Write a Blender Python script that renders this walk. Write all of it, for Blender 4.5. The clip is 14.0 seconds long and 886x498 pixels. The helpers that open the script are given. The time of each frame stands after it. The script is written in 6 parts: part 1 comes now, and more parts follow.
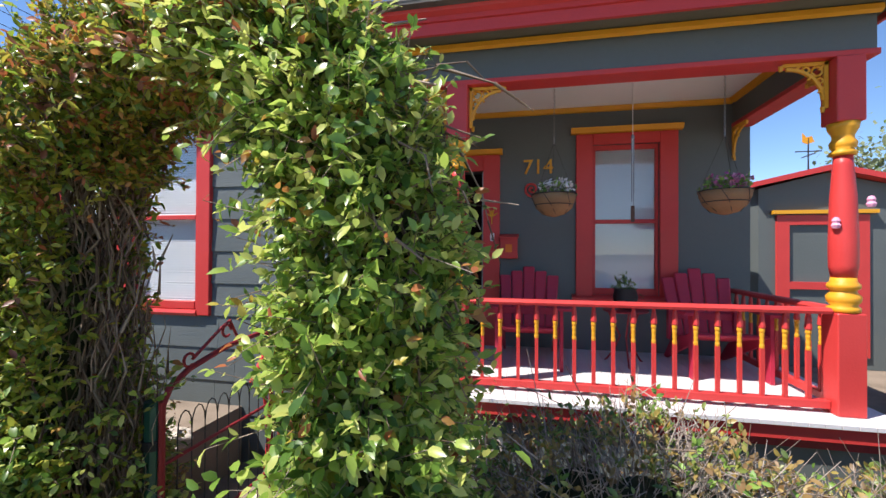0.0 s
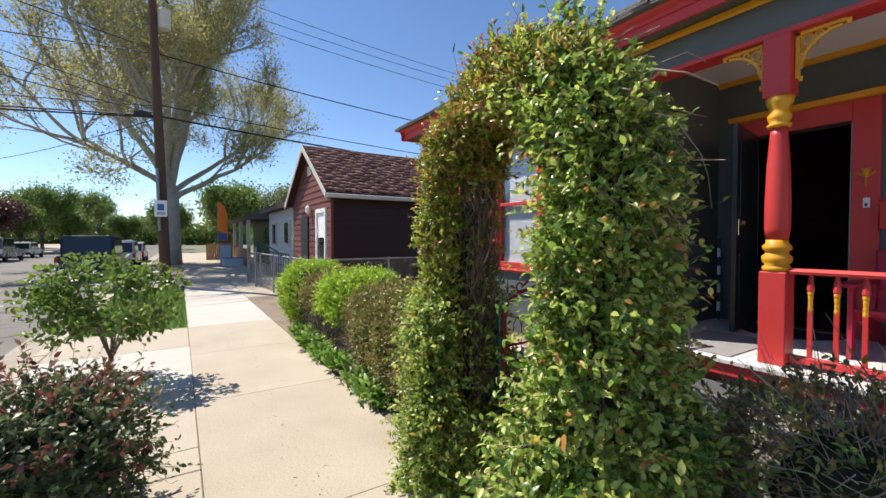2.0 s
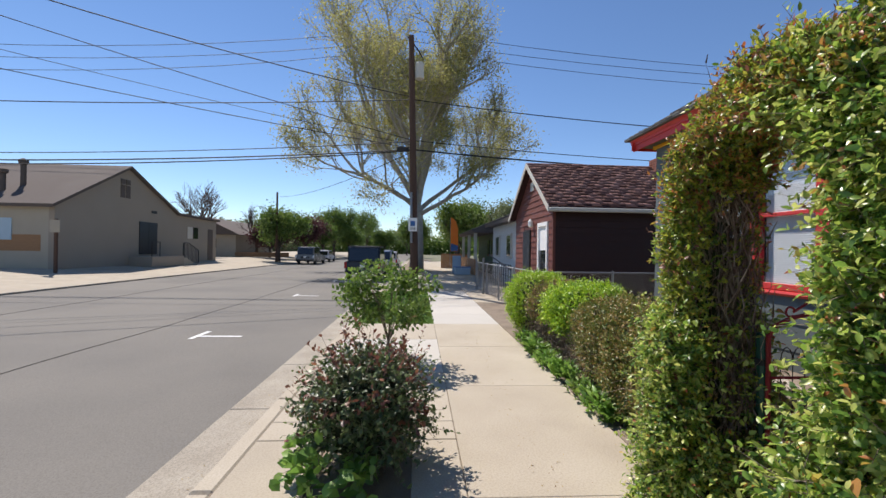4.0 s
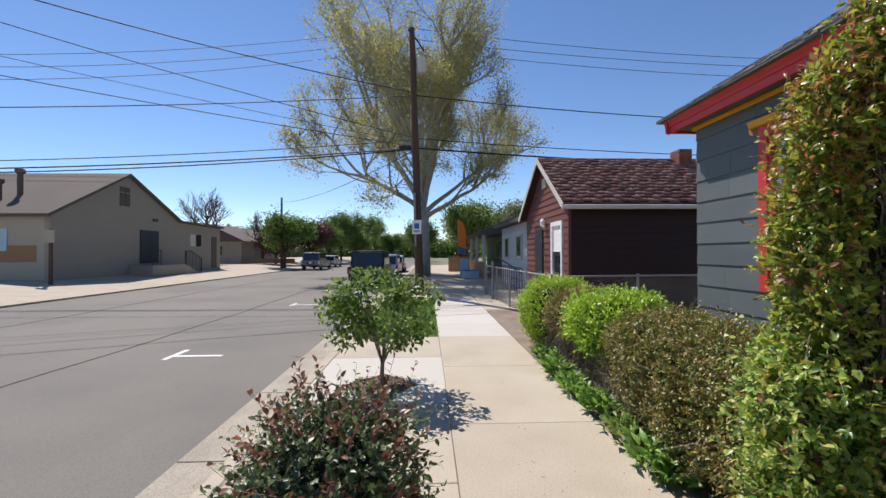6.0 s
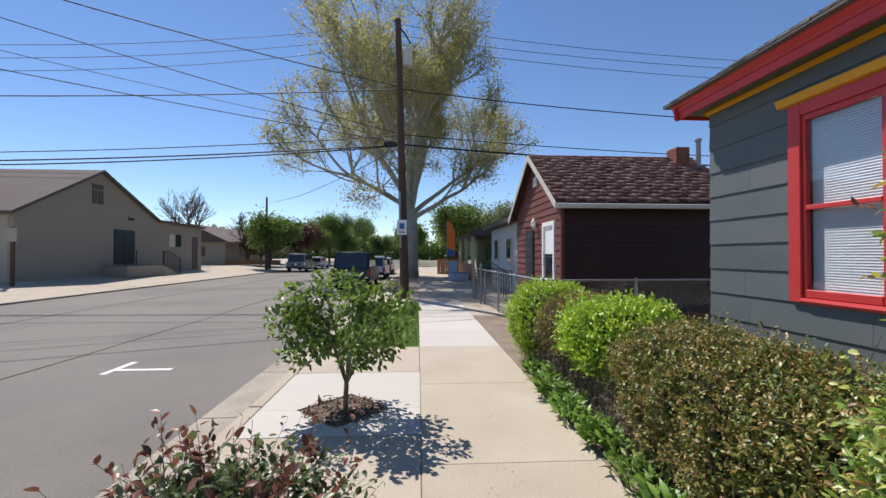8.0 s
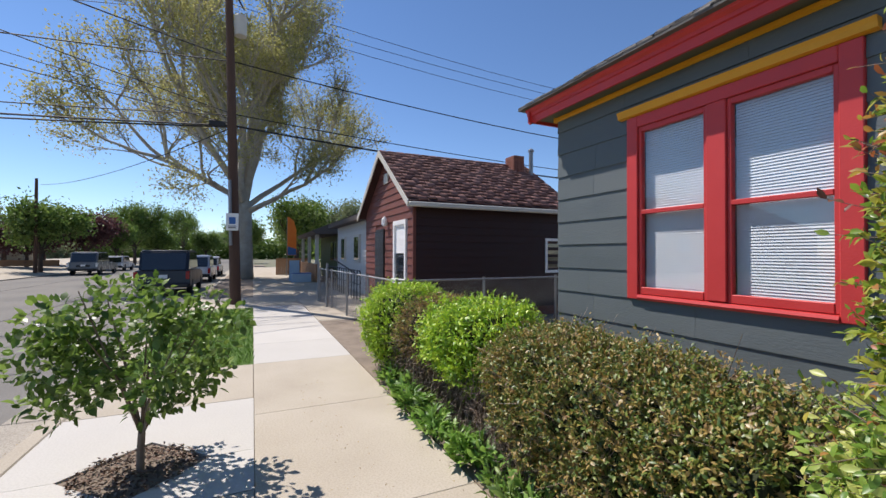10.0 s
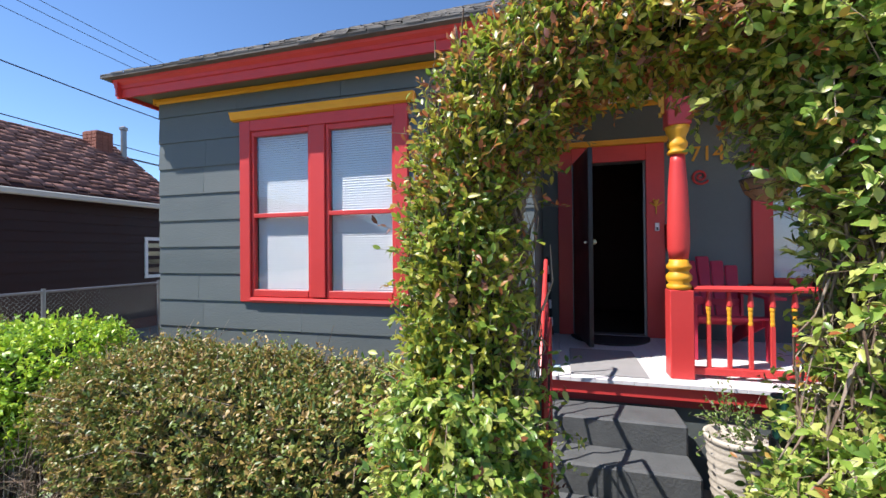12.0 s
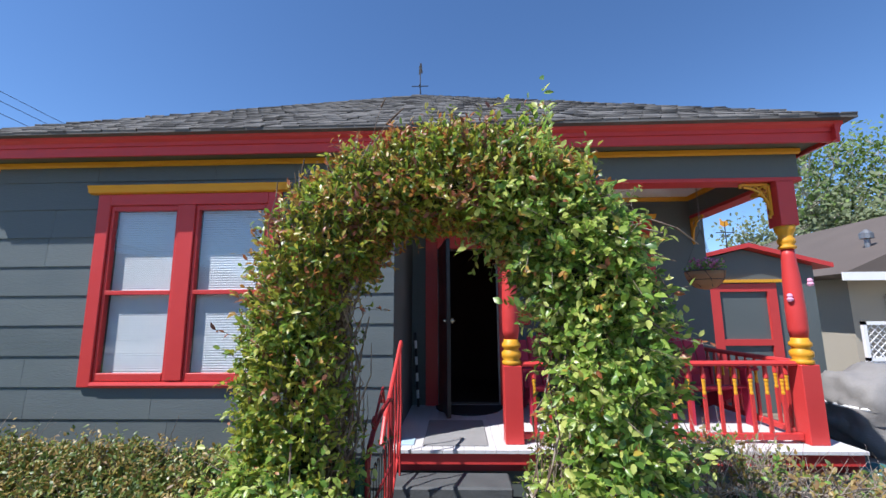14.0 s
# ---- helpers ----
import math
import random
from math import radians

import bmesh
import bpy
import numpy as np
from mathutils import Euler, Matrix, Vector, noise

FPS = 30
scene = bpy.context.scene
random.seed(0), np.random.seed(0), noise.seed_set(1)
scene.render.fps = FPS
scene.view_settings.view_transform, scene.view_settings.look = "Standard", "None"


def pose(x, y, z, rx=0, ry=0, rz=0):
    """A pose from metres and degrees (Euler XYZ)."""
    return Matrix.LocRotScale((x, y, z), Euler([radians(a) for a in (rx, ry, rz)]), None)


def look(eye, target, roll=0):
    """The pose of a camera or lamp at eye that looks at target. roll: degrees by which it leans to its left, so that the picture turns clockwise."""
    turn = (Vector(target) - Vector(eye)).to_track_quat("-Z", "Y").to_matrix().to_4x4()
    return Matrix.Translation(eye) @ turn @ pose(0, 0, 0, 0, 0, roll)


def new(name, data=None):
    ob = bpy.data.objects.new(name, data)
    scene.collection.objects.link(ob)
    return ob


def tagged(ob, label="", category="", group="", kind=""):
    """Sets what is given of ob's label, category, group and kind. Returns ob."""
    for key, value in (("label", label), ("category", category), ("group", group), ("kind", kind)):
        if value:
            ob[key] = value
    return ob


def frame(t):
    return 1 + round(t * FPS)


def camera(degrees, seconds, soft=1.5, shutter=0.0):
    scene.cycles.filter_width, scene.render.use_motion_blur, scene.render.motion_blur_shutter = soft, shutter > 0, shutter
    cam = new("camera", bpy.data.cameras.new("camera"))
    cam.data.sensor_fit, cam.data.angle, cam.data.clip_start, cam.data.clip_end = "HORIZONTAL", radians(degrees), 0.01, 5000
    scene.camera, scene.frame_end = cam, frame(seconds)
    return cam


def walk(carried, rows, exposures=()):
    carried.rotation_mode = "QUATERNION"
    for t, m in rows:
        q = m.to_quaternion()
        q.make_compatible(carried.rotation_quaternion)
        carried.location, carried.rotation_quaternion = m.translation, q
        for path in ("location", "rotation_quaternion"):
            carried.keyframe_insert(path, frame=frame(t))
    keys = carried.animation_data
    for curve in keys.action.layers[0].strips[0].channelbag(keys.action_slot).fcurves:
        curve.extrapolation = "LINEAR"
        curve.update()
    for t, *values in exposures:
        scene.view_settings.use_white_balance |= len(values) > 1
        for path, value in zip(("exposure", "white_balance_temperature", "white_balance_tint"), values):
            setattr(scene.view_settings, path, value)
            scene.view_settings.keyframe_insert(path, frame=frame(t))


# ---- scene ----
cam = camera(93.7, 14.0)
PATH = [
    (0, (0.055, 0.178, 1.856), (-0.348, 2.137, 1.872), 0.3),
    (0.5, (0.335, -0.003, 1.769), (-0.3, 1.893, 1.799), 0.5),
    (1, (0.491, -0.085, 1.799), (-0.373, 1.719, 1.811), 0.0),
    (1.5, (0.636, -0.107, 1.786), (-0.623, 1.447, 1.752), 0.1),
    (2, (0.771, -0.266, 1.706), (-0.917, 0.805, 1.658), 0.0),
    (2.5, (0.916, -0.384, 1.693), (-0.997, 0.197, 1.649), -0.1),
    (3, (1.091, -0.473, 1.711), (-0.89, -0.195, 1.683), 0.6),
    (3.5, (1.13, -0.509, 1.719), (-0.864, -0.354, 1.709), 0.9),
    (4, (1.008, -0.519, 1.714), (-0.988, -0.404, 1.718), 0.9),
    (6.5, (-0.222, -0.306, 1.743), (-2.221, -0.231, 1.762), -0.3),
    (7, (-0.396, -0.236, 1.719), (-2.394, -0.15, 1.743), -0.1),
    (9.5, (-1.334, -0.169, 1.728), (-3.277, 0.305, 1.752), 0.1),
    (10, (-1.44, -0.177, 1.729), (-3.258, 0.656, 1.754), 0.2),
    (10.5, (-1.512, -0.186, 1.79), (-3.075, 1.063, 1.798), -0.2),
    (11, (-1.509, -0.196, 1.788), (-2.726, 1.392, 1.796), -0.3),
    (11.5, (-1.444, -0.197, 1.783), (-2.302, 1.609, 1.787), -0.5),
    (12, (-1.373, -0.171, 1.775), (-1.927, 1.751, 1.789), -0.5),
    (12.5, (-1.239, -0.151, 1.777), (-1.587, 1.817, 1.827), -0.4),
    (13, (-1.183, -0.17, 1.802), (-1.358, 1.819, 1.918), -0.4),
    (13.5, (-1.031, -0.31, 1.874), (-1.151, 1.676, 2.076), -0.5),
    (14, (-0.995, -0.541, 1.938), (-1.063, 1.434, 2.247), -0.4),
]
# the clip's own exposure drifts: brighter under the porch, darker along the open street
EXPOSURES = [(0, 0.76, 6450, 15), (1, 0.82, 6800, 14), (1.5, 0.72, 6800, 14), (2, 0.54, 6750, 14), (2.5, 0.38, 6650, 15), (3.5, 0.24, 6600, 15), (6.5, 0.23, 6500, 16), (9.5, 0.20, 6450, 16), (11, 0.58, 6300, 15), (12, 0.84, 6300, 14), (13, 0.80, 6350, 14), (13.5, 0.70, 6050, 14), (14, 0.54, 5900, 13)]
walk(cam, [(t, look(eye, target, roll)) for t, eye, target, roll in PATH], EXPOSURES)

# ---- light ----
SUN_FROM = Vector((-0.57, -0.37, 0.95)).normalized()
world = bpy.data.worlds.new("sky")
scene.world = world
world.use_nodes = True
wn = world.node_tree.nodes
sky = wn.new("ShaderNodeTexSky")
sky.sky_type, sky.sun_disc = 'NISHITA', False
sky.sun_elevation = math.asin(SUN_FROM.z)
sky.sun_rotation = math.atan2(SUN_FROM.x, SUN_FROM.y)
sky.altitude, sky.air_density, sky.dust_density, sky.ozone_density = 1300, 1.0, 0.0, 3.5
tone = wn.new("ShaderNodeHueSaturation")
tone.inputs["Saturation"].default_value = 1.08
world.node_tree.links.new(sky.outputs[0], tone.inputs["Color"])
world.node_tree.links.new(tone.outputs[0], wn["Background"].inputs[0])
wn["Background"].inputs[1].default_value = 0.118
sun = new("sun", bpy.data.lights.new("sun", 'SUN'))
sun.data.energy, sun.data.angle, sun.data.color = 5.0, radians(0.53), (1.0, 0.95, 0.87)
sun.matrix_basis = look(SUN_FROM * 60, (0, 0, 0))

# ---- materials ----
RNG = np.random.default_rng(7)


def material(name, colors, rough=0.6, scale=3.0, fine=60.0, bump=0.15, metal=0.0, random_by="", mottle=0.5, spec=0.4, stretch=(1, 1, 1), speckle=0.0):
    """A surface of two or more colours, mixed by coarse stains and fine grain; random_by 'object' or 'island' shifts each piece."""
    m = bpy.data.materials.new(name)
    m.use_nodes = True
    nt = m.node_tree
    n, l = nt.nodes, nt.links.new
    b = n["Principled BSDF"]
    b.inputs["Metallic"].default_value = metal
    b.inputs["Specular IOR Level"].default_value = spec
    co = n.new("ShaderNodeTexCoord")
    mp = n.new("ShaderNodeMapping")
    mp.inputs["Scale"].default_value = stretch
    l(co.outputs["Object"], mp.inputs[0])
    big = n.new("ShaderNodeTexNoise")
    big.inputs["Scale"].default_value, big.inputs["Detail"].default_value = scale, 5
    small = n.new("ShaderNodeTexNoise")
    small.inputs["Scale"].default_value, small.inputs["Detail"].default_value = fine, 3
    l(mp.outputs[0], big.inputs[0]), l(mp.outputs[0], small.inputs[0])
    mix = n.new("ShaderNodeMath")
    mix.operation = 'MULTIPLY_ADD'
    mix.inputs[1].default_value, mix.inputs[2].default_value = 1.6 * mottle, 0.5 - 0.8 * mottle
    l(big.outputs[0], mix.inputs[0])
    add = n.new("ShaderNodeMath")
    add.operation = 'MULTIPLY_ADD'
    add.inputs[1].default_value = 0.5 * mottle
    l(small.outputs[0], add.inputs[0]), l(mix.outputs[0], add.inputs[2])
    fac = add
    if random_by:
        src = n.new("ShaderNodeObjectInfo").outputs["Random"] if random_by == "object" else n.new("ShaderNodeNewGeometry").outputs["Random Per Island"]
        if random_by == "object":
            sh = n.new("ShaderNodeMath")
            sh.operation = 'MULTIPLY_ADD'
            sh.inputs[1].default_value, sh.inputs[2].default_value = 0.35, -0.28
            l(src, sh.inputs[0])
        else:
            sh = n.new("ShaderNodeMath")
            sh.operation = 'MULTIPLY_ADD'
            sh.inputs[1].default_value, sh.inputs[2].default_value = 1.0, -0.5
            l(src, sh.inputs[0])
        tot = n.new("ShaderNodeMath")
        tot.operation, tot.use_clamp = 'ADD', True
        l(add.outputs[0], tot.inputs[0]), l(sh.outputs[0], tot.inputs[1])
        fac = tot
    ramp = n.new("ShaderNodeValToRGB")
    while len(ramp.color_ramp.elements) < len(colors):
        ramp.color_ramp.elements.new(0.5)
    for i, c in enumerate(colors):
        ramp.color_ramp.elements[i].position = 0.12 + 0.76 * i / max(1, len(colors) - 1)
        ramp.color_ramp.elements[i].color = (*c, 1)
    l(fac.outputs[0], ramp.inputs[0])
    if speckle:
        grit, cut, mul = n.new("ShaderNodeTexNoise"), n.new("ShaderNodeMapRange"), n.new("ShaderNodeMix")
        grit.inputs["Scale"].default_value, grit.inputs["Detail"].default_value = 60, 6
        l(mp.outputs[0], grit.inputs[0]), l(grit.outputs[0], cut.inputs[0])
        cut.inputs[1].default_value, cut.inputs[2].default_value = 0.36, 0.58
        cut.inputs[3].default_value, cut.inputs[4].default_value = speckle, 0.0
        mul.data_type, mul.blend_type = 'RGBA', 'MULTIPLY'
        mul.inputs[7].default_value = (0.35, 0.32, 0.29, 1)
        l(cut.outputs[0], mul.inputs[0]), l(ramp.outputs[0], mul.inputs[6]), l(mul.outputs[2], b.inputs["Base Color"])
    else:
        l(ramp.outputs[0], b.inputs["Base Color"])
    rr = n.new("ShaderNodeMath")
    rr.operation, rr.use_clamp = 'MULTIPLY_ADD', True
    rr.inputs[1].default_value, rr.inputs[2].default_value = 0.25, rough - 0.12
    l(big.outputs[0], rr.inputs[0]), l(rr.outputs[0], b.inputs["Roughness"])
    if bump:
        bp = n.new("ShaderNodeBump")
        bp.inputs["Strength"].default_value, bp.inputs["Distance"].default_value = min(1, bump), 0.01
        l(small.outputs[0], bp.inputs["Height"]), l(bp.outputs[0], b.inputs["Normal"])
    return m


def leaf_material(name, colors, rough=0.4, through_light=0.35):
    m = material(name, colors, rough, 2.0, 40.0, 0.0, random_by="island", mottle=0.35, spec=0.6)
    nt = m.node_tree
    n, l = nt.nodes, nt.links.new
    b, out = n["Principled BSDF"], n["Material Output"]
    tr = n.new("ShaderNodeBsdfTranslucent")
    ramp = next(x for x in n if x.bl_idname == "ShaderNodeValToRGB")
    l(ramp.outputs[0], tr.inputs[0])
    ms = n.new("ShaderNodeMixShader")
    ms.inputs[0].default_value = through_light
    l(b.outputs[0], ms.inputs[1]), l(tr.outputs[0], ms.inputs[2]), l(ms.outputs[0], out.inputs[0])
    return m


def glass_material(name, tint=(0.97, 0.985, 0.985), mirror=0.06):
    m = bpy.data.materials.new(name)
    m.use_nodes = True
    n, l = m.node_tree.nodes, m.node_tree.links.new
    gl, tp, ms = n.new("ShaderNodeBsdfGlossy"), n.new("ShaderNodeBsdfTransparent"), n.new("ShaderNodeMixShader")
    gl.inputs["Roughness"].default_value = 0.02
    tp.inputs[0].default_value = (*tint, 1)
    lw, pw, ad = n.new("ShaderNodeLayerWeight"), n.new("ShaderNodeMath"), n.new("ShaderNodeMath")
    lw.inputs[0].default_value = 0.5
    pw.operation, pw.inputs[1].default_value = 'POWER', 4.0
    ad.operation, ad.use_clamp = 'MULTIPLY_ADD', True
    ad.inputs[1].default_value, ad.inputs[2].default_value = 0.8, mirror
    l(lw.outputs["Facing"], pw.inputs[0]), l(pw.outputs[0], ad.inputs[0]), l(ad.outputs[0], ms.inputs[0])
    l(tp.outputs[0], ms.inputs[1]), l(gl.outputs[0], ms.inputs[2])
    l(ms.outputs[0], n["Material Output"].inputs[0])
    return m


M = dict(
    siding=material("slate_siding", [(0.082, 0.099, 0.100), (0.104, 0.123, 0.124), (0.122, 0.141, 0.140)], 0.55, 1.3, 25, 0.25, random_by="object", mottle=0.45, stretch=(1, 1, 3)),
    siding_plain=material("slate_paint", [(0.088, 0.103, 0.101), (0.115, 0.132, 0.128)], 0.55, 1.5, 30, 0.2),
    soffit=material("olive_soffit_paint", [(0.096, 0.106, 0.080), (0.125, 0.136, 0.102)], 0.6, 2, 30, 0.15),
    red=material("red_paint", [(0.47, 0.036, 0.034), (0.60, 0.050, 0.045)], 0.42, 4, 70, 0.12, mottle=0.4),
    darkred=material("weathered_red_paint", [(0.17, 0.014, 0.016), (0.30, 0.022, 0.028)], 0.5, 5, 60, 0.2),
    yellow=material("ochre_paint", [(0.62, 0.27, 0.012), (0.74, 0.36, 0.02)], 0.45, 5, 70, 0.12, mottle=0.4),
    white=material("white_paint", [(0.80, 0.79, 0.77), (0.87, 0.86, 0.84)], 0.5, 2, 50, 0.1),
    porch_white=material("pale_porch_paint", [(0.54, 0.52, 0.51), (0.68, 0.66, 0.655)], 0.5, 3, 60, 0.12),
    mat_grey=material("grey_door_mat", [(0.22, 0.215, 0.21), (0.3, 0.295, 0.29)], 0.95, 6, 200, 0.5),
    rubber=material("black_rubber", [(0.012, 0.012, 0.014), (0.03, 0.03, 0.034)], 0.7, 8, 120, 0.3),
    black=material("black_paint", [(0.010, 0.011, 0.013), (0.02, 0.021, 0.024)], 0.35, 4, 60, 0.08),
    step=material("grey_step_paint", [(0.055, 0.058, 0.06), (0.10, 0.105, 0.105)], 0.65, 5, 60, 0.3, mottle=0.6),
    concrete=material("sidewalk_concrete", [(0.33, 0.285, 0.215), (0.42, 0.365, 0.28), (0.48, 0.425, 0.335)], 0.85, 1.1, 90, 0.25, random_by="object", mottle=0.7, speckle=0.2),
    concrete_new=material("pale_concrete", [(0.46, 0.435, 0.385), (0.55, 0.525, 0.47)], 0.85, 1.5, 90, 0.2, random_by="object", mottle=0.4, speckle=0.12),
    gutter=material("gutter_concrete", [(0.24, 0.205, 0.155), (0.40, 0.36, 0.29)], 0.85, 2, 90, 0.3, mottle=0.8, speckle=0.4),
    asphalt=material("asphalt", [(0.110, 0.104, 0.091), (0.150, 0.141, 0.124), (0.20, 0.187, 0.162)], 0.9, 0.28, 120, 0.4, mottle=1.0, speckle=0.28),
    tar=material("asphalt_seam", [(0.085, 0.08, 0.072), (0.115, 0.108, 0.097)], 0.8, 3, 120, 0.3),
    roadpaint=material("white_road_paint", [(0.6, 0.6, 0.58), (0.75, 0.75, 0.73)], 0.8, 6, 100, 0.2),
    soil=material("dry_soil", [(0.10, 0.075, 0.052), (0.19, 0.15, 0.11), (0.25, 0.20, 0.15)], 0.95, 3, 60, 0.6, mottle=0.8),
    bark_mulch=material("bark_mulch", [(0.07, 0.045, 0.032), (0.16, 0.10, 0.07), (0.25, 0.17, 0.12)], 0.95, 9, 60, 0.7, random_by="island", mottle=0.6),
    lawn=material("lawn_ground", [(0.06, 0.11, 0.018), (0.10, 0.18, 0.03)], 0.95, 4, 120, 0.6),
    ground=material("far_ground", [(0.16, 0.14, 0.10), (0.20, 0.19, 0.13), (0.12, 0.14, 0.07)], 0.95, 0.2, 20, 0.3),
    shingle=material("grey_shingles", [(0.055, 0.052, 0.05), (0.12, 0.115, 0.108), (0.20, 0.19, 0.178)], 0.9, 2, 90, 0.4, random_by="island", mottle=0.5),
    shingle_brown=material("brown_shingles", [(0.15, 0.064, 0.048), (0.25, 0.12, 0.092), (0.31, 0.155, 0.12)], 0.9, 2, 90, 0.4, random_by="island", mottle=0.4),
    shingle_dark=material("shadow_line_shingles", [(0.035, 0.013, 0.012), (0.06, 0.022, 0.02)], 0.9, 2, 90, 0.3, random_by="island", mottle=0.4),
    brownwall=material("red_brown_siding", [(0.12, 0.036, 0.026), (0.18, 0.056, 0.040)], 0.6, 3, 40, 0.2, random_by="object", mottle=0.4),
    # darker copy of brownwall: the side wall's shade is put into the colour
    brownwall_shaded=material("shaded_red_brown_siding", [(0.024, 0.008, 0.007), (0.038, 0.012, 0.010)], 0.6, 3, 40, 0.2, random_by="object", mottle=0.4),
    trim_cream=material("cream_trim", [(0.5, 0.47, 0.41), (0.6, 0.57, 0.5)], 0.6, 3, 50, 0.1),
    brick=material("chimney_brick", [(0.19, 0.065, 0.045), (0.30, 0.12, 0.085)], 0.85, 5, 60, 0.4, random_by="object"),
    metal=material("galvanised_steel", [(0.20, 0.205, 0.21), (0.32, 0.325, 0.33)], 0.5, 8, 80, 0.1, metal=0.85),
    iron=material("dark_iron", [(0.015, 0.015, 0.017), (0.035, 0.034, 0.034)], 0.5, 8, 80, 0.15, metal=0.3),
    greenpost=material("green_post_paint", [(0.010, 0.060, 0.045), (0.02, 0.09, 0.068)], 0.45, 8, 80, 0.15),
    chrome=material("brushed_brass", [(0.55, 0.45, 0.26), (0.7, 0.6, 0.4)], 0.25, 8, 80, 0.0, metal=1.0),
    pole=material("weathered_pole_wood", [(0.060, 0.032, 0.022), (0.115, 0.066, 0.046)], 0.9, 3, 30, 0.5, stretch=(6, 6, 0.5)),
    twig=material("dry_twigs", [(0.10, 0.065, 0.045), (0.20, 0.145, 0.105), (0.30, 0.24, 0.19)], 0.9, 8, 60, 0.3, random_by="island"),
    twig_grey=material("grey_dead_twigs", [(0.13, 0.095, 0.072), (0.25, 0.195, 0.155), (0.38, 0.32, 0.27)], 0.9, 8, 60, 0.3, random_by="island"),
    bark=material("mottled_bark", [(0.19, 0.16, 0.125), (0.32, 0.285, 0.23), (0.45, 0.42, 0.355)], 0.9, 2.5, 20, 0.5),
    bark_dark=material("dark_bark", [(0.05, 0.036, 0.028), (0.10, 0.075, 0.06)], 0.95, 6, 40, 0.5),
    # near-black green for solid plant cores: inner shade put into the colour
    shade_core=material("inner_shade_core", [(0.014, 0.021, 0.007), (0.035, 0.042, 0.015)], 0.95, 8, 50, 0.6),
    stucco=material("taupe_stucco", [(0.285, 0.245, 0.196), (0.325, 0.28, 0.226)], 0.9, 0.8, 70, 0.3),
    stucco_cream=material("cream_stucco", [(0.36, 0.32, 0.25), (0.42, 0.375, 0.30)], 0.9, 1, 70, 0.3),
    hallroof=material("taupe_roof_shingles", [(0.085, 0.068, 0.057), (0.13, 0.105, 0.09)], 0.9, 1, 50, 0.3),
    sidingwhite=material("white_clapboard", [(0.52, 0.51, 0.49), (0.62, 0.61, 0.58)], 0.6, 2, 40, 0.15, random_by="object"),
    wood=material("cedar_board", [(0.24, 0.125, 0.06), (0.36, 0.20, 0.10)], 0.75, 3, 40, 0.3, random_by="object", stretch=(1, 1, 6)),
    terracotta=material("pale_clay", [(0.40, 0.35, 0.28), (0.55, 0.50, 0.42)], 0.8, 8, 60, 0.3),
    coir=material("coconut_fibre", [(0.19, 0.10, 0.045), (0.34, 0.20, 0.10)], 0.95, 9, 120, 0.8),
    bluemetal=material("navy_car_paint", [(0.005, 0.006, 0.014), (0.008, 0.010, 0.020)], 0.32, 2, 30, 0.0, spec=0.5),
    whitecar=material("silver_white_car_paint", [(0.5, 0.5, 0.52), (0.56, 0.56, 0.58)], 0.25, 2, 30, 0.0, spec=0.8),
    greycar=material("grey_car_paint", [(0.14, 0.145, 0.15), (0.17, 0.175, 0.18)], 0.25, 2, 30, 0.0, spec=0.8),
    darkglass=material("dark_glass", [(0.012, 0.014, 0.016), (0.02, 0.022, 0.025)], 0.06, 2, 30, 0.0, spec=0.9),
    tyre=material("tyre_rubber", [(0.012, 0.012, 0.012), (0.022, 0.022, 0.022)], 0.85, 8, 80, 0.3),
    redlight=material("red_lens", [(0.35, 0.01, 0.01), (0.45, 0.02, 0.02)], 0.2, 5, 50, 0.0),
    orange=material("orange_fabric", [(0.8, 0.16, 0.02), (0.85, 0.25, 0.04)], 0.8, 3, 50, 0.1),
    blue=material("blue_plastic", [(0.03, 0.10, 0.32), (0.05, 0.15, 0.4)], 0.5, 3, 50, 0.1),
    paleblue=material("pale_blue_paint", [(0.32, 0.45, 0.55), (0.42, 0.55, 0.64)], 0.6, 3, 50, 0.1),
    green_wall=material("moss_green_siding", [(0.06, 0.085, 0.03), (0.085, 0.115, 0.045)], 0.7, 2, 40, 0.2),
    tarp=material("grey_tarpaulin", [(0.17, 0.16, 0.15), (0.27, 0.255, 0.24)], 0.75, 4, 40, 0.35),
    petal_white=material("white_petals", [(0.72, 0.70, 0.66), (0.82, 0.8, 0.78)], 0.7, 9, 60, 0.0, random_by="island"),
    petal_pink=material("pink_petals", [(0.5, 0.08, 0.25), (0.75, 0.35, 0.5)], 0.7, 9, 60, 0.0, random_by="island"),
    teal=material("teal_glaze", [(0.03, 0.10, 0.10), (0.06, 0.16, 0.155)], 0.3, 5, 50, 0.05),
    blind=material("white_blind", [(0.60, 0.62, 0.65), (0.66, 0.68, 0.71)], 0.6, 3, 40, 0.0),
    # room floor, ceiling and wall: lack of light put into the colour
    dark_room=material("painted_dim_interior", [(0.045, 0.02, 0.018), (0.06, 0.028, 0.024)], 0.9, 2, 30, 0.0),
    glass=glass_material("window_glass"),
    # leaves
    l_olive=leaf_material("olive_bronze_leaves", [(0.075, 0.15, 0.022), (0.18, 0.29, 0.036), (0.30, 0.39, 0.05), (0.44, 0.43, 0.06)], 0.34, 0.48),
    l_rose=leaf_material("rose_leaves", [(0.085, 0.18, 0.035), (0.20, 0.345, 0.055), (0.36, 0.50, 0.085), (0.58, 0.62, 0.17)], 0.34, 0.50),
    l_bronze=leaf_material("bronze_new_leaves", [(0.46, 0.40, 0.06), (0.46, 0.27, 0.06), (0.40, 0.13, 0.05)], 0.4, 0.42),
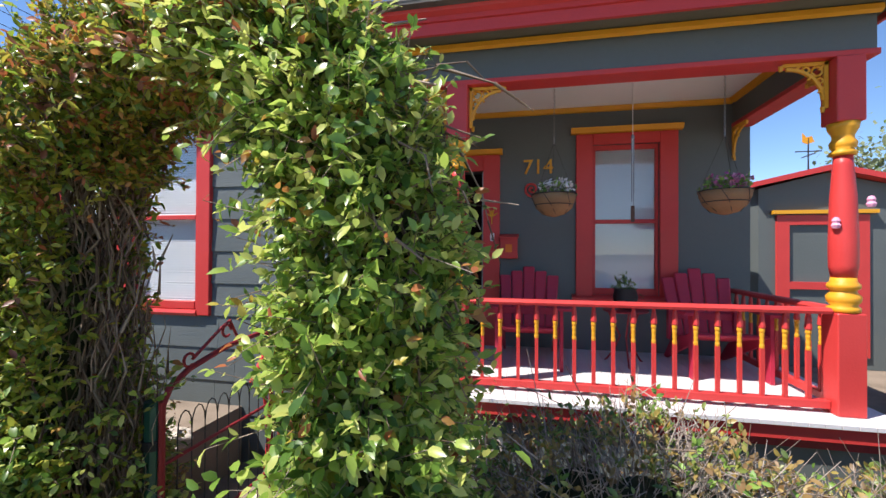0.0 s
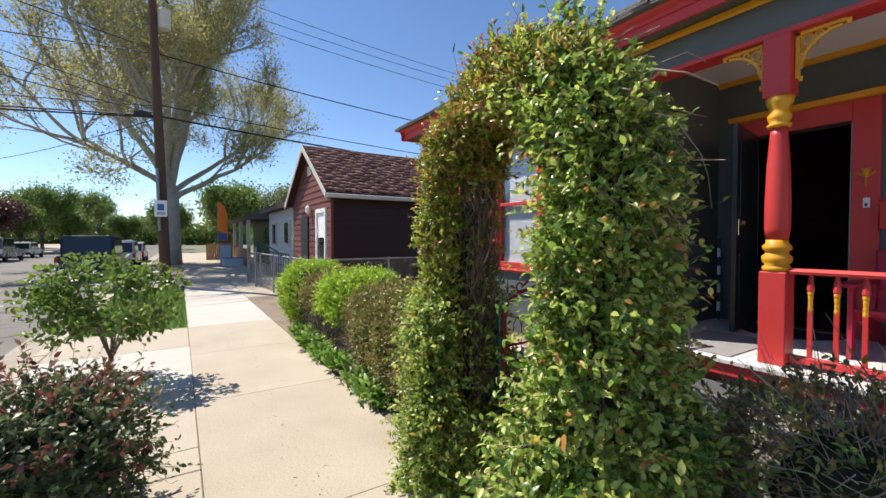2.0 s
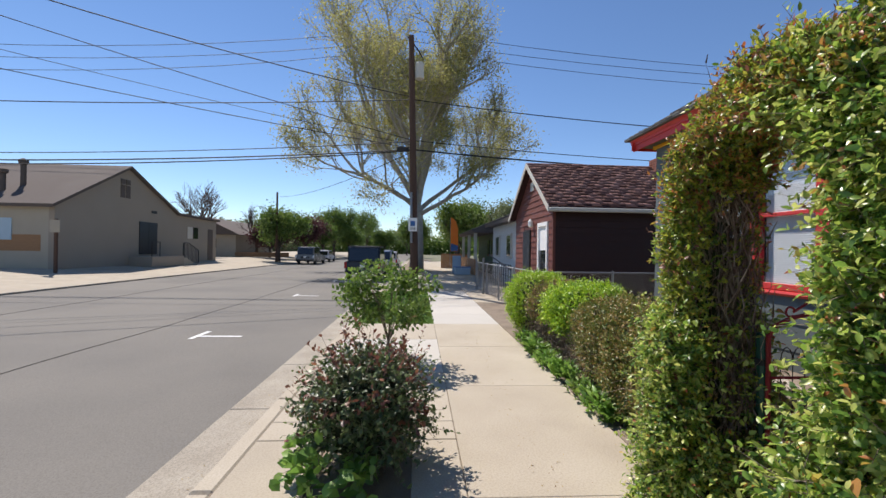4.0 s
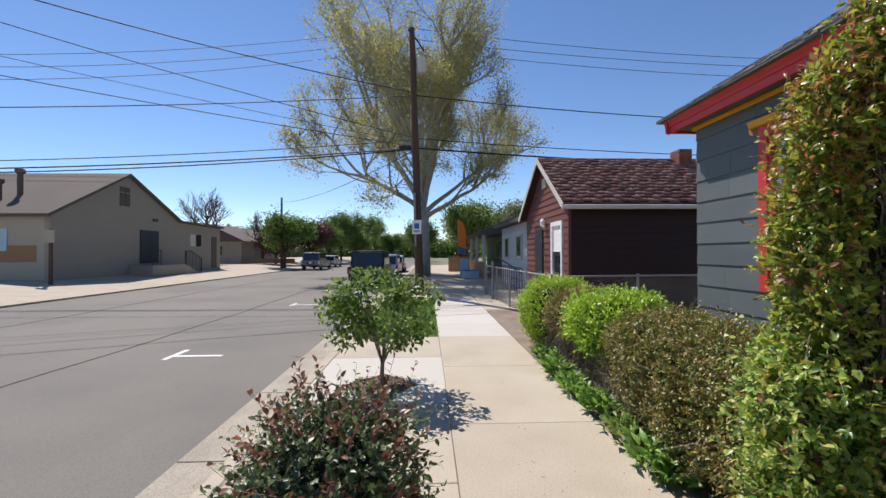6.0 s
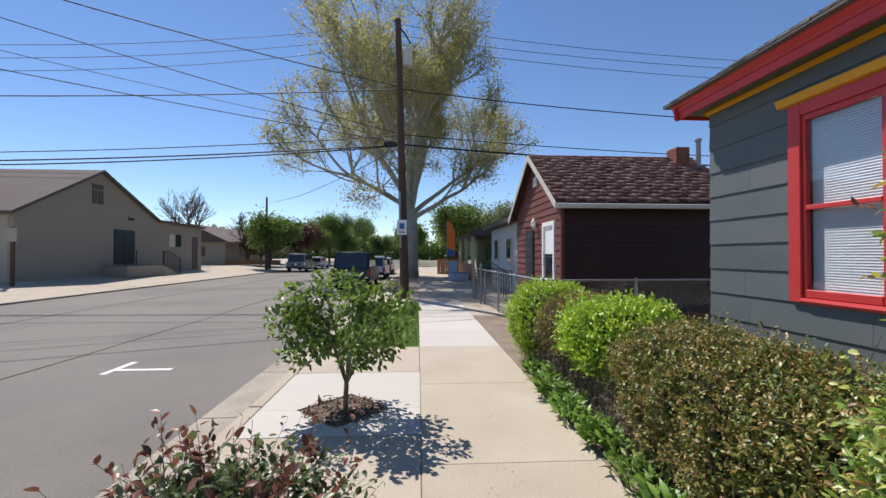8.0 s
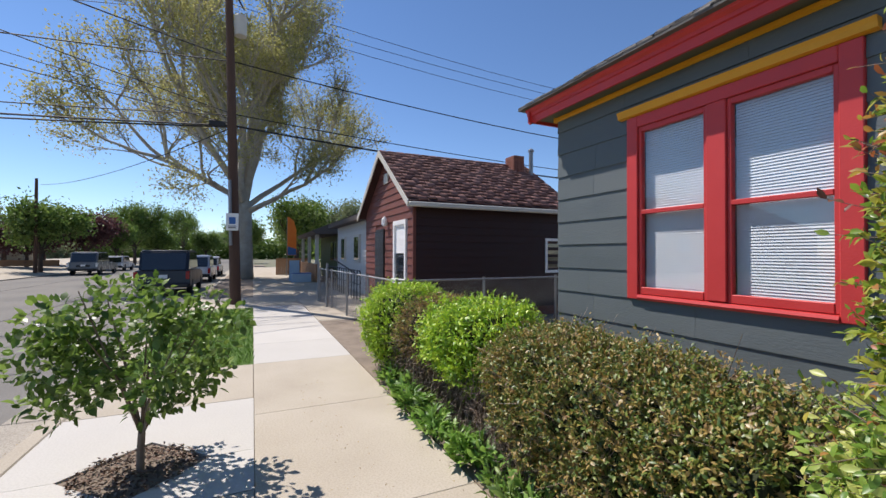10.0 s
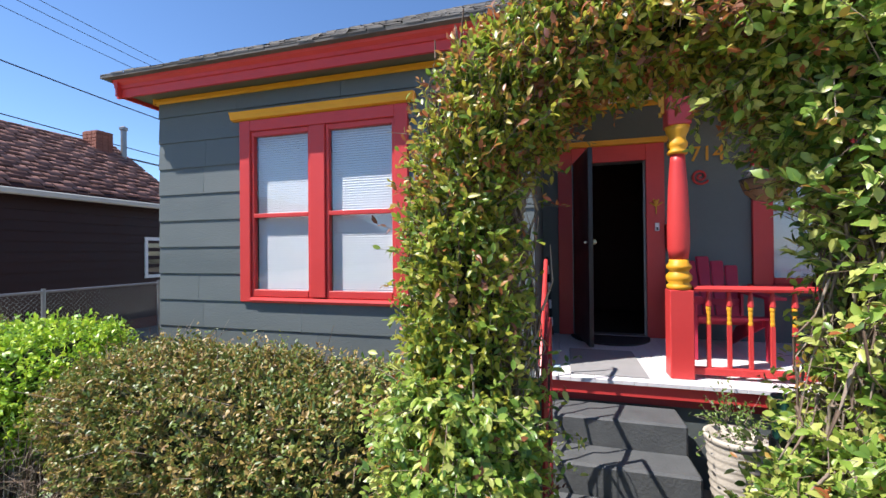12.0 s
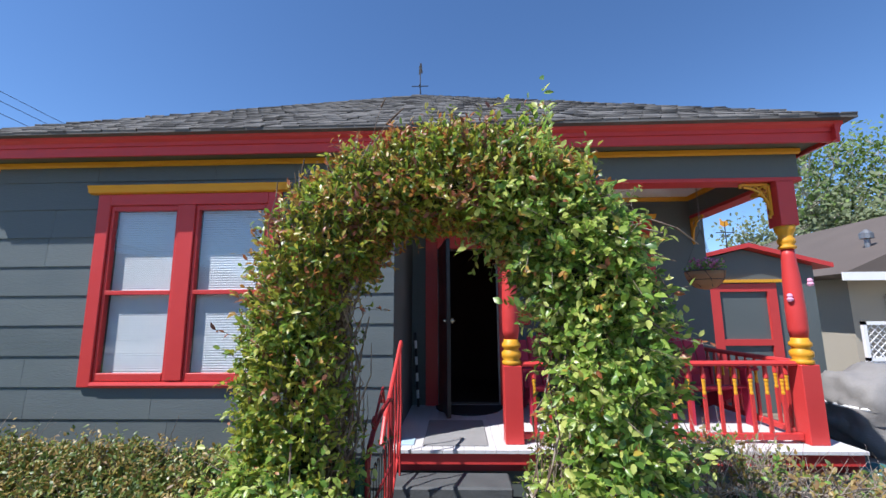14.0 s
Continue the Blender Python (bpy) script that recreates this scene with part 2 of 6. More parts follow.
    l_dark=leaf_material("dark_green_leaves", [(0.05, 0.085, 0.032), (0.10, 0.15, 0.052), (0.18, 0.23, 0.085)], 0.42),
    l_lime=leaf_material("lime_green_leaves", [(0.15, 0.28, 0.022), (0.31, 0.52, 0.035), (0.53, 0.66, 0.06)], 0.4, 0.3),
    l_box=leaf_material("boxwood_leaves", [(0.065, 0.115, 0.022), (0.13, 0.19, 0.034), (0.22, 0.26, 0.05), (0.36, 0.25, 0.07)], 0.42, 0.25),
    l_brown=leaf_material("winter_brown_leaves", [(0.150, 0.105, 0.048), (0.300, 0.180, 0.075), (0.390, 0.285, 0.090)], 0.5),
    l_weed=leaf_material("weed_leaves", [(0.10, 0.20, 0.035), (0.17, 0.33, 0.055), (0.29, 0.46, 0.085)], 0.45),
    l_lilac=leaf_material("lilac_leaves", [(0.06, 0.12, 0.018), (0.12, 0.21, 0.032), (0.22, 0.32, 0.06)], 0.45, 0.40),
    l_spring=leaf_material("spring_tree_leaves", [(0.26, 0.255, 0.08), (0.37, 0.355, 0.12), (0.48, 0.455, 0.18)], 0.6, 0.45),
    l_far=leaf_material("far_tree_leaves", [(0.066, 0.125, 0.022), (0.125, 0.21, 0.038), (0.19, 0.275, 0.058)], 0.6),
    l_plum=leaf_material("plum_tree_leaves", [(0.065, 0.026, 0.029), (0.117, 0.046, 0.046)], 0.6),
    l_pale=leaf_material("hazy_tree_leaves", [(0.156, 0.195, 0.091), (0.221, 0.260, 0.130)], 0.7),
    l_litter=leaf_material("dry_litter", [(0.300, 0.200, 0.060), (0.450, 0.330, 0.120), (0.250, 0.160, 0.090)], 0.8),
    l_red=leaf_material("red_young_leaves", [(0.100, 0.040, 0.026), (0.180, 0.065, 0.042), (0.300, 0.130, 0.070)], 0.4),
    grass=leaf_material("grass_blades", [(0.06, 0.13, 0.015), (0.11, 0.22, 0.025)], 0.5),
)

# ---- building helpers ----
BASE = {}


def thing(name, base, label, category, group="", kind=""):
    ob = new(name)
    ob.location = base
    BASE[ob.name] = Vector(base)
    ob.empty_display_size = 0.1
    return tagged(ob, label, category, group, kind)


def part(name, bm, material_, parent, label="", smooth=False):
    """Links a bmesh, made in world places, as one mesh under a thing or a part."""
    off = BASE[parent.name] if parent else Vector((0, 0, 0))
    if isinstance(bm, bmesh.types.BMesh):
        bmesh.ops.translate(bm, verts=bm.verts, vec=-off)
        me = bpy.data.meshes.new(name)
        bm.to_mesh(me)
        bm.free()
    else:
        me = bm
        me.transform(Matrix.Translation(-off))
    if smooth:
        me.shade_smooth()
    me.materials.append(material_)
    ob = new(name, me)
    if parent:
        ob.parent = parent
    BASE[ob.name] = off
    return tagged(ob, label)


def solo(name, bm, material_, label, category, group="", kind="", smooth=False):
    """A thing that is one mesh only."""
    return tagged(part(name, bm, material_, None, "", smooth), label, category, group, kind)


def box(x0, x1, y0, y1, z0, z1, bevel=0.0, bm=None):
    b = bmesh.new()
    bmesh.ops.create_cube(b, size=1)
    bmesh.ops.scale(b, vec=(abs(x1 - x0), abs(y1 - y0), abs(z1 - z0)), verts=b.verts)
    bmesh.ops.translate(b, vec=((x0 + x1) / 2, (y0 + y1) / 2, (z0 + z1) / 2), verts=b.verts)
    if bevel:
        bmesh.ops.bevel(b, geom=b.edges[:], offset=bevel, segments=1, affect='EDGES', clamp_overlap=True)
    return join(bm, b)


def join(bm, other):
    if bm is None:
        return other
    me = bpy.data.meshes.new("tmp")
    other.to_mesh(me)
    other.free()
    bm.from_mesh(me)
    bpy.data.meshes.remove(me)
    return bm


def prism(points, y0, y1, axis='y', bm=None):
    """Extrudes a closed outline, given in the two other axes, from y0 to y1."""
    b = bmesh.new()
    def put(u, v, w):
        return (u, w, v) if axis == 'y' else (w, u, v) if axis == 'x' else (u, v, w)
    a = [b.verts.new(put(u, v, y0)) for u, v in points]
    c = [b.verts.new(put(u, v, y1)) for u, v in points]
    b.faces.new(a), b.faces.new(c[::-1])
    for i in range(len(points)):
        j = (i + 1) % len(points)
        b.faces.new((a[j], a[i], c[i], c[j]))
    bmesh.ops.recalc_face_normals(b, faces=b.faces)
    return join(bm, b)


def lathe(profile, cx, cy, seg=20, bm=None):
    """Turns (radius, z) pairs about an upright axis."""
    b = bmesh.new()
    rings = []
    for r, z in profile:
        rings.append([b.verts.new((cx + r * math.cos(2 * math.pi * i / seg), cy + r * math.sin(2 * math.pi * i / seg), z)) for i in range(seg)])
    for p, q in zip(rings, rings[1:]):
        for i in range(seg):
            b.faces.new((p[i], p[(i + 1) % seg], q[(i + 1) % seg], q[i]))
    b.faces.new(rings[0][::-1]), b.faces.new(rings[-1])
    return join(bm, b)


def tube(points, r0, r1=None, seg=6, bm=None):
    """A round bar along points, thinning from r0 to r1."""
    r1 = r0 if r1 is None else r1
    b = bmesh.new()
    pts = [Vector(p) for p in points]
    rings = []
    for i, p in enumerate(pts):
        d = (pts[min(i + 1, len(pts) - 1)] - pts[max(i - 1, 0)]).normalized()
        u = d.orthogonal().normalized() if i == 0 else (u - d * u.dot(d)).normalized()
        v = d.cross(u)
        r = r0 + (r1 - r0) * i / max(1, len(pts) - 1)
        rings.append([b.verts.new(p + r * (math.cos(2 * math.pi * k / seg) * u + math.sin(2 * math.pi * k / seg) * v)) for k in range(seg)])
    for p, q in zip(rings, rings[1:]):
        for i in range(seg):
            b.faces.new((p[i], p[(i + 1) % seg], q[(i + 1) % seg], q[i]))
    b.faces.new(rings[0][::-1]), b.faces.new(rings[-1])
    return join(bm, b)


def unit(a):
    return a / np.maximum(1e-9, np.linalg.norm(a, axis=1, keepdims=True))


def leaf_mesh(name, pos, axis, size, width=0.5, fold=0.25, droop=0.15, lit=1.0, face=None):
    """Many small folded leaves, each of four points: pos and axis are arrays of n places and growing directions."""
    n = len(pos)
    axis = unit(axis)
    rnd = unit(RNG.normal(size=(n, 3)) * 0.8 + (np.array([-0.7, -0.75, 1.5]) * lit if face is None else face * 0.85 + np.array([-0.3, -0.3, 1.25]) * lit))
    side = unit(np.cross(axis, rnd))
    up = np.cross(side, axis)
    s = (size * RNG.uniform(0.6, 1.25, n))[:, None]
    w = s * width * 0.5
    f0 = fold * RNG.uniform(0.3, 1.2, (n, 1))
    v = np.empty((n, 7, 3))
    v[:, 0] = pos
    v[:, 1] = pos + axis * s * 0.25 - side * w * 0.82 + up * s * f0 * 0.35
    v[:, 2] = pos + axis * s * 0.25 + side * w * 0.82 + up * s * f0 * 0.35
    v[:, 3] = pos + axis * s * 0.62 - side * w * 0.88 + up * s * (f0 * 0.35 - droop * 0.3)
    v[:, 4] = pos + axis * s * 0.62 + side * w * 0.88 + up * s * (f0 * 0.35 - droop * 0.3)
    v[:, 5] = pos + axis * s - up * s * droop
    v[:, 6] = pos + axis * s * 0.45
    base = np.arange(n)[:, None] * 7
    f = np.concatenate([base + np.array([t]) for t in ((0, 6, 1), (1, 6, 3), (3, 6, 5), (0, 2, 6), (2, 4, 6), (4, 5, 6))], 1).reshape(-1, 3)
    return raw_mesh(name, v.reshape(-1, 3), f)


def raw_mesh(name, verts, faces):
    me = bpy.data.meshes.new(name)
    verts, faces = np.asarray(verts, np.float32), np.asarray(faces, np.int32)
    k = faces.shape[1]
    me.vertices.add(len(verts)), me.loops.add(faces.size), me.polygons.add(len(faces))
    me.vertices.foreach_set("co", verts.ravel())
    me.loops.foreach_set("vertex_index", faces.ravel())
    me.polygons.foreach_set("loop_start", np.arange(0, faces.size, k, dtype=np.int32))
    me.update(calc_edges=True)
    return me


def strips(name, p, q, w):
    """Many thin three-sided twigs from p to q."""
    n = len(p)
    d = unit(q - p)
    u = unit(np.cross(d, RNG.normal(size=(n, 3))))
    t = np.cross(d, u)
    w = np.broadcast_to(np.asarray(w, float).reshape(-1, 1), (n, 1))
    v = np.stack([p + u * w, p - u * w * 0.5 + t * w * 0.87, p - u * w * 0.5 - t * w * 0.87, q + u * w * 0.4, q - u * w * 0.2 + t * w * 0.35, q - u * w * 0.2 - t * w * 0.35], 1)
    b = np.arange(n)[:, None] * 6
    f = np.concatenate([b + np.array([[0, 1, 4, 3]]), b + np.array([[1, 2, 5, 4]]), b + np.array([[2, 0, 3, 5]])], 1).reshape(-1, 4)
    return raw_mesh(name, v.reshape(-1, 3), f)


def wobble(p, scale, seed=0.0):
    return np.array([noise.noise(Vector(x) * scale + Vector((seed, seed, seed))) for x in p])

# ---- ground and street ----
def sheet(name, x0, x1, y0, y1, z0, z1, mat_, label, category, bevel=0.0):
    return solo(name, box(x0, x1, y0, y1, z0, z1, bevel), mat_, label, category, kind="structure")


solo("ground", box(-700, 500, -600, 600, -1.0, -0.22), M["ground"], "flat dry ground that reaches the horizon", "ground", kind="structure")
sheet("road", -300, 120, -15.1, -2.62, -0.6, -0.13, M["asphalt"], "worn grey asphalt street with a faint tar seam", "road")
gut = thing("gutter", (0, -2.36, -0.13), "stained concrete gutter pan along the kerb", "gutter", kind="structure")
kerb = thing("kerb", (0, -2.0, 0), "pale concrete kerb beside the parkway", "kerb", kind="structure")
for i in range(40):
    x1 = 9.0 - 1.83 * i
    part("gutter_slab", box(x1 - 1.815, x1, -2.62, -2.11, -0.5, -0.118, 0.006), M["gutter"], gut)
    part("kerbstone", box(x1 - 1.815, x1, -2.10, -1.93, -0.5, 0.0, 0.02), M["concrete"], kerb)
sheet("far_kerb", -300, 120, -15.3, -15.1, -0.5, -0.06, M["gutter"], "concrete kerb on the far side of the street", "kerb")
far = prism([(-15.3, -0.5), (-15.3, -0.06), (-17.4, 0.06), (-21, 0.34), (-60, 0.4), (-60, -0.5)], -300, 120, 'x')
solo("far_pavement", far, M["concrete"], "tan concrete forecourt across the street", "pavement", kind="structure")

pav = thing("pavement", (0, 0.6, 0), "tan concrete sidewalk with scored joints", "pavement", kind="structure")
edges = [6.0, 4.6, 2.5, 0.35, -1.85, -4.22, -6.35, -8.60]
for a, b in zip(edges, edges[1:]):
    part("slab", box(b + 0.002, a - 0.002, -0.147, 1.372, -0.4, 0.0, 0.004), M["concrete"], pav)
x = -8.60
while x > -60:
    part("slab", box(x - 1.518, x - 0.002, -0.147, 1.372, -0.4, 0.0, 0.004), M["concrete_new"] if x > -15.5 else M["concrete"], pav, "newer paler slab" if x > -15.5 else "")
    x -= 1.52
sheet("pavement_bed", -70, 8, -1.95, 1.40, -0.45, -0.016, M["soil"], "dark soil bed under the slabs", "soil")
strip = thing("parkway", (0, -1.0, 0), "concrete parkway slabs between sidewalk and kerb", "pavement", kind="structure")
for a, b in ((6, 4.4), (4.4, 2.9), (2.9, 1.4), (1.4, -0.1), (-0.1, -1.2)):
    part("slab", box(b + 0.005, a - 0.005, -1.925, -0.153, -0.4, 0.0, 0.007), M["concrete"], strip)
part("slab", box(-4.80, -3.15, -1.925, -0.153, -0.4, 0.0, 0.007), M["concrete"], strip)
for x0, x1, y0, y1 in ((-1.85, -1.2, -1.925, -0.153), (-3.15, -2.75, -1.925, -0.153), (-2.75, -1.85, -1.925, -1.30), (-2.75, -1.85, -0.55, -0.153)):
    part("slab", box(x0 + 0.005, x1 - 0.005, y0, y1, -0.4, 0.0, 0.007), M["concrete"], strip)
# square cut for the young tree, set cornerwise
cx, cy, h = -5.50, -1.0, 0.52
for pts in ([(-4.81, -1.925), (-4.81, -0.153), (cx, -0.153), (cx, cy + h), (cx + h, cy), (cx, cy - h), (cx, -1.925)],
            [(-6.93, -1.925), (cx - 0.004, -1.925), (cx - 0.004, cy - h), (cx - h, cy), (cx - 0.004, cy + h), (cx - 0.004, -0.153), (-6.93, -0.153)]):
    part("slab", prism(pts, -0.4, 0.0, 'z'), M["concrete_new"], strip, "pale slab cut round the tree pit")
part("slab", box(-8.60, -6.94, -1.925, -0.153, -0.4, 0.0, 0.007), M["concrete"], strip)
part("slab", box(-19.5, -16.0, -1.925, -0.153, -0.4, 0.0, 0.007), M["concrete"], strip)
sheet("lawn_strip", -15.99, -8.61, -1.925, -0.153, -0.4, -0.01, M["lawn"], "bright mown grass strip by the kerb", "grass")
sheet("verge", -60, -19.5, -1.925, -0.153, -0.4, -0.012, M["soil"], "bare earth verge under the street tree", "soil")
sheet("front_yard", -12.5, 8.0, 1.385, 14, -0.4, -0.006, M["soil"], "dry bare earth of the front yard", "yard")
sheet("neighbour_yard", -60, -12.5, 1.385, 30, -0.4, -0.008, M["concrete"], "worn paved yard in front of the next houses", "yard")
sheet("side_yard", 8.0, 40, 1.385, 40, -0.4, -0.008, M["concrete"], "pale driveway beside the house", "driveway")
sheet("driveway_apron", -16.4, -12.6, 1.386, 3.1, -0.2, 0.002, M["concrete"], "reddish-tan concrete driveway by the gate", "driveway")
sheet("garden_path", -1.62, -0.55, 1.386, 2.5, -0.2, 0.012, M["concrete"], "narrow concrete garden path under the arch", "path")
for k, (mx, my) in enumerate(((-7.55, -4.98), (-15.0, -5.2), (-22.5, -5.2))):
    mk = box(mx - 0.25, mx - 0.15, my, my + 0.85, -0.2, -0.126)
    mk = box(mx - 0.70, mx + 0.05, my - 0.09, my + 0.01, -0.2, -0.1265, 0, mk)
    solo("parking_mark", mk, M["roadpaint"], "white painted parking bay tick on the asphalt", "road marking", "parking marks")
for y0, wv in ((-6.3, 0.014), (-11.2, 0.012)):
    pts = [(x, y0 + 0.05 * math.sin(x * 0.4) + 0.03 * math.sin(x * 1.3), -0.13) for x in np.linspace(4, -70, 70)]
    solo("tar_seam", tube(pts, wv, wv, 5), M["tar"], "dark sealed seam along the asphalt", "road seam", kind="structure")

# ---- the painted house ----
WY, PY, XL, XR, XI = 3.42, 5.02, -5.69, 2.28, -1.60
house = thing("house", (-1.7, 7.4, 0), "slate-grey cottage with red and ochre trim", "house")
SZ = [0.13, 0.416, 0.703, 0.99, 1.277, 1.564, 1.851, 2.138, 2.425, 2.712, 2.999, 3.286, 3.52]
W1 = (-4.585, -2.725, 1.28, 3.145)          # front window opening with its casing


def board(x0, x1, z0, z1, y, wall):
    """One wide siding shingle course: thin at the top and thick at its lower edge."""
    part("siding_board", prism([(y - 0.018, z0 + 0.004), (y - 0.004, z1 + 0.012), (y + 0.02, z1 + 0.012), (y + 0.02, z0 + 0.004)], x0, x1, 'x'), M["siding"], wall)


wb = box(XL, W1[0], WY, WY + 0.16, 0, 3.52)
wb = box(W1[1], XI, WY, WY + 0.16, 0, 3.52, 0, wb)
wb = box(W1[0], W1[1], WY, WY + 0.16, 0, W1[2], 0, wb)
wb = box(W1[0], W1[1], WY, WY + 0.16, W1[3], 3.52, 0, wb)
front = part("front_wall", wb, M["siding_plain"], house)
rs = random.Random(4)
for z0, z1 in zip(SZ, SZ[1:]):
    segs = [(XL - 0.01, XI)] if z1 <= W1[2] + 0.02 or z0 >= W1[3] else [(XL - 0.01, W1[0]), (W1[1], XI)]
    for a, b in segs:
        cut = a + rs.uniform(0.5, 1.2)
        while a < b - 0.01:
            e = min(b, cut)
            if b - e < 0.25:
                e = b
            board(a + 0.0015, e - 0.0015, z0, z1, WY, front)
            a, cut = e, e + 1.22
part("foundation", box(XL + 0.02, XI, WY + 0.01, WY + 0.2, -0.1, 0.13), M["step"], house)
part("side_wall_west", box(XL, XL + 0.16, WY + 0.16, 11.4, 0, 3.52), M["siding_plain"], house)
part("side_wall_east", box(XR - 0.14, XR + 0.02, PY + 0.16, 11.4, 0, 3.52), M["siding_plain"], house)
part("rear_wall", box(XL, XR + 0.02, 11.4, 11.56, 0, 3.52), M["siding_plain"], house)
part("recess_wall", box(XI - 0.16, XI, WY + 0.16, PY, 0, 3.52), M["siding_plain"], house)
# porch wall with door and window openings
D, W2 = (-1.26, -0.46, 0.78, 2.80), (0.75, 1.43, 1.40, 3.05)
pw = part("porch_wall", box(D[1], W2[0], PY, PY + 0.16, 0, 3.52), M["siding_plain"], house)
for x0, x1, z0, z1 in ((XI, D[0], 0, 3.52), (D[0], D[1], D[3], 3.52), (D[0], D[1], 0, D[2]), (W2[0], W2[1], 0, W2[2]), (W2[0], W2[1], W2[3], 3.52), (W2[1], XR + 0.02, 0, 3.52)):
    part("wall_panel", box(x0, x1, PY, PY + 0.16, z0, z1), M["siding_plain"], pw)
# room behind, its dimness put into the dark red-brown colour
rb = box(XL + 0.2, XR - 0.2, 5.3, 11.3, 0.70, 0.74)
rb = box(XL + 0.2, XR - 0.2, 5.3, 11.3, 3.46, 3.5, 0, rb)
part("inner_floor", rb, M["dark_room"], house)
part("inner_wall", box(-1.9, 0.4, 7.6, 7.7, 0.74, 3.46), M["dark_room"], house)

# eaves: soffit, fascia with crown mould, ochre band, hip roof
EX0, EX1, EY0, EY1 = XL - 0.27, XR + 0.19, WY - 0.30, 11.92
for x0, x1, y0, y1 in ((EX0 + 0.04, EX1 - 0.04, EY0 + 0.04, WY + 0.16), (EX0 + 0.04, XL + 0.05, WY + 0.16, EY1 - 0.04), (XR - 0.05, EX1 - 0.04, WY + 0.16, EY1 - 0.04)):
    part("soffit", box(x0, x1, y0, y1, 3.50, 3.53), M["soffit"], house)
prof = [(0.0, 3.46), (0.028, 3.46), (0.028, 3.545), (0.045, 3.55), (0.045, 3.585), (0.075, 3.61), (0.085, 3.65), (0.0, 3.65)]
ff = prism([(EY0 + 0.06 - d, z) for d, z in prof], EX0 - 0.02, EX1 + 0.02, 'x')
part("fascia", ff, M["red"], house)
for sx, ex in ((-1, EX0 + 0.06), (1, EX1 - 0.06)):
    part("fascia", prism([(ex + sx * d, z) for d, z in prof], EY0 - 0.02, EY1, 'y'), M["red"], house)
for a, b in ((XL - 0.03, XR + 0.03),):
    part("ochre_band", prism([(WY - 0.022, 3.44), (WY - 0.05, 3.455), (WY - 0.05, 3.49), (WY - 0.022, 3.50)], a, b, 'x'), M["yellow"], house)
part("ochre_band", box(XL - 0.05, XL - 0.02, WY - 0.05, 11.4, 3.44, 3.50), M["yellow"], house)
AX, AY, AZ, RZ = -1.72, 7.45, 6.42, 3.655
apex = (AX, AY, AZ)
corners = [(EX0 - 0.09, EY0 - 0.09), (EX1 + 0.09, EY0 - 0.09), (EX1 + 0.09, EY1 + 0.09), (EX0 - 0.09, EY1 + 0.09)]
b = bmesh.new()
vs = [b.verts.new((x, y, RZ)) for x, y in corners]
vt = b.verts.new(apex)
vu = [b.verts.new((x, y, RZ - 0.02)) for x, y in corners]
for i in range(4):
    j = (i + 1) % 4
    b.faces.new((vs[i], vs[j], vt)), b.faces.new((vu[i], vu[j], vs[j], vs[i]))
b.faces.new(vu[::-1])
roof = part("roof", b, M["shingle"], house)


def shingle_slope(name, a, b_, t0, t1, rows, tab, mat_, parent, lift=0.012, seed=1, gap=0.006, back=0.0):
    """Rows of overlapping shingle tabs on the slope between the eave a-b and the top edge t0-t1, as one joined mesh."""
    rg = np.random.default_rng(seed)
    a, b_, t0, t1 = (np.array(p, float) for p in (a, b_, t0, t1))
    nrm = np.cross(b_ - a, t0 - a)
    nrm /= np.linalg.norm(nrm)
    if nrm[2] < 0:
        nrm = -nrm
    V, F = [], []
    for r in range(rows):
        f0, f1 = r / rows, min(1, (r + 1.25) / rows)
        l0, r0 = a + (t0 - a) * f0, b_ + (t1 - b_) * f0
        l1, r1 = a + (t0 - a) * f1, b_ + (t1 - b_) * f1
        length = np.linalg.norm(r0 - l0)
        if length < 0.1:
            continue
        k = max(1, int(length / tab))
        cuts = (np.arange(k + 1) + (0.5 if r % 2 else 0.0)) / k
        cuts = np.clip(cuts + rg.normal(0, 0.06 / k, k + 1), 0, 1)
        if cuts[0] > 0:
            cuts = np.concatenate([[0], cuts])
        for n_tab, (c0, c1) in enumerate(zip(cuts, cuts[1:])):
            if c1 - c0 < 0.2 / k:
                continue
            g = gap / length
            h = lift * rg.uniform(0.6, 1.6)
            dn = rg.uniform(-0.02, 0.02) / rows
            p = [l0 + (r0 - l0) * (c0 + g), l0 + (r0 - l0) * (c1 - g), l1 + (r1 - l1) * (c1 - g), l1 + (r1 - l1) * (c0 + g)]
            slope = (t0 - a) * (dn + (back / rows if n_tab % 2 else 0.0))
            q = [p[0] + nrm * h + slope, p[1] + nrm * h + slope, p[2] + nrm * 0.003, p[3] + nrm * 0.003, p[0] + slope, p[1] + slope]
            o = len(V)
            V += q
            F += [(o, o + 1, o + 2, o + 3), (o + 4, o + 5, o + 1, o)]
    ob = part(name, raw_mesh(name, V, F), mat_, parent)
    return tagged(ob, kind="stuff")


c = corners
shingle_slope("shingles", (*c[0], RZ), (*c[1], RZ), apex, apex, 26, 0.17, M["shingle"], roof, 0.016, 2)
shingle_slope("shingles", (*c[3], RZ), (*c[0], RZ), apex, apex, 26, 0.3, M["shingle"], roof, 0.016, 3)
shingle_slope("shingles", (*c[1], RZ), (*c[2], RZ), apex, apex, 26, 0.3, M["shingle"], roof, 0.016, 4)


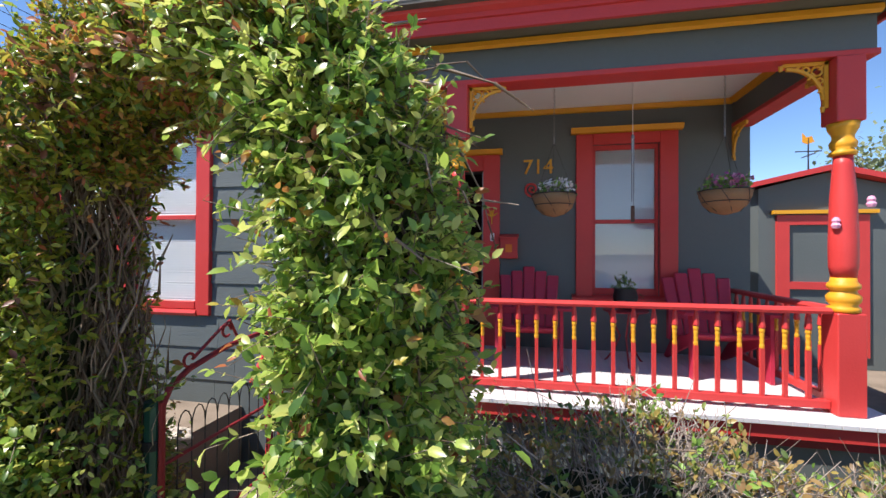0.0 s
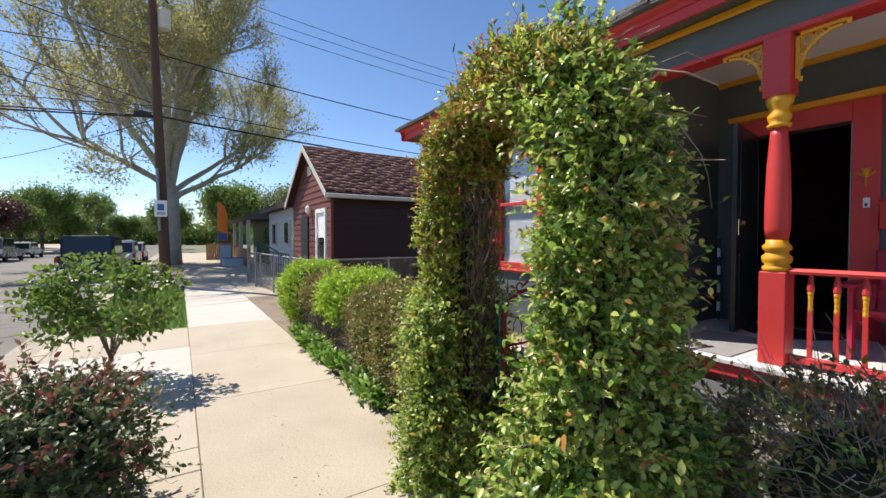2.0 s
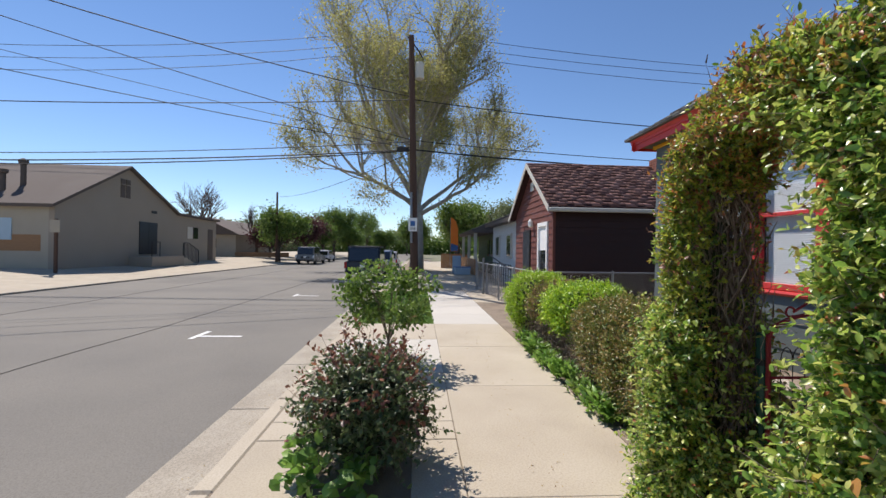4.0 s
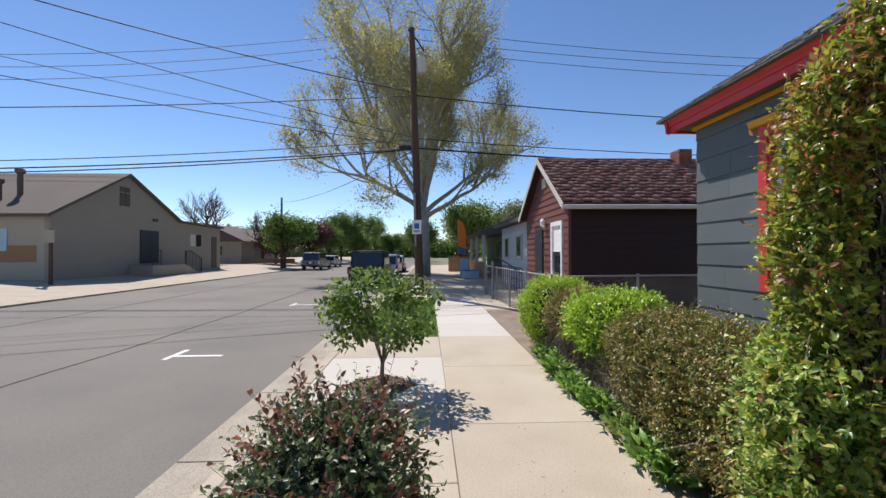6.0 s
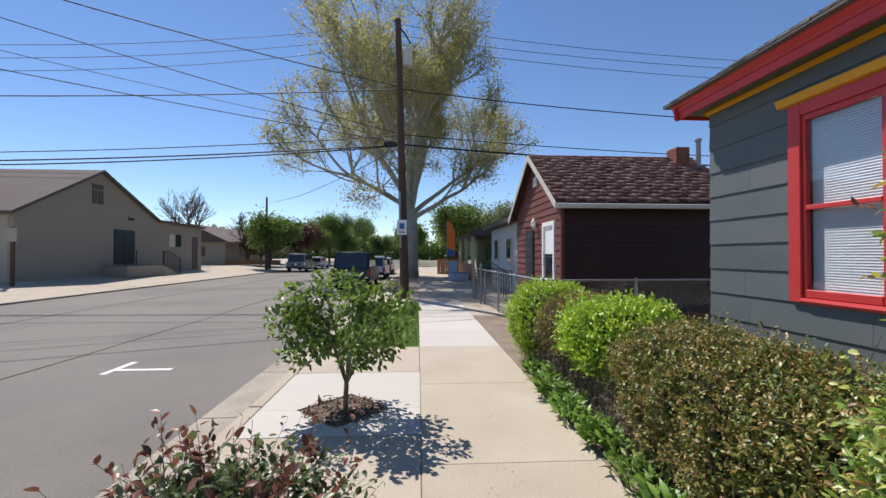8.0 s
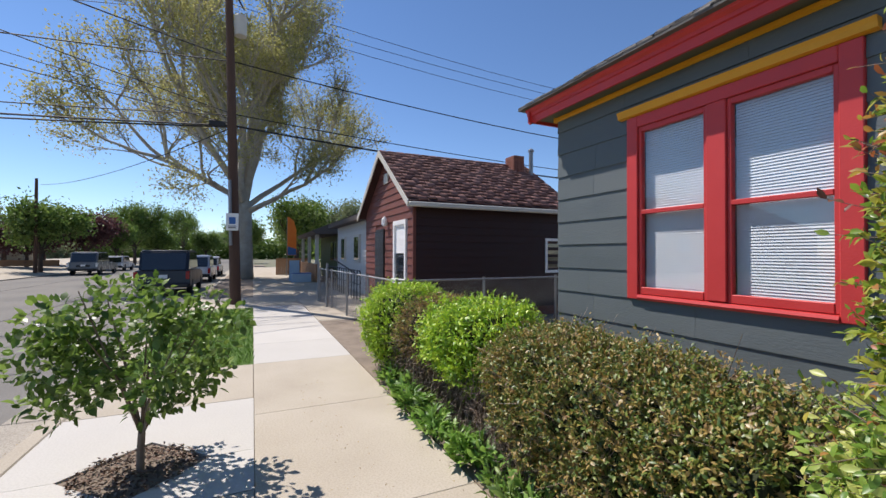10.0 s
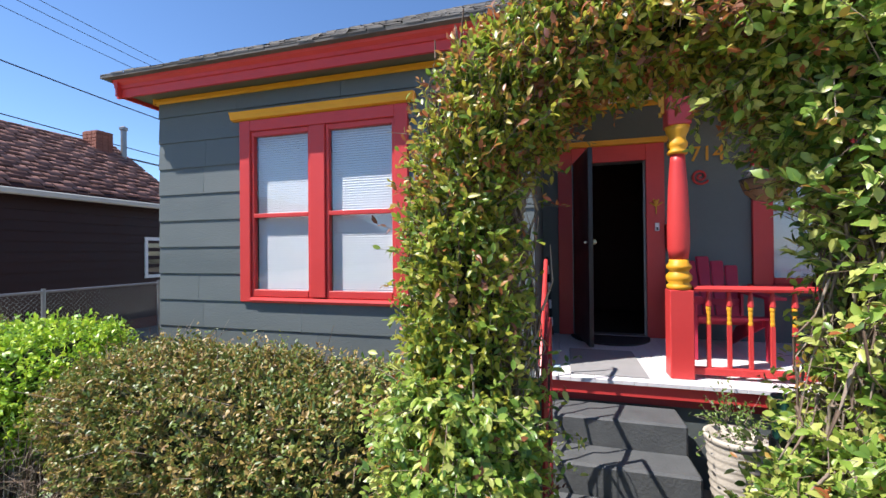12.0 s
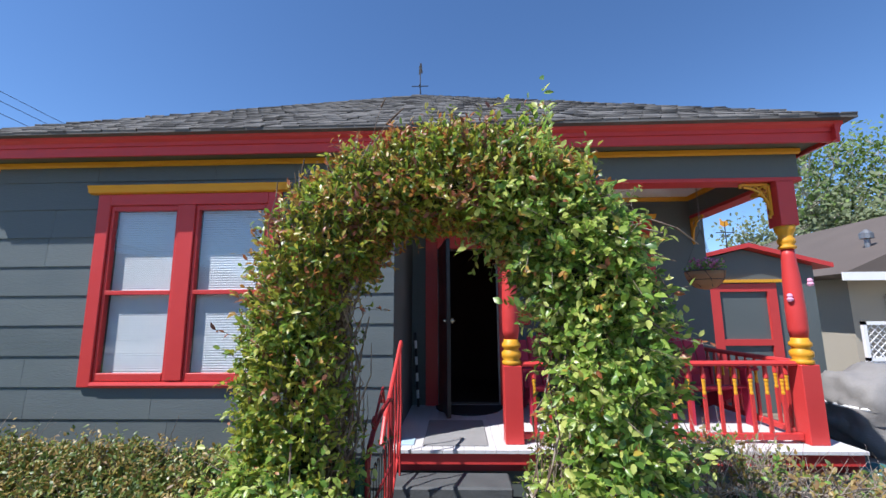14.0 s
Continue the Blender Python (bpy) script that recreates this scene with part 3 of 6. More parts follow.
def sash_window(name, x0, x1, z0, z1, y, parent, label):
    """A double-hung sash: stiles and rails, two panes, blinds behind."""
    w = part(name, box(x0 + 0.032, x1 - 0.032, y - 0.004, y + 0.05, z1 - 0.05, z1, 0.004), M["red"], parent, label)
    part("sash_rail", box(x0 + 0.032, x1 - 0.032, y - 0.01, y + 0.05, z0, z0 + 0.07, 0.004), M["red"], parent)
    for a in (x0, x1 - 0.032):
        part("sash_stile", box(a, a + 0.032, y - 0.004, y + 0.05, z0, z1, 0.004), M["red"], parent)
    zm = (z0 + z1) / 2 - 0.02
    part("meeting_rail", box(x0 + 0.032, x1 - 0.032, y - 0.008, y + 0.05, zm - 0.02, zm + 0.022, 0.004), M["red"], parent)
    for a, b2 in ((z0 + 0.07, zm - 0.02), (zm + 0.022, z1 - 0.05)):
        p = part("pane", box(x0 + 0.032, x1 - 0.032, y + 0.022, y + 0.028, a, b2), M["glass"], parent, "clear reflecting window pane")
        p.visible_shadow = False
    return w


def blinds(x0, x1, z0, z1, y, parent):
    b = bmesh.new()
    z = z0
    while z < z1:
        vv = [b.verts.new(p) for p in ((x0, y, z), (x1, y, z), (x1, y + 0.010, z + 0.0245), (x0, y + 0.010, z + 0.0245))]
        b.faces.new(vv)
        z += 0.024
    return part("blind", b, M["blind"], parent, "closed white slatted blind")


# double front window
wc = part("window_casing", box(W1[0] + 0.13, W1[1] - 0.13, WY - 0.045, WY + 0.02, 3.03, W1[3], 0.006), M["red"], house)
for a, b, z0, z1 in ((W1[0], W1[0] + 0.13, W1[2], W1[3]), (W1[1] - 0.13, W1[1], W1[2], W1[3]), (-3.75, -3.585, W1[2] + 0.06, 3.029)):
    part("casing_board", box(a, b, WY - 0.045, WY + 0.02, z0, z1, 0.006), M["red"], wc)
part("window_head", prism([(WY - 0.04, 3.148), (WY - 0.075, 3.158), (WY - 0.085, 3.195), (WY - 0.10, 3.226), (WY - 0.02, 3.226), (WY - 0.02, 3.148)], -4.67, -2.645, 'x'), M["yellow"], wc, "ochre head moulding")
part("window_sill", prism([(WY - 0.047, 1.275), (WY - 0.06, 1.30), (WY - 0.05, 1.325), (WY + 0.02, 1.335), (WY + 0.02, 1.275)], W1[0] + 0.132, W1[1] - 0.132, 'x'), M["red"], wc)
for a, b in ((-4.453, -3.752), (-3.583, -2.857)):
    w = sash_window("window_sash", a, b, 1.335, 3.028, WY - 0.02, wc, "red double-hung sash")
    blinds(a + 0.03, b - 0.03, 1.35, 3.0, WY + 0.045, wc)
# porch window
wc2 = part("window_casing", box(W2[0], W2[1], PY - 0.04, PY, W2[3], 3.17, 0.006), M["red"], house)
for a, b in ((0.57, W2[0]), (W2[1], 1.61)):
    part("casing_board", box(a, b, PY - 0.04, PY, 1.30, 3.17, 0.006), M["red"], wc2)
part("window_head", prism([(PY - 0.03, 3.172), (PY - 0.07, 3.18), (PY - 0.10, 3.23), (PY - 0.01, 3.23), (PY - 0.01, 3.172)], 0.515, 1.65, 'x'), M["yellow"], wc2, "ochre head moulding")
part("window_sill", prism([(PY - 0.10, 1.33), (PY - 0.10, 1.37), (PY, 1.40), (PY, 1.33)], 0.53, 1.66, 'x'), M["red"], wc2)
w = sash_window("window_sash", W2[0], W2[1], W2[2], W2[3], PY + 0.02, wc2, "red double-hung sash")
blinds(W2[0] + 0.03, W2[1] - 0.03, 1.42, 3.02, PY + 0.056, wc2)

# door
dcas = part("door_casing", box(D[0], D[1], PY - 0.04, PY, D[3], 2.985, 0.006), M["red"], house)
for a, b in ((-1.42, D[0]), (D[1], -0.27)):
    part("casing_board", box(a, b, PY - 0.04, PY, D[2] - 0.03, 2.985, 0.006), M["red"], dcas)
part("door_head", prism([(PY - 0.03, 2.985), (PY - 0.07, 2.993), (PY - 0.10, 3.04), (PY - 0.01, 3.04), (PY - 0.01, 2.985)], -1.47, -0.24, 'x'), M["yellow"], dcas, "ochre head moulding")
part("jamb_strip", box(D[1] - 0.02, D[1], PY + 0.01, PY + 0.05, D[2], D[3], 0, box(D[0], D[0] + 0.02, PY + 0.01, PY + 0.05, D[2], D[3])), M["metal"], dcas, "bright metal jamb strip")
part("threshold", box(D[0], D[1], PY - 0.06, PY + 0.1, D[2] - 0.02, D[2] + 0.025, 0.006), M["metal"], dcas)
# open door leaf, swung out over the porch
leafb = box(0, 0.045, -0.80, 0, 0, 2.0, 0.004)
for za, zb in ((0.12, 0.75), (0.9, 1.85)):
    leafb = box(0.045, 0.052, -0.70, -0.10, za, zb, 0.004, leafb)
bmesh.ops.rotate(leafb, verts=leafb.verts, cent=(0, 0, 0), matrix=Matrix.Rotation(radians(9), 3, 'Z'))
bmesh.ops.translate(leafb, verts=leafb.verts, vec=(-1.25, PY - 0.01, D[2] + 0.03))
door = part("door_leaf", leafb, M["black"], house, "open black security door")
kn = lathe([(0.0, -0.03), (0.03, -0.03), (0.03, -0.02), (0.012, -0.015), (0.012, 0.02), (0.03, 0.03), (0.03, 0.05), (0.0, 0.055)], 0, 0, 12)
bmesh.ops.rotate(kn, verts=kn.verts, cent=(0, 0, 0), matrix=Matrix.Rotation(radians(90), 3, 'Y'))
bmesh.ops.translate(kn, verts=kn.verts, vec=(-1.10, PY - 0.70, 1.86))
kn = box(-1.112, -1.088, PY - 0.725, PY - 0.675, 1.74, 1.90, 0.004, kn)
kn = tube([(-1.16, PY - 0.70, 1.86), (-1.04, PY - 0.70, 1.86)], 0.012, 0.012, 8, kn)
part("door_handle", kn, M["chrome"], door, "brass knob and lock")

# porch deck, skirt, ceiling, beam
deck = thing("porch_deck", (0.35, 4.1, 0.4), "pale painted porch floor with a red edge board", "porch", kind="structure")
yb = 3.24
x = XI
while x < XR + 0.1:
    e = min(XR + 0.12, x + 0.092)
    part("floor_board", box(x + 0.001, e - 0.001, yb, PY, 0.755, 0.785, 0.002), M["porch_white"], deck)
    x += 0.092
part("edge_board", box(XI, XR + 0.10, yb + 0.03, yb + 0.06, 0.66, 0.754), M["red"], deck)
part("skirt", box(XI, XR + 0.06, yb + 0.10, yb + 0.13, -0.1, 0.70), M["siding_plain"], deck)
part("skirt", box(XR + 0.03, XR + 0.06, yb + 0.13, PY, -0.1, 0.754), M["siding_plain"], deck)
part("skirt_rail", box(XI, XR + 0.07, yb + 0.06, yb + 0.10, 0.60, 0.66), M["darkred"], deck)
sheet("porch_ceiling", XI + 0.002, XR + 0.02, WY + 0.165, PY - 0.002, 3.475, 3.499, M["white"], "white painted porch ceiling boards", "ceiling")
part("porch_cornice", prism([(PY - 0.002, 3.42), (PY - 0.03, 3.43), (PY - 0.045, 3.472), (PY - 0.002, 3.472)], XI + 0.002, XR - 0.15, 'x'), M["yellow"], house)
part("porch_cornice", prism([(XR - 0.145, 3.42), (XR - 0.18, 3.43), (XR - 0.19, 3.472), (XR - 0.145, 3.472)], WY + 0.17, PY - 0.05, 'y'), M["yellow"], house)
part("porch_beam", box(XI, XR + 0.02, WY, WY + 0.16, 3.215, 3.50), M["siding_plain"], house)
part("porch_beam", box(XR - 0.14, XR + 0.02, WY + 0.16, PY, 3.215, 3.50), M["siding_plain"], house)
part("beam_board", box(XI, XR + 0.035, WY - 0.015, WY + 0.175, 3.175, 3.215, 0.004), M["red"], house)
part("beam_board", box(XR - 0.155, XR + 0.035, WY + 0.175, PY, 3.175, 3.215, 0.004), M["red"], house)


def post(cx, cy, name_label):
    p = thing("porch_post", (cx, cy, 0.785), name_label, "porch post", "turned porch posts")
    s = 0.083
    part("plinth", box(cx - s, cx + s, cy - s, cy + s, 0.785, 1.465, 0.006), M["red"], p)
    part("lower_collar", lathe([(0.075, 1.465), (0.088, 1.475), (0.088, 1.50), (0.07, 1.515), (0.09, 1.54), (0.092, 1.575), (0.07, 1.60), (0.068, 1.615), (0.088, 1.63), (0.088, 1.655), (0.07, 1.675), (0.068, 1.70)], cx, cy, 24), M["yellow"], p, "ochre turned collar", True)
    part("shaft", lathe([(0.066, 1.70), (0.078, 1.78), (0.079, 1.95), (0.07, 2.25), (0.055, 2.46), (0.052, 2.52)], cx, cy, 24), M["red"], p, "red turned shaft", True)
    part("upper_collar", lathe([(0.052, 2.52), (0.07, 2.525), (0.075, 2.545), (0.056, 2.56), (0.07, 2.58), (0.074, 2.61), (0.058, 2.635), (0.06, 2.66), (0.08, 2.70), (0.088, 2.74)], cx, cy, 24), M["yellow"], p, "ochre turned collar", True)
    part("head_block", box(cx - s, cx + s, cy - s, cy + s, 2.74, 3.174, 0.006), M["red"], p)
    return p


PX = (-0.50, 2.138)
PYC = 3.47
for x in PX:
    post(x, PYC, "red turned porch post with ochre collars")


def bracket(x, y, sx, sy, name="porch_bracket"):
    """Sawn fretwork corner bracket: two arms, a curved brace, rings and ball ends."""
    br = thing(name, (x, y, 3.17), "ochre fretwork bracket under the porch beam", "bracket", "fretwork brackets")
    L, H2 = 0.27, 0.32
    b = None
    def P(u, v):
        return (x + sx * u, y + sy * u, 3.172 - v)
    def bar(p, q, w, bm):
        return tube([P(*p), P(*q)], w, w, 4, bm)
    b = bar((0.0, 0.014), (L, 0.014), 0.017, b)
    b = bar((0.014, 0), (0.014, H2), 0.017, b)
    arc = [P(0.03 + 0.22 * (1 - math.cos(a)), 0.26 - 0.22 * math.sin(a) ) for a in np.linspace(0, math.pi / 2, 9)]
    b = tube(arc, 0.013, 0.013, 4, b)
    for u, v, r in ((0.065, 0.065, 0.032), (0.13, 0.05, 0.02), (0.05, 0.13, 0.02)):
        b = tube([P(u + r * math.cos(a), v + r * math.sin(a)) for a in np.linspace(0, 2 * math.pi, 13)], 0.008, 0.008, 4, b)
    for u, v in ((0.035, 0.035), (0.1, 0.1), (0.18, 0.035), (0.035, 0.19)):
        b = bar((u - 0.02, v - 0.02), (u + 0.02, v + 0.02), 0.01, b)
    for u, v in ((L + 0.01, 0.03), (0.03, H2 + 0.01)):
        b = tube([P(u, v - 0.018), P(u, v + 0.018)], 0.016, 0.012, 6, b)
    part("fretwork", b, M["yellow"], br)


bracket(PX[0] + 0.088, PYC, 1, 0)
bracket(PX[0] - 0.088, PYC, -1, 0)
bracket(PX[1] - 0.088, PYC, -1, 0)
bracket(PX[1], PYC + 0.088, 0, 1)
bracket(PX[1], PY - 0.005, 0, -1)

# railings
def baluster(x, y, rail):
    b = box(x - 0.013, x + 0.013, y - 0.013, y + 0.013, 0.87, 1.20)
    b = lathe([(0.011, 1.455), (0.013, 1.44), (0.022, 1.36), (0.023, 1.345), (0.015, 1.335)][::-1], x, y, 8, b)
    ob = part("baluster", b, M["red"], rail)
    part("ochre_band", lathe([(0.015, 1.20), (0.017, 1.215), (0.013, 1.23), (0.015, 1.25), (0.013, 1.265), (0.016, 1.29), (0.014, 1.305), (0.019, 1.32), (0.017, 1.338)], x, y, 8), M["yellow"], ob, "ochre turned bead")


rail = thing("porch_railing", (0.8, PYC, 0.79), "red porch railing with ochre-beaded balusters", "railing")
part("top_rail", prism([(PYC - 0.045, 1.455), (PYC - 0.05, 1.475), (PYC - 0.03, 1.495), (PYC + 0.03, 1.495), (PYC + 0.05, 1.475), (PYC + 0.045, 1.455)], PX[0] + 0.088, PX[1] - 0.088, 'x'), M["red"], rail)
part("bottom_rail", box(PX[0] + 0.088, PX[1] - 0.088, PYC - 0.025, PYC + 0.025, 0.815, 0.87, 0.004), M["red"], rail)
for i in range(17):
    baluster(-0.30 + 0.1395 * i, PYC, rail)
rail2 = thing("porch_railing", (PX[1], 4.3, 0.79), "red side railing of the porch", "railing")
part("top_rail", prism([(PX[1] - 0.045, 1.455), (PX[1] - 0.05, 1.475), (PX[1] - 0.03, 1.495), (PX[1] + 0.03, 1.495), (PX[1] + 0.05, 1.475), (PX[1] + 0.045, 1.455)], PYC + 0.088, PY, 'y'), M["red"], rail2)
part("bottom_rail", box(PX[1] - 0.025, PX[1] + 0.025, PYC + 0.088, PY, 0.815, 0.87, 0.004), M["red"], rail2)
for i in range(10):
    baluster(PX[1], PYC + 0.22 + 0.139 * i, rail2)

# steps
stoop = thing("front_steps", (-1.05, 2.8, 0), "grey painted concrete front steps", "steps", kind="structure")
part("step", box(-1.57, -0.58, 2.94, 3.26, 0.0, 0.60, 0.015), M["step"], stoop)
part("step", box(-1.57, -0.58, 2.64, 2.935, 0.0, 0.41, 0.015), M["step"], stoop)
part("step", box(-1.57, -0.58, 2.34, 2.635, 0.0, 0.22, 0.015), M["step"], stoop)

# ---- planting ----
def shell_points(n, centre, radii, power=2.6, depth=0.25, lumps=0.12, seed=1.0, zmin=None):
    """Places near the skin of a lumpy rounded block, with the outward direction of each."""
    d = unit(RNG.normal(size=(n, 3)))
    r = (np.abs(d) ** power).sum(1) ** (-1 / power)
    p = d * r[:, None]
    k = 1 + lumps * wobble(p * np.array(radii), 3.0, seed) * 2 - depth * RNG.random(n) ** 1.6
    q = p * k[:, None] * np.array(radii) + np.array(centre)
    out = unit(d / np.array(radii))
    if zmin is not None:
        keep = q[:, 2] > zmin
        q, out = q[keep], out[keep]
    return q, out


def core_mesh(centre, radii, power=2.6, lumps=0.12, seed=1.0, shrink=0.8):
    b = bmesh.new()
    bmesh.ops.create_icosphere(b, subdivisions=4, radius=1)
    for v in b.verts:
        d = np.array(v.co)
        d /= np.linalg.norm(d)
        r = (np.abs(d) ** power).sum() ** (-1 / power)
        p = d * r * np.array(radii)
        k = shrink * (1 + lumps * 2 * noise.noise(Vector(p) / max(radii) * 3.0 + Vector((seed,) * 3)) + 0.10 * noise.noise(Vector(p) * 14))
        v.co = Vector(p * k + np.array(centre))
    return b


def shoots(base, out, length, per, spread=0.6, up=0.6, curve=0.3):
    """Leafy shoots: places and growing directions of the leaves, and the stems, of shoots that leave base along out."""
    n = len(base)
    d = unit(out + RNG.normal(size=(n, 3)) * spread + np.array([0, 0, up]))
    L = length * RNG.uniform(0.4, 1.5, n)
    f = np.tile(np.linspace(0.12, 1.0, per), (n, 1)) + RNG.normal(0, 0.04, (n, per))
    bend = unit(RNG.normal(size=(n, 3)) + np.array([0, 0, -0.3])) * curve
    P = base[:, None] + d[:, None] * (L[:, None] * f)[:, :, None] + bend[:, None] * (L[:, None] * f ** 2)[:, :, None]
    A = d[:, None] * 0.7 + RNG.normal(size=(n, per, 3)) * 0.75
    tip = P[:, -1]
    return P.reshape(-1, 3), A.reshape(-1, 3), base, tip


def dress(ob, name, mat_, size, width, base, out, length, per, spread=0.6, up=0.6, curve=0.3, label="", tips=None, tip_from=0.72, tip_share=0.16, stem=0.0022, stem_mat="twig"):
    """Puts leafy shoots on ob; the last leaves of each shoot may take another colour."""
    P, A, b0, b1 = shoots(base, out, length, per, spread, up, curve)
    k = np.tile(np.linspace(0, 1, per), len(base))
    young = (k > tip_from) & (np.repeat(RNG.random(len(base)), per) < tip_share) if tips else np.zeros(len(P), bool)
    O = np.repeat(unit(out), per, 0)
    tagged(part(name, leaf_mesh(name, P[~young], A[~young], size, width, face=O[~young]), M[mat_], ob, label), kind="stuff")
    if tips:
        tagged(part("new_leaves", leaf_mesh("new_leaves", P[young], A[young], size * 0.9, width, face=O[young]), M[tips], ob, "bronze young leaves"), kind="stuff")
    if stem:
        tagged(part("stem", strips("stem", b0, b1, stem), M[stem_mat], ob), kind="stuff")


def bush(name, blocks, mats, size, density, label, category, width=0.5, up=0.5, twigs=0, twig_mat=None, core=0.78, seed=1.0, spread=0.75, kind="", group="", base=None, depth=0.25):
    """A shrub: inner mass coloured dark as its inner shade, twigs, and leaves spread near the skin of its blocks. mats:
    [(material, share, name)].
    """
    c0 = blocks[0][0]
    blocks = [(c, tuple(v - size * 1.6 for v in r)) for c, r in blocks]
    ob = thing(name, base or (c0[0], c0[1], 0), label, category, group, kind)
    P, O = [], []
    for c, r in blocks:
        area = 4 * math.pi * ((r[0] * r[1]) ** 1.6 / 3 + (r[0] * r[2]) ** 1.6 / 3 + (r[1] * r[2]) ** 1.6 / 3) ** (1 / 1.6)
        p, o = shell_points(int(area * density), c, r, seed=seed, zmin=0.01, depth=depth)
        P.append(p), O.append(o)
    cb = None
    for c, r in blocks:
        if core:
            cb = join(cb, core_mesh(c, r, seed=seed, shrink=core))
    P, O = np.concatenate(P), np.concatenate(O)
    axis = O + RNG.normal(size=P.shape) * spread + np.array([0, 0, up])
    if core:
        part("inner_growth", cb, M["shade_core"], ob, "inner growth, its shade put into the dark colour")
    per = 8
    lot = RNG.random(len(P))
    a = 0
    for m, share, nm in mats:
        sel = (lot >= a) & (lot < a + share)
        a += share
        k = np.flatnonzero(sel)[: max(1, int(sel.sum() / per))]
        k = RNG.permutation(np.flatnonzero(sel))[:len(k)]
        Q, A, b0, b1 = shoots(P[k], O[k], size * 2.6, per, spread, up + 0.25, 0.3)
        Q[:, 2] = np.maximum(Q[:, 2], 0.015)
        tagged(part(nm, leaf_mesh(nm, Q, A, size, width), M[m], ob), kind="stuff")
    if twigs:
        k = RNG.integers(0, len(P), twigs)
        p0 = P[k] - O[k] * RNG.uniform(0.03, 0.14, (twigs, 1)) + RNG.normal(size=(twigs, 3)) * 0.05
        p1 = P[k] + (O[k] + RNG.normal(size=(twigs, 3)) * 0.9 + np.array([0, 0, 0.1])) * RNG.uniform(0.02, 0.10, (twigs, 1))
        tagged(part("twig", strips("twig", p0, p1, RNG.uniform(0.0015, 0.004, twigs)), M[twig_mat or "twig"], ob, "bare twigs"), kind="stuff")
    return ob


# hedge along the sidewalk
def hedge_stems(ob, x0, x1, y, n, z=0.62):
    """Bare brown stems that rise from the soil into the leaves."""
    p = np.stack([RNG.uniform(x0, x1, n), np.maximum(1.56, RNG.normal(y, 0.14, n)), np.zeros(n)], 1)
    q = p + np.stack([RNG.normal(0, 0.14, n), np.abs(RNG.normal(0, 0.12, n)), RNG.uniform(0.6, 1.0, n) * z], 1)
    tagged(part("bare_stem", strips("bare_stem", p, q, RNG.uniform(0.003, 0.009, n)), M["twig"], ob, "bare brown stems"), kind="stuff")
    k = n * 3
    m = np.stack([RNG.uniform(x0, x1, k), np.maximum(1.58, RNG.normal(y - 0.06, 0.12, k)), RNG.uniform(0.1, z, k)], 1)
    tagged(part("bare_twig", strips("bare_twig", m, m + RNG.normal(0, 0.075, (k, 3)), RNG.uniform(0.0015, 0.004, k)), M["twig"], ob), kind="stuff")


hedge_stems(bush("lime_hedge_bush", [((-7.35, 1.93, 0.74), (0.74, 0.66, 0.54)), ((-7.5, 1.85, 0.45), (0.50, 0.50, 0.42))], [("l_lime", 1.0, "leaves")], 0.034, 7800, "rounded lime-green hedge shrub beside the sidewalk", "shrub", seed=1.3, twigs=250), -7.9, -6.8, 1.85, 90)
hedge_stems(bush("brown_hedge_bush", [((-6.35, 2.06, 0.68), (0.58, 0.54, 0.52))], [("l_brown", 0.65, "brown_leaves"), ("l_box", 0.35, "leaves")], 0.034, 5600, "winter-browned hedge shrub between two green ones", "shrub", seed=2.1, twigs=1600), -6.9, -5.9, 1.75, 200)
hedge_stems(bush("green_hedge_bush", [((-5.40, 2.08, 0.82), (0.84, 0.60, 0.42)), ((-5.1, 1.98, 0.66), (0.5, 0.46, 0.34))], [("l_lime", 0.9, "leaves"), ("l_weed", 0.1, "leaves")], 0.044, 5600, "bright green hedge shrub with loose shoots", "shrub", seed=3.7, twigs=250), -6.1, -4.5, 1.78, 260)
hedge_stems(bush("boxwood_hedge", [((-3.95, 2.00, 0.62), (0.72, 0.56, 0.55)), ((-3.2, 1.94, 0.60), (0.85, 0.58, 0.57)), ((-2.45, 1.87, 0.58), (0.6, 0.55, 0.55))], [("l_box", 0.9, "leaves"), ("l_brown", 0.1, "bronze_leaves")], 0.030, 10500, "clipped dark boxwood hedge with bronzed tips", "hedge", seed=4.9, twigs=2200), -4.6, -3.4, 1.6, 160, 0.4)

# the arch: a green pipe trellis grown over with two climbers
def arch_line(t):
    """Centre of the growth along the arch, t from 0 (left foot) over the top to 1 (right foot)."""
    xl, xr, zs, top = -1.72, -0.38, 1.90, 2.56
    leg = zs / (2 * zs + 2.1)
    if t < leg:
        return Vector((xl, 1.46, zs * t / leg))
    if t > 1 - leg:
        return Vector((xr, 1.34, zs * (1 - t) / leg))
    a = math.pi * (t - leg) / (1 - 2 * leg)
    mx, hw = (xl + xr) / 2, (xr - xl) / 2
    return Vector((mx - hw * math.cos(a), 1.40 + 0.06 * math.cos(a), zs + (top - zs) * math.sin(a)))


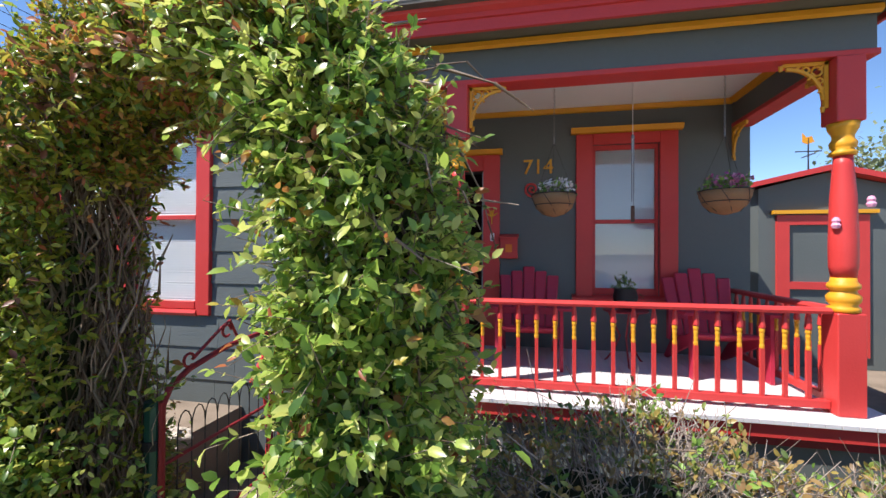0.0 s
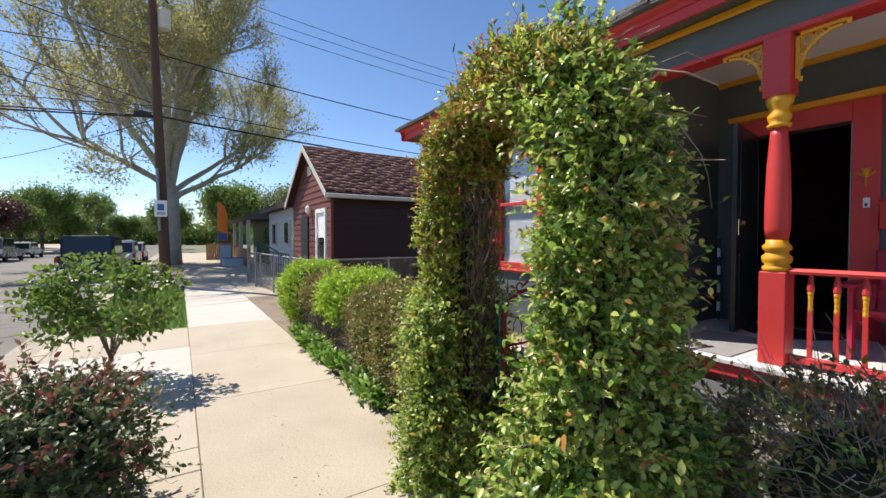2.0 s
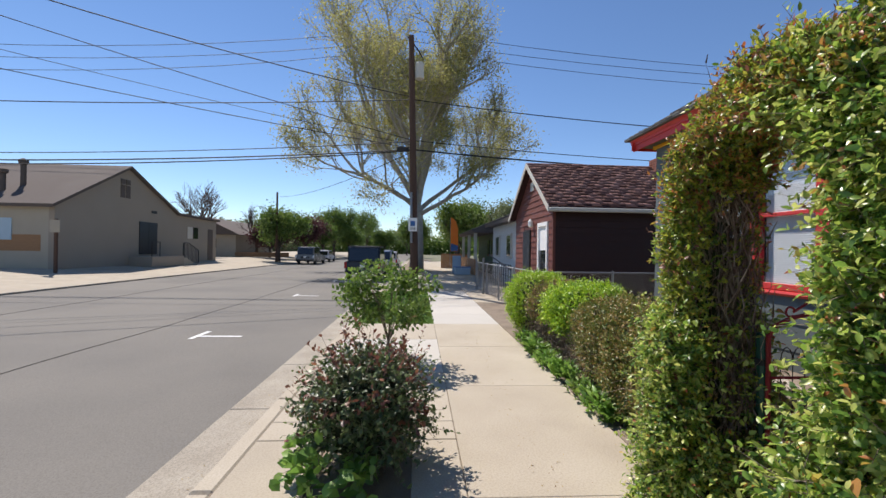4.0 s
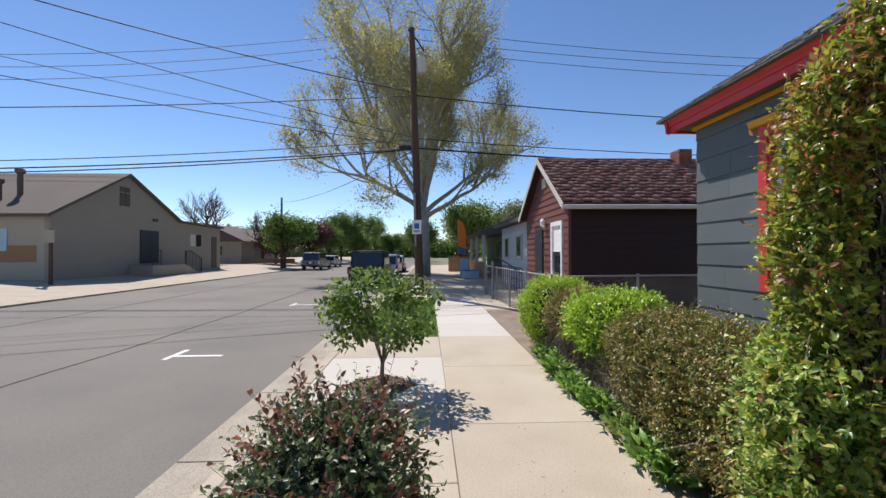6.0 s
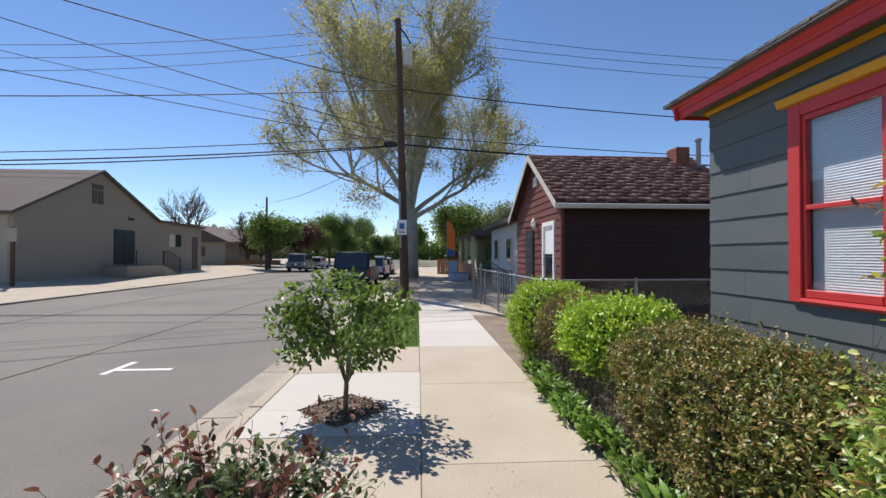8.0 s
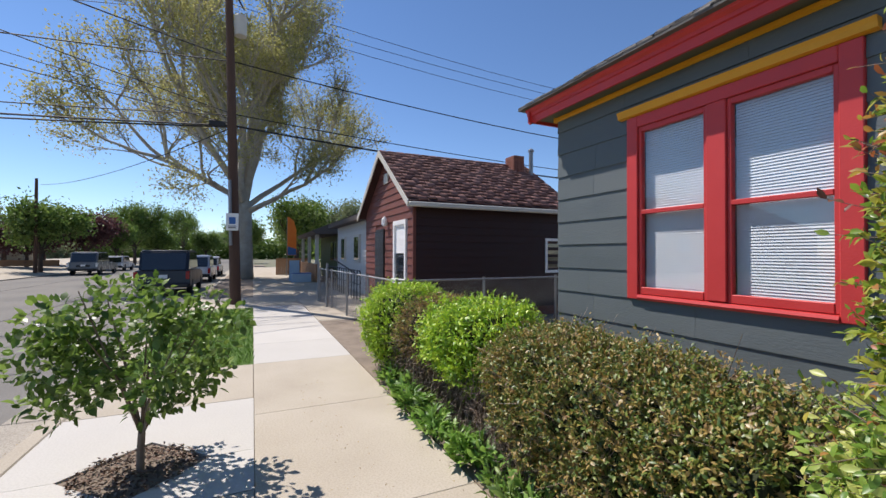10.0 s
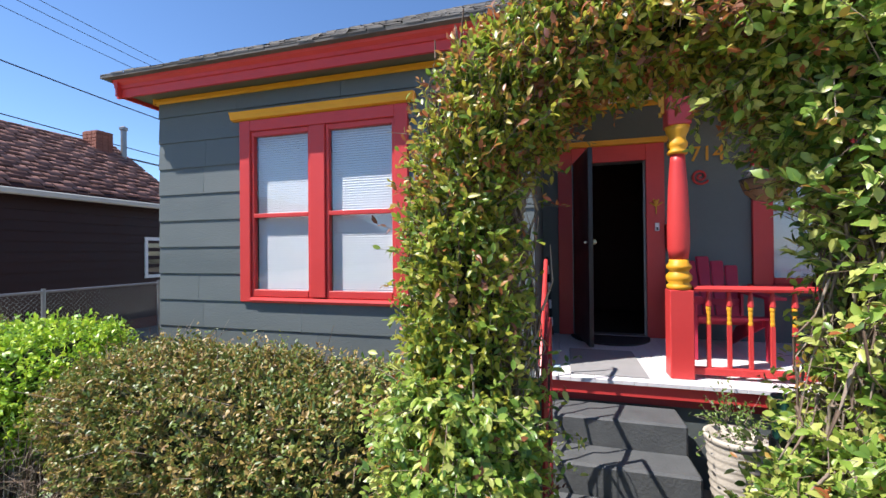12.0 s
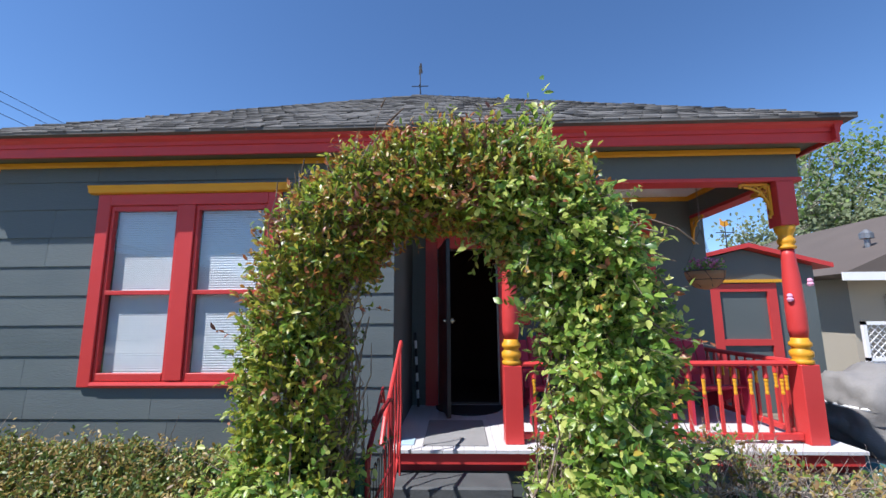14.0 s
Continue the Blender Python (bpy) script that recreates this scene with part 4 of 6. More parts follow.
def arch_points(n, t0, t1, rx, ry, depth, seed, lumps=0.28):
    t = RNG.uniform(t0, t1, n)
    c = np.array([arch_line(x) for x in t])
    e = 1e-3
    tan = unit(np.array([arch_line(min(1, x + e)) for x in t]) - np.array([arch_line(max(0, x - e)) for x in t]))
    yy = np.tile(np.array([0, 1.0, 0]), (n, 1))
    nn = np.cross(tan, yy)
    a = RNG.uniform(0, 2 * math.pi, n)
    ca, sa = np.cos(a), np.sin(a)
    pw = (np.abs(ca) ** 2.8 + np.abs(sa) ** 2.8) ** (-1 / 2.8)
    o = nn * ca[:, None] + yy * sa[:, None]
    q = c + nn * (ca * pw * rx(t))[:, None] + yy * (sa * pw * ry(t))[:, None]
    k = 1 + lumps * wobble(q, 2.6, seed) - depth * RNG.random(n) ** 1.5
    return c + (q - c) * k[:, None], o, t


arch = thing("garden_arch", (-1.0, 1.46, 0), "garden arch overgrown by a bronze-tipped privet and a climbing rose", "garden arch")


XL_ = lambda t: np.interp(t, [0.0, 0.1, 0.30, 0.6], [0.25, 0.23, 0.20, 0.18])
YL_ = lambda t: np.interp(t, [0.0, 0.1, 0.30, 0.6], [0.30, 0.26, 0.23, 0.26])
XR_ = lambda t: np.interp(t, [0.5, 0.6, 0.68, 0.75, 0.84, 0.9, 1.0], [0.18, 0.21, 0.21, 0.17, 0.22, 0.27, 0.30])
YR_ = lambda t: np.interp(t, [0.5, 0.7, 0.8, 0.86, 1.0], [0.27, 0.25, 0.34, 0.44, 0.50])


def bare_inside(b, o, low, high, side, left=0.10):
    """Keeps few leaves on the shaded inner face of a leg, where the wood shows."""
    shaded = (o[:, 0] * side > 0.45) & (o[:, 1] > -0.55) & (b[:, 2] > low) & (b[:, 2] < high)
    keep = ~shaded | (RNG.random(len(b)) < left)
    return b[keep], o[keep]


b, o, t = arch_points(7000, 0.0, 0.60, XL_, YL_, 0.40, 5.0)
b, o = bare_inside(b, o, 0.5, 2.1, 1)
top = b[:, 2] > 1.9
dress(arch, "privet_leaves", "l_olive", 0.036, 0.46, b[~top], o[~top], 0.085, 10, 0.5, 0.7, label="small olive leaves with bronze tips", tips="l_bronze", tip_from=0.88)
dress(arch, "privet_leaves", "l_olive", 0.036, 0.46, b[top], o[top], 0.095, 10, 0.45, 0.9, label="small olive leaves with bronze tips", tips="l_bronze", tip_from=0.60, tip_share=0.58)
b, o, t = arch_points(4200, 0.54, 1.0, XR_, YR_, 0.40, 9.0)
b, o = bare_inside(b, o, 1.25, 2.1, -1, 0.3)
dress(arch, "rose_leaves", "l_rose", 0.040, 0.52, b, o, 0.11, 11, 0.6, 0.2, 0.5, label="broad light green rose leaves", tips="l_bronze", tip_from=0.86)
b, o, t = arch_points(2300, 0.0, 0.22, lambda t: np.interp(t, [0, 0.22], [0.30, 0.22]), lambda t: np.interp(t, [0, 0.22], [0.38, 0.28]), 0.25, 2.0)
b, o = bare_inside(b, o, 0.5, 2.1, 1)
dress(arch, "rose_leaves", "l_rose", 0.038, 0.52, b, o, 0.13, 11, 0.55, 0.2, 0.5, label="broad light green rose leaves", tips="l_bronze", tip_from=0.92)
b, o, t = arch_points(1400, 0.85, 1.0, lambda t: 0.25 + 0 * t, lambda t: 0.44 + 0 * t, 0.25, 3.0)
dress(arch, "rose_leaves", "l_rose", 0.043, 0.54, b, o, 0.15, 11, 0.55, 0.15, 0.5, label="broad light green rose leaves")
# long loose canes that stand out of the mass
b, o, t = arch_points(30, 0.62, 0.95, XR_, YR_, 0.1, 4.0)
b, o = bare_inside(b, o, 0.0, 2.3, -1)
dress(arch, "loose_shoot", "l_rose", 0.046, 0.58, b, o, 0.17, 11, 0.45, 0.9, 0.35, tips="l_bronze", tip_from=0.6, stem=0.0)
b = np.array([(-0.62, 1.35, 2.68)] * 16) + RNG.normal(0, 0.05, (16, 3))
dress(arch, "crest_shoot", "l_rose", 0.05, 0.5, b, np.tile((0.1, 0, 1.0), (16, 1)), 0.18, 9, 0.25, 0.9, 0.2, tips="l_bronze", tip_from=0.7, stem=0.0)
b, o, t = arch_points(110, 0.06, 0.55, XL_, YL_, 0.0, 5.0)
b, o = bare_inside(b, o, 0.5, 2.1, 1)
dress(arch, "red_shoot", "l_red", 0.034, 0.5, b, o, 0.12, 8, 0.4, 0.9, 0.2, "bronze-red young leaves")
b, o, t = arch_points(2600, 0.0, 0.72, XL_, YL_, 0.5, 5.0)
b, o = bare_inside(b, o, 0.5, 2.1, 1)
tagged(part("shaded_leaves", leaf_mesh("shaded_leaves", b, o + RNG.normal(size=b.shape), 0.042, 0.55), M["l_olive"], arch), kind="stuff")
b, o, t = arch_points(1700, 0.55, 1.0, XR_, YR_, 0.5, 9.0)
tagged(part("shaded_leaves", leaf_mesh("shaded_leaves", b, o + RNG.normal(size=b.shape), 0.05, 0.6), M["l_olive"], arch), kind="stuff")
# solid tubes inside the climbers, coloured dark as the shade between leaves
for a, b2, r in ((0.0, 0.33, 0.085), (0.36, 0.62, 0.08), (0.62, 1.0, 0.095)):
    part("inner_growth", tube([arch_line(t) + Vector((RNG.normal(0, 0.02), RNG.normal(0, 0.02), 0)) for t in np.linspace(a, b2, 14)], r, r, 10), M["shade_core"], arch, "woody inner growth, its shade put into the dark colour")
# broad single leaves that stand proud of the climbers
LEAVES = []
for i in range(4):
    me = leaf_mesh("leaf", np.zeros((1, 3)), np.array([[1.0, 0, 0]]), 0.046 + 0.004 * i, 0.6, 0.3, 0.2)
    me.materials.append(M["l_rose" if i < 3 else "l_bronze"])
    LEAVES.append(me)
rl = random.Random(21)
P1, O1, t = arch_points(140, 0.60, 1.0, XR_, YR_, 0.0, 9.0)
P2, O2, t = arch_points(110, 0.0, 0.24, XL_, YL_, 0.0, 2.0)
for p, o in zip(np.concatenate([P1, P2]), np.concatenate([O1, O2])):
    ob = new("leaf", LEAVES[3 if rl.random() < 0.1 else rl.randrange(3)])
    d = Vector(o) + Vector((rl.gauss(0, 0.5), rl.gauss(0, 0.5), rl.gauss(-0.1, 0.4)))
    ob.rotation_euler = d.to_track_quat('X', 'Z').to_euler()
    ob.location = Vector(p) + Vector(o) * 0.08 - BASE[arch.name]
    ob.parent = arch
    tagged(ob)
# woody stems
pp, qq, ww = [], [], []
for k in range(900):
    side = 0 if k < 350 else (1 if k < 720 else -1)
    t = RNG.uniform(0, 1) if not side else (RNG.uniform(0.03, 0.36) if side > 0 else RNG.uniform(0.64, 0.80))
    a = RNG.uniform(0, 2 * math.pi)
    p = arch_line(t) + Vector((0.13 * math.cos(a), 0.16 * math.sin(a), RNG.uniform(-0.05, 0.05)))
    if side:
        p.x = arch_line(t).x + side * RNG.uniform(0.03, 0.17)
        p.y = arch_line(t).y + RNG.uniform(-0.05, 0.20)
    run = (arch_line(min(1, t + 0.02)) - arch_line(max(0, t - 0.02))) * 0.4
    for step in range(6):
        q = p + Vector(RNG.normal(0, 0.03, 3)) + run
        pp.append(p), qq.append(q), ww.append(RNG.uniform(0.002, 0.008))
        p = q
tagged(part("wood", strips("wood", np.array(pp), np.array(qq), np.array(ww)), M["twig"], arch, "tangled bare woody stems"), kind="stuff")
for x, y in ((-1.50, 1.66), (-0.58, 1.70)):
    part("trellis_post", tube([(x, y, 0), (x, y, 1.22)], 0.035, 0.035, 10), M["greenpost"], arch, "green pipe post")
    part("post_band", tube([(x, y, 1.02), (x, y, 1.06)], 0.042, 0.042, 10), M["rubber"], arch)

# rough hedge before the porch
bush("dry_hedge", [((0.50, 1.98, 0.56), (0.80, 0.52, 0.66)), ((1.7, 2.0, 0.48), (0.9, 0.5, 0.56)), ((3.0, 2.1, 0.46), (0.9, 0.5, 0.56))], [("l_box", 0.6, "leaves"), ("l_brown", 0.25, "brown_leaves"), ("l_weed", 0.15, "leaves")], 0.036, 2300, "half-bare hedge of grey twigs and sparse leaves", "hedge", seed=6.1, twigs=9000, twig_mat="twig_grey", core=0.6)
# rose bush on the parkway
rose = thing("rose_bush", (-2.35, -0.92, 0), "dark-leaved rose bush with red young shoots", "shrub")
# solid core whose dark colour stands in for the bush's inner shade
part("inner_growth", core_mesh((-2.35, -0.92, 0.42), (0.36, 0.32, 0.34), seed=2.0, shrink=0.9), M["shade_core"], rose, "inner growth, its shade put into the dark colour")
b, o = shell_points(1150, (-2.35, -0.92, 0.46), (0.46, 0.40, 0.36), seed=8.2, zmin=0.02, depth=0.5, lumps=0.2)
dress(rose, "leaves", "l_dark", 0.042, 0.58, b, o, 0.16, 9, 0.6, 0.5, 0.4, "dark glossy leaves")
b, o = shell_points(130, (-2.35, -0.92, 0.54), (0.52, 0.46, 0.36), seed=8.2, zmin=0.4, depth=0.3)
dress(rose, "young_leaves", "l_red", 0.044, 0.6, b, o, 0.16, 9, 0.5, 0.7, 0.4, tips="l_red", tip_from=0.7)
b, o = shell_points(60, (-2.35, -0.92, 0.62), (0.52, 0.44, 0.30), seed=8.2, zmin=0.75, depth=0.2)
dress(rose, "young_shoots", "l_red", 0.042, 0.55, b, o, 0.2, 9, 0.4, 1.2, 0.2, "red-brown young shoots")
b, o = shell_points(60, (-2.05, -1.10, 0.10), (0.35, 0.28, 0.16), seed=3.2, zmin=0.02, depth=0.4)
dress(rose, "low_leaves", "l_weed", 0.11, 0.7, b, o, 0.12, 5, 0.6, 0.4, 0.4, "broad low green leaves")
bush("low_shrub", [((-1.12, -1.60, 0.13), (0.28, 0.25, 0.20))], [("l_box", 1.0, "leaves")], 0.022, 9000, "small clipped evergreen shrub by the kerb", "shrub", seed=7.7)
# young lilac tree
lil = thing("young_tree", (-5.48, -0.98, 0), "young leafy tree in a mulched square pit", "tree")
part("trunk", tube([(-5.48, -0.98, -0.05), (-5.49, -0.98, 0.15), (-5.47, -0.97, 0.3)], 0.03, 0.026, 8), M["twig"], lil)
bb = None
for k in range(9):
    a = 2 * math.pi * k / 9 + 0.3
    r = 0.25 + 0.3 * (k % 3) / 2
    bb = tube([(-5.47, -0.97, 0.28), (-5.47 + 0.4 * r * math.cos(a), -0.97 + 0.4 * r * math.sin(a), 0.75), (-5.47 + r * math.cos(a), -0.97 + r * math.sin(a), 1.15 + 0.1 * (k % 4))], 0.014, 0.004, 6, bb)
tagged(part("limb", bb, M["twig"], lil), kind="stuff")
P, O = [], []
for k in range(50):
    a, r, z = RNG.uniform(0, 6.28), 0.76 * RNG.random() ** 0.45, RNG.uniform(0.62, 1.50)
    r *= 1.0 - abs(z - 1.1) * 0.5
    p, o = shell_points(62, (-5.47 + r * math.cos(a), -0.97 + r * math.sin(a), z), (0.16, 0.16, 0.10), depth=0.7, seed=k)
    P.append(p), O.append(o)
P, O = np.concatenate(P), np.concatenate(O)
tagged(part("crown", leaf_mesh("crown", P, O + RNG.normal(size=P.shape) * 0.8, 0.075, 0.6), M["l_lilac"], lil, "fresh green heart-shaped leaves"), kind="stuff")

# ---- brown cottage next door ----
def gable_block(ob, x0, x1, y0, y1, ze, za, ridge_x, wall_mat, roof_mat, over=0.25, th=0.09):
    """Walls with a street-facing gable and two roof slopes as slabs."""
    part("wall", prism([(x0, 0), (x1, 0), (x1, ze), (ridge_x, za), (x0, ze)], y0, y1), wall_mat, ob)
    for sx, xe in ((1, x1), (-1, x0)):
        k = (za - ze) / abs(ridge_x - xe)
        ex, ez = xe + sx * over, ze - over * k
        part("roof_slope", prism([(ridge_x, za), (ex, ez), (ex, ez + th), (ridge_x, za + th)], y0 - over, y1 + over), roof_mat, ob)


bh = thing("brown_cottage", (-13.6, 5.8, 0), "red-brown sided cottage with a steep brown shingle roof", "house")
BX0, BX1, BY0, BY1, BZ, BA, BR = -16.0, -11.2, 3.5, 8.3, 3.14, 4.75, -13.55
# dark roof base: its colour stands in for shadow lines round the tabs
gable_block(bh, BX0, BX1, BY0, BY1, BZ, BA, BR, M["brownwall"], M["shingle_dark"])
k = (BA - BZ) / (BX1 - BR)
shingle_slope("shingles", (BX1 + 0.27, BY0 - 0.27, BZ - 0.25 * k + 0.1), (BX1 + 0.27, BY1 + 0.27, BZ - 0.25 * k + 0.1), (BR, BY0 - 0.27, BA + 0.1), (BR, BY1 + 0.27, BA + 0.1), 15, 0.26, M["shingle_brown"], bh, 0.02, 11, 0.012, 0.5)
part("gutter", box(BX1 + 0.25, BX1 + 0.36, BY0 - 0.25, BY1 + 0.25, BZ - 0.25, BZ - 0.13, 0.02), M["trim_cream"], bh)
for sx, xe in ((1, BX1 + 0.28), (-1, BX0 - 0.28)):
    zz = BZ - 0.28 * k
    part("rake_board", prism([(BR, BA + 0.09), (xe, zz + 0.09), (xe, zz - 0.07), (BR, BA - 0.09)], BY0 - 0.285, BY0 - 0.255), M["trim_cream"], bh)
z = 0.25
while z < BA - 0.1:
    z1 = z + 0.2
    hw = (BX1 - BX0) / 2 if z1 < BZ else (BX1 - BX0) / 2 * (BA - z1) / (BA - BZ)
    cxh = (BX0 + BX1) / 2
    segs = [(cxh - hw, cxh + hw)]
    if z < 2.65:
        segs = [(BX0, -14.7), (-13.65, -12.8), (-11.65, BX1)]
    for a, b in segs:
        if b > a:
            part("siding_board", prism([(BY0 - 0.03, z), (BY0 - 0.008, z1), (BY0, z1), (BY0, z)], a, b, 'x'), M["brownwall"], bh)
    z = z1
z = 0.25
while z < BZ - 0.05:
    # side boards facing away from the sun, darkened by colour
    part("siding_board", prism([(BX1 + 0.03, z), (BX1 + 0.008, z + 0.2), (BX1, z + 0.2), (BX1, z)], BY0, BY1, 'y'), M["brownwall_shaded"], bh)
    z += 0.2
part("corner_board", box(BX1 - 0.02, BX1 + 0.045, BY0 - 0.045, BY0 + 0.03, 0, BZ), M["brownwall"], bh)
w = part("window", box(-12.75, -12.65, BY0 - 0.06, BY0, 0.95, 2.65, 0, box(-11.8, -11.7, BY0 - 0.06, BY0, 0.95, 2.65, 0, box(-12.65, -11.8, BY0 - 0.06, BY0, 2.53, 2.65, 0, box(-12.8, -11.65, BY0 - 0.09, BY0, 0.93, 1.05)))), M["white"], bh, "white framed window with a drawn shade")
part("shade", box(-12.65, -11.8, BY0 - 0.01, BY0 + 0.01, 1.75, 2.53), M["white"], w)
part("pane", box(-12.65, -11.8, BY0 - 0.012, BY0 + 0.008, 1.05, 1.75), M["darkglass"], w)
dw = part("side_window", box(BX1, BX1 + 0.05, 7.55, 7.62, 1.2, 2.2, 0, box(BX1, BX1 + 0.05, 8.1, 8.17, 1.2, 2.2, 0, box(BX1, BX1 + 0.05, 7.62, 8.1, 2.12, 2.2, 0, box(BX1, BX1 + 0.05, 7.62, 8.1, 1.2, 1.28)))), M["white"], bh)
part("pane", box(BX1, BX1 + 0.02, 7.62, 8.1, 1.28, 2.12), M["darkglass"], dw)
d = part("screen_door", box(-14.62, -13.72, BY0 - 0.05, BY0, 0.2, 2.5), M["iron"], bh, "black barred screen door")
gb = None
for i in range(7):
    gb = tube([(-14.55 + 0.13 * i, BY0 - 0.07, 0.3), (-14.55 + 0.13 * i, BY0 - 0.07, 2.42)], 0.012, 0.012, 5, gb)
part("bars", gb, M["metal"], d)
part("gable_vent", box(-13.75, -13.35, BY0 - 0.05, BY0, 3.85, 4.15), M["trim_cream"], bh)
part("porch_lamp", lathe([(0.04, 2.55), (0.09, 2.6), (0.09, 2.75), (0.02, 2.85)], -13.4, BY0 - 0.12, 8), M["white"], bh)
ch = part("chimney", box(-13.55, -13.05, 7.75, 8.15, 4.0, 5.05), M["brick"], bh)
for r in range(6):
    for i in range(3):
        part("brick", box(-13.56 + 0.17 * i, -13.40 + 0.17 * i, 7.735, 7.755, 4.5 + 0.09 * r, 4.575 + 0.09 * r, 0.004), M["brick"], ch)
        part("brick", box(-13.055, -13.035, 7.75 + 0.135 * i, 7.875 + 0.135 * i, 4.5 + 0.09 * r, 4.575 + 0.09 * r, 0.004), M["brick"], ch)
part("flue_pipe", lathe([(0.07, 4.0), (0.07, 5.2), (0.10, 5.21), (0.10, 5.28), (0.02, 5.33)], -13.0, 8.4, 12), M["metal"], bh)

# ---- chain-link fence ----
fence = thing("chain_link_fence", (-12, 2.4, 0), "galvanised chain-link fence round the next yard", "fence")
run = [(-17.0, 2.05), (-9.3, 2.42), (-9.5, 8.5)]
for (xa, ya), (xb, yb2) in zip(run, run[1:]):
    L = math.hypot(xb - xa, yb2 - ya)
    npost = max(2, round(L / 2.2) + 1)
    for i in range(npost):
        f = i / (npost - 1)
        part("fence_post", tube([(xa + (xb - xa) * f, ya + (yb2 - ya) * f, -0.05), (xa + (xb - xa) * f, ya + (yb2 - ya) * f, 1.24)], 0.03, 0.03, 8), M["metal"], fence)
    part("top_rail", tube([(xa, ya, 1.19), (xb, yb2, 1.19)], 0.021, 0.021, 8), M["metal"], fence)
    A, B = np.array((xa, ya)), np.array((xb, yb2))
    u = (B - A) / L
    p, q = [], []
    s = -1.1
    while s < L:
        for dr in (1, -1):
            s0, s1 = (s, s + 1.13) if dr > 0 else (s + 1.13, s)
            z0, z1 = 0.05, 1.18
            t0, t1 = max(0.0, 0), 1.0
            if min(s0, s1) < 0 or max(s0, s1) > L:
                lo, hi = 0.0, L
                ts = sorted(((lo - s0) / (s1 - s0), (hi - s0) / (s1 - s0)))
                t0, t1 = max(0, ts[0]), min(1, ts[1])
            if t1 > t0:
                off = 0.004 * dr
                for tt, lst in ((t0, p), (t1, q)):
                    ss = s0 + (s1 - s0) * tt
                    lst.append((*(A + u * ss + np.array((-u[1], u[0])) * off), z0 + (z1 - z0) * tt))
        s += 0.075
    tagged(part("wire_mesh", strips("wire_mesh", np.array(p), np.array(q), 0.0028), M["metal"], fence), kind="stuff")
for gx in (-17.25, -15.3):
    part("gate_post", tube([(gx, 2.03, -0.05), (gx, 2.03, 1.42)], 0.04, 0.04, 8), M["metal"], fence)

# ---- white house, green house, yard fence further along ----
wh = thing("white_house", (-21.5, 6.5, 0), "white clapboard house with a dark flat-pitched roof", "house")
part("wall", box(-25.2, -17.8, 4.2, 9, 0, 3.15), M["sidingwhite"], wh)
z = 0.2
while z < 3.1:
    part("clapboard", prism([(4.17, z), (4.19, z + 0.2), (4.2, z + 0.2), (4.2, z)], -25.2, -17.8, 'x'), M["sidingwhite"], wh)
    part("clapboard", prism([(-17.77, z), (-17.79, z + 0.2), (-17.8, z + 0.2), (-17.8, z)], 4.2, 9, 'y'), M["sidingwhite"], wh)
    z += 0.2
part("roof", prism([(3.7, 3.15), (9.3, 3.3), (9.3, 3.5), (6.5, 3.75), (3.7, 3.35)], -25.6, -17.5, 'x'), M["hallroof"], wh)
part("cupola", box(-20.6, -19.3, 5.2, 6.4, 3.4, 4.25), M["sidingwhite"], wh)
part("cupola_roof", prism([(-20.9, 4.25), (-19.0, 4.25), (-19.0, 4.34), (-19.95, 4.55), (-20.9, 4.34)], 4.9, 6.7), M["hallroof"], wh)
for x in (-23.9, -20.8):
    w = part("window", box(x, x + 1.05, 4.10, 4.2, 1.35, 2.6), M["trim_cream"], wh)
    part("pane", box(x + 0.1, x + 0.95, 4.09, 4.12, 1.45, 2.5), M["darkglass"], w)
rl = None
for i in range(16):
    rl = tube([(-24 + 0.5 * i, 3.4, 0), (-24 + 0.5 * i, 3.4, 1.1)], 0.02, 0.02, 5, rl)
rl = tube([(-24, 3.4, 1.1), (-16.5, 3.4, 1.1)], 0.025, 0.025, 5, rl)
rl = tube([(-24, 3.4, 0.6), (-16.5, 3.4, 0.6)], 0.02, 0.02, 5, rl)
rl = tube([(-19, 2.9, 1.5), (-16.5, 3.4, 0.9)], 0.03, 0.03, 5, rl)
solo("ramp_railing", rl, M["iron"], "dark iron railing beside the white house", "railing")
gh = thing("green_house", (-31, 7, 0), "moss-green house with a brown porch roof", "house")
part("wall", box(-36, -27.5, 4.8, 11, 0, 3.3), M["green_wall"], gh)
part("roof", prism([(3.2, 2.9), (11.5, 3.2), (7.5, 5.0), (3.0, 3.1)], -36.6, -26.9, 'x'), M["hallroof"], gh)
for x in (-35.5, -31.5, -27.8):
    part("porch_post", box(x - 0.1, x + 0.1, 3.3, 3.5, 0, 3.0), M["trim_cream"], gh)
part("porch_wall", box(-36, -27.5, 3.3, 3.45, 0, 1.1), M["wood"], gh)
for x in (-30.5, -28.8):
    part("window", box(x - 0.5, x + 0.5, 4.75, 4.82, 1.3, 2.5), M["darkglass"], gh)
bf = thing("board_fence", (-38, 2.8, 0), "cedar board fence at the edge of a yard", "fence")
for i in range(18):
    part("board", box(-38.05, -38.0, 1.55 + 0.15 * i, 1.69 + 0.15 * i, 0, 1.35, 0.005), M["wood"], bf)
fl = thing("feather_flag", (-36, 2.25, 0), "orange feather flag on a pole in a yard", "flag")
part("pole", tube([(-36, 2.25, 0), (-36, 2.25, 4.6)], 0.025, 0.015, 6), M["metal"], fl)
part("banner", prism([(2.28, 1.6), (2.95, 1.6), (2.95, 3.6), (2.75, 4.3), (2.4, 4.6), (2.28, 4.6)], -36.01, -35.99, 'x'), M["orange"], fl)
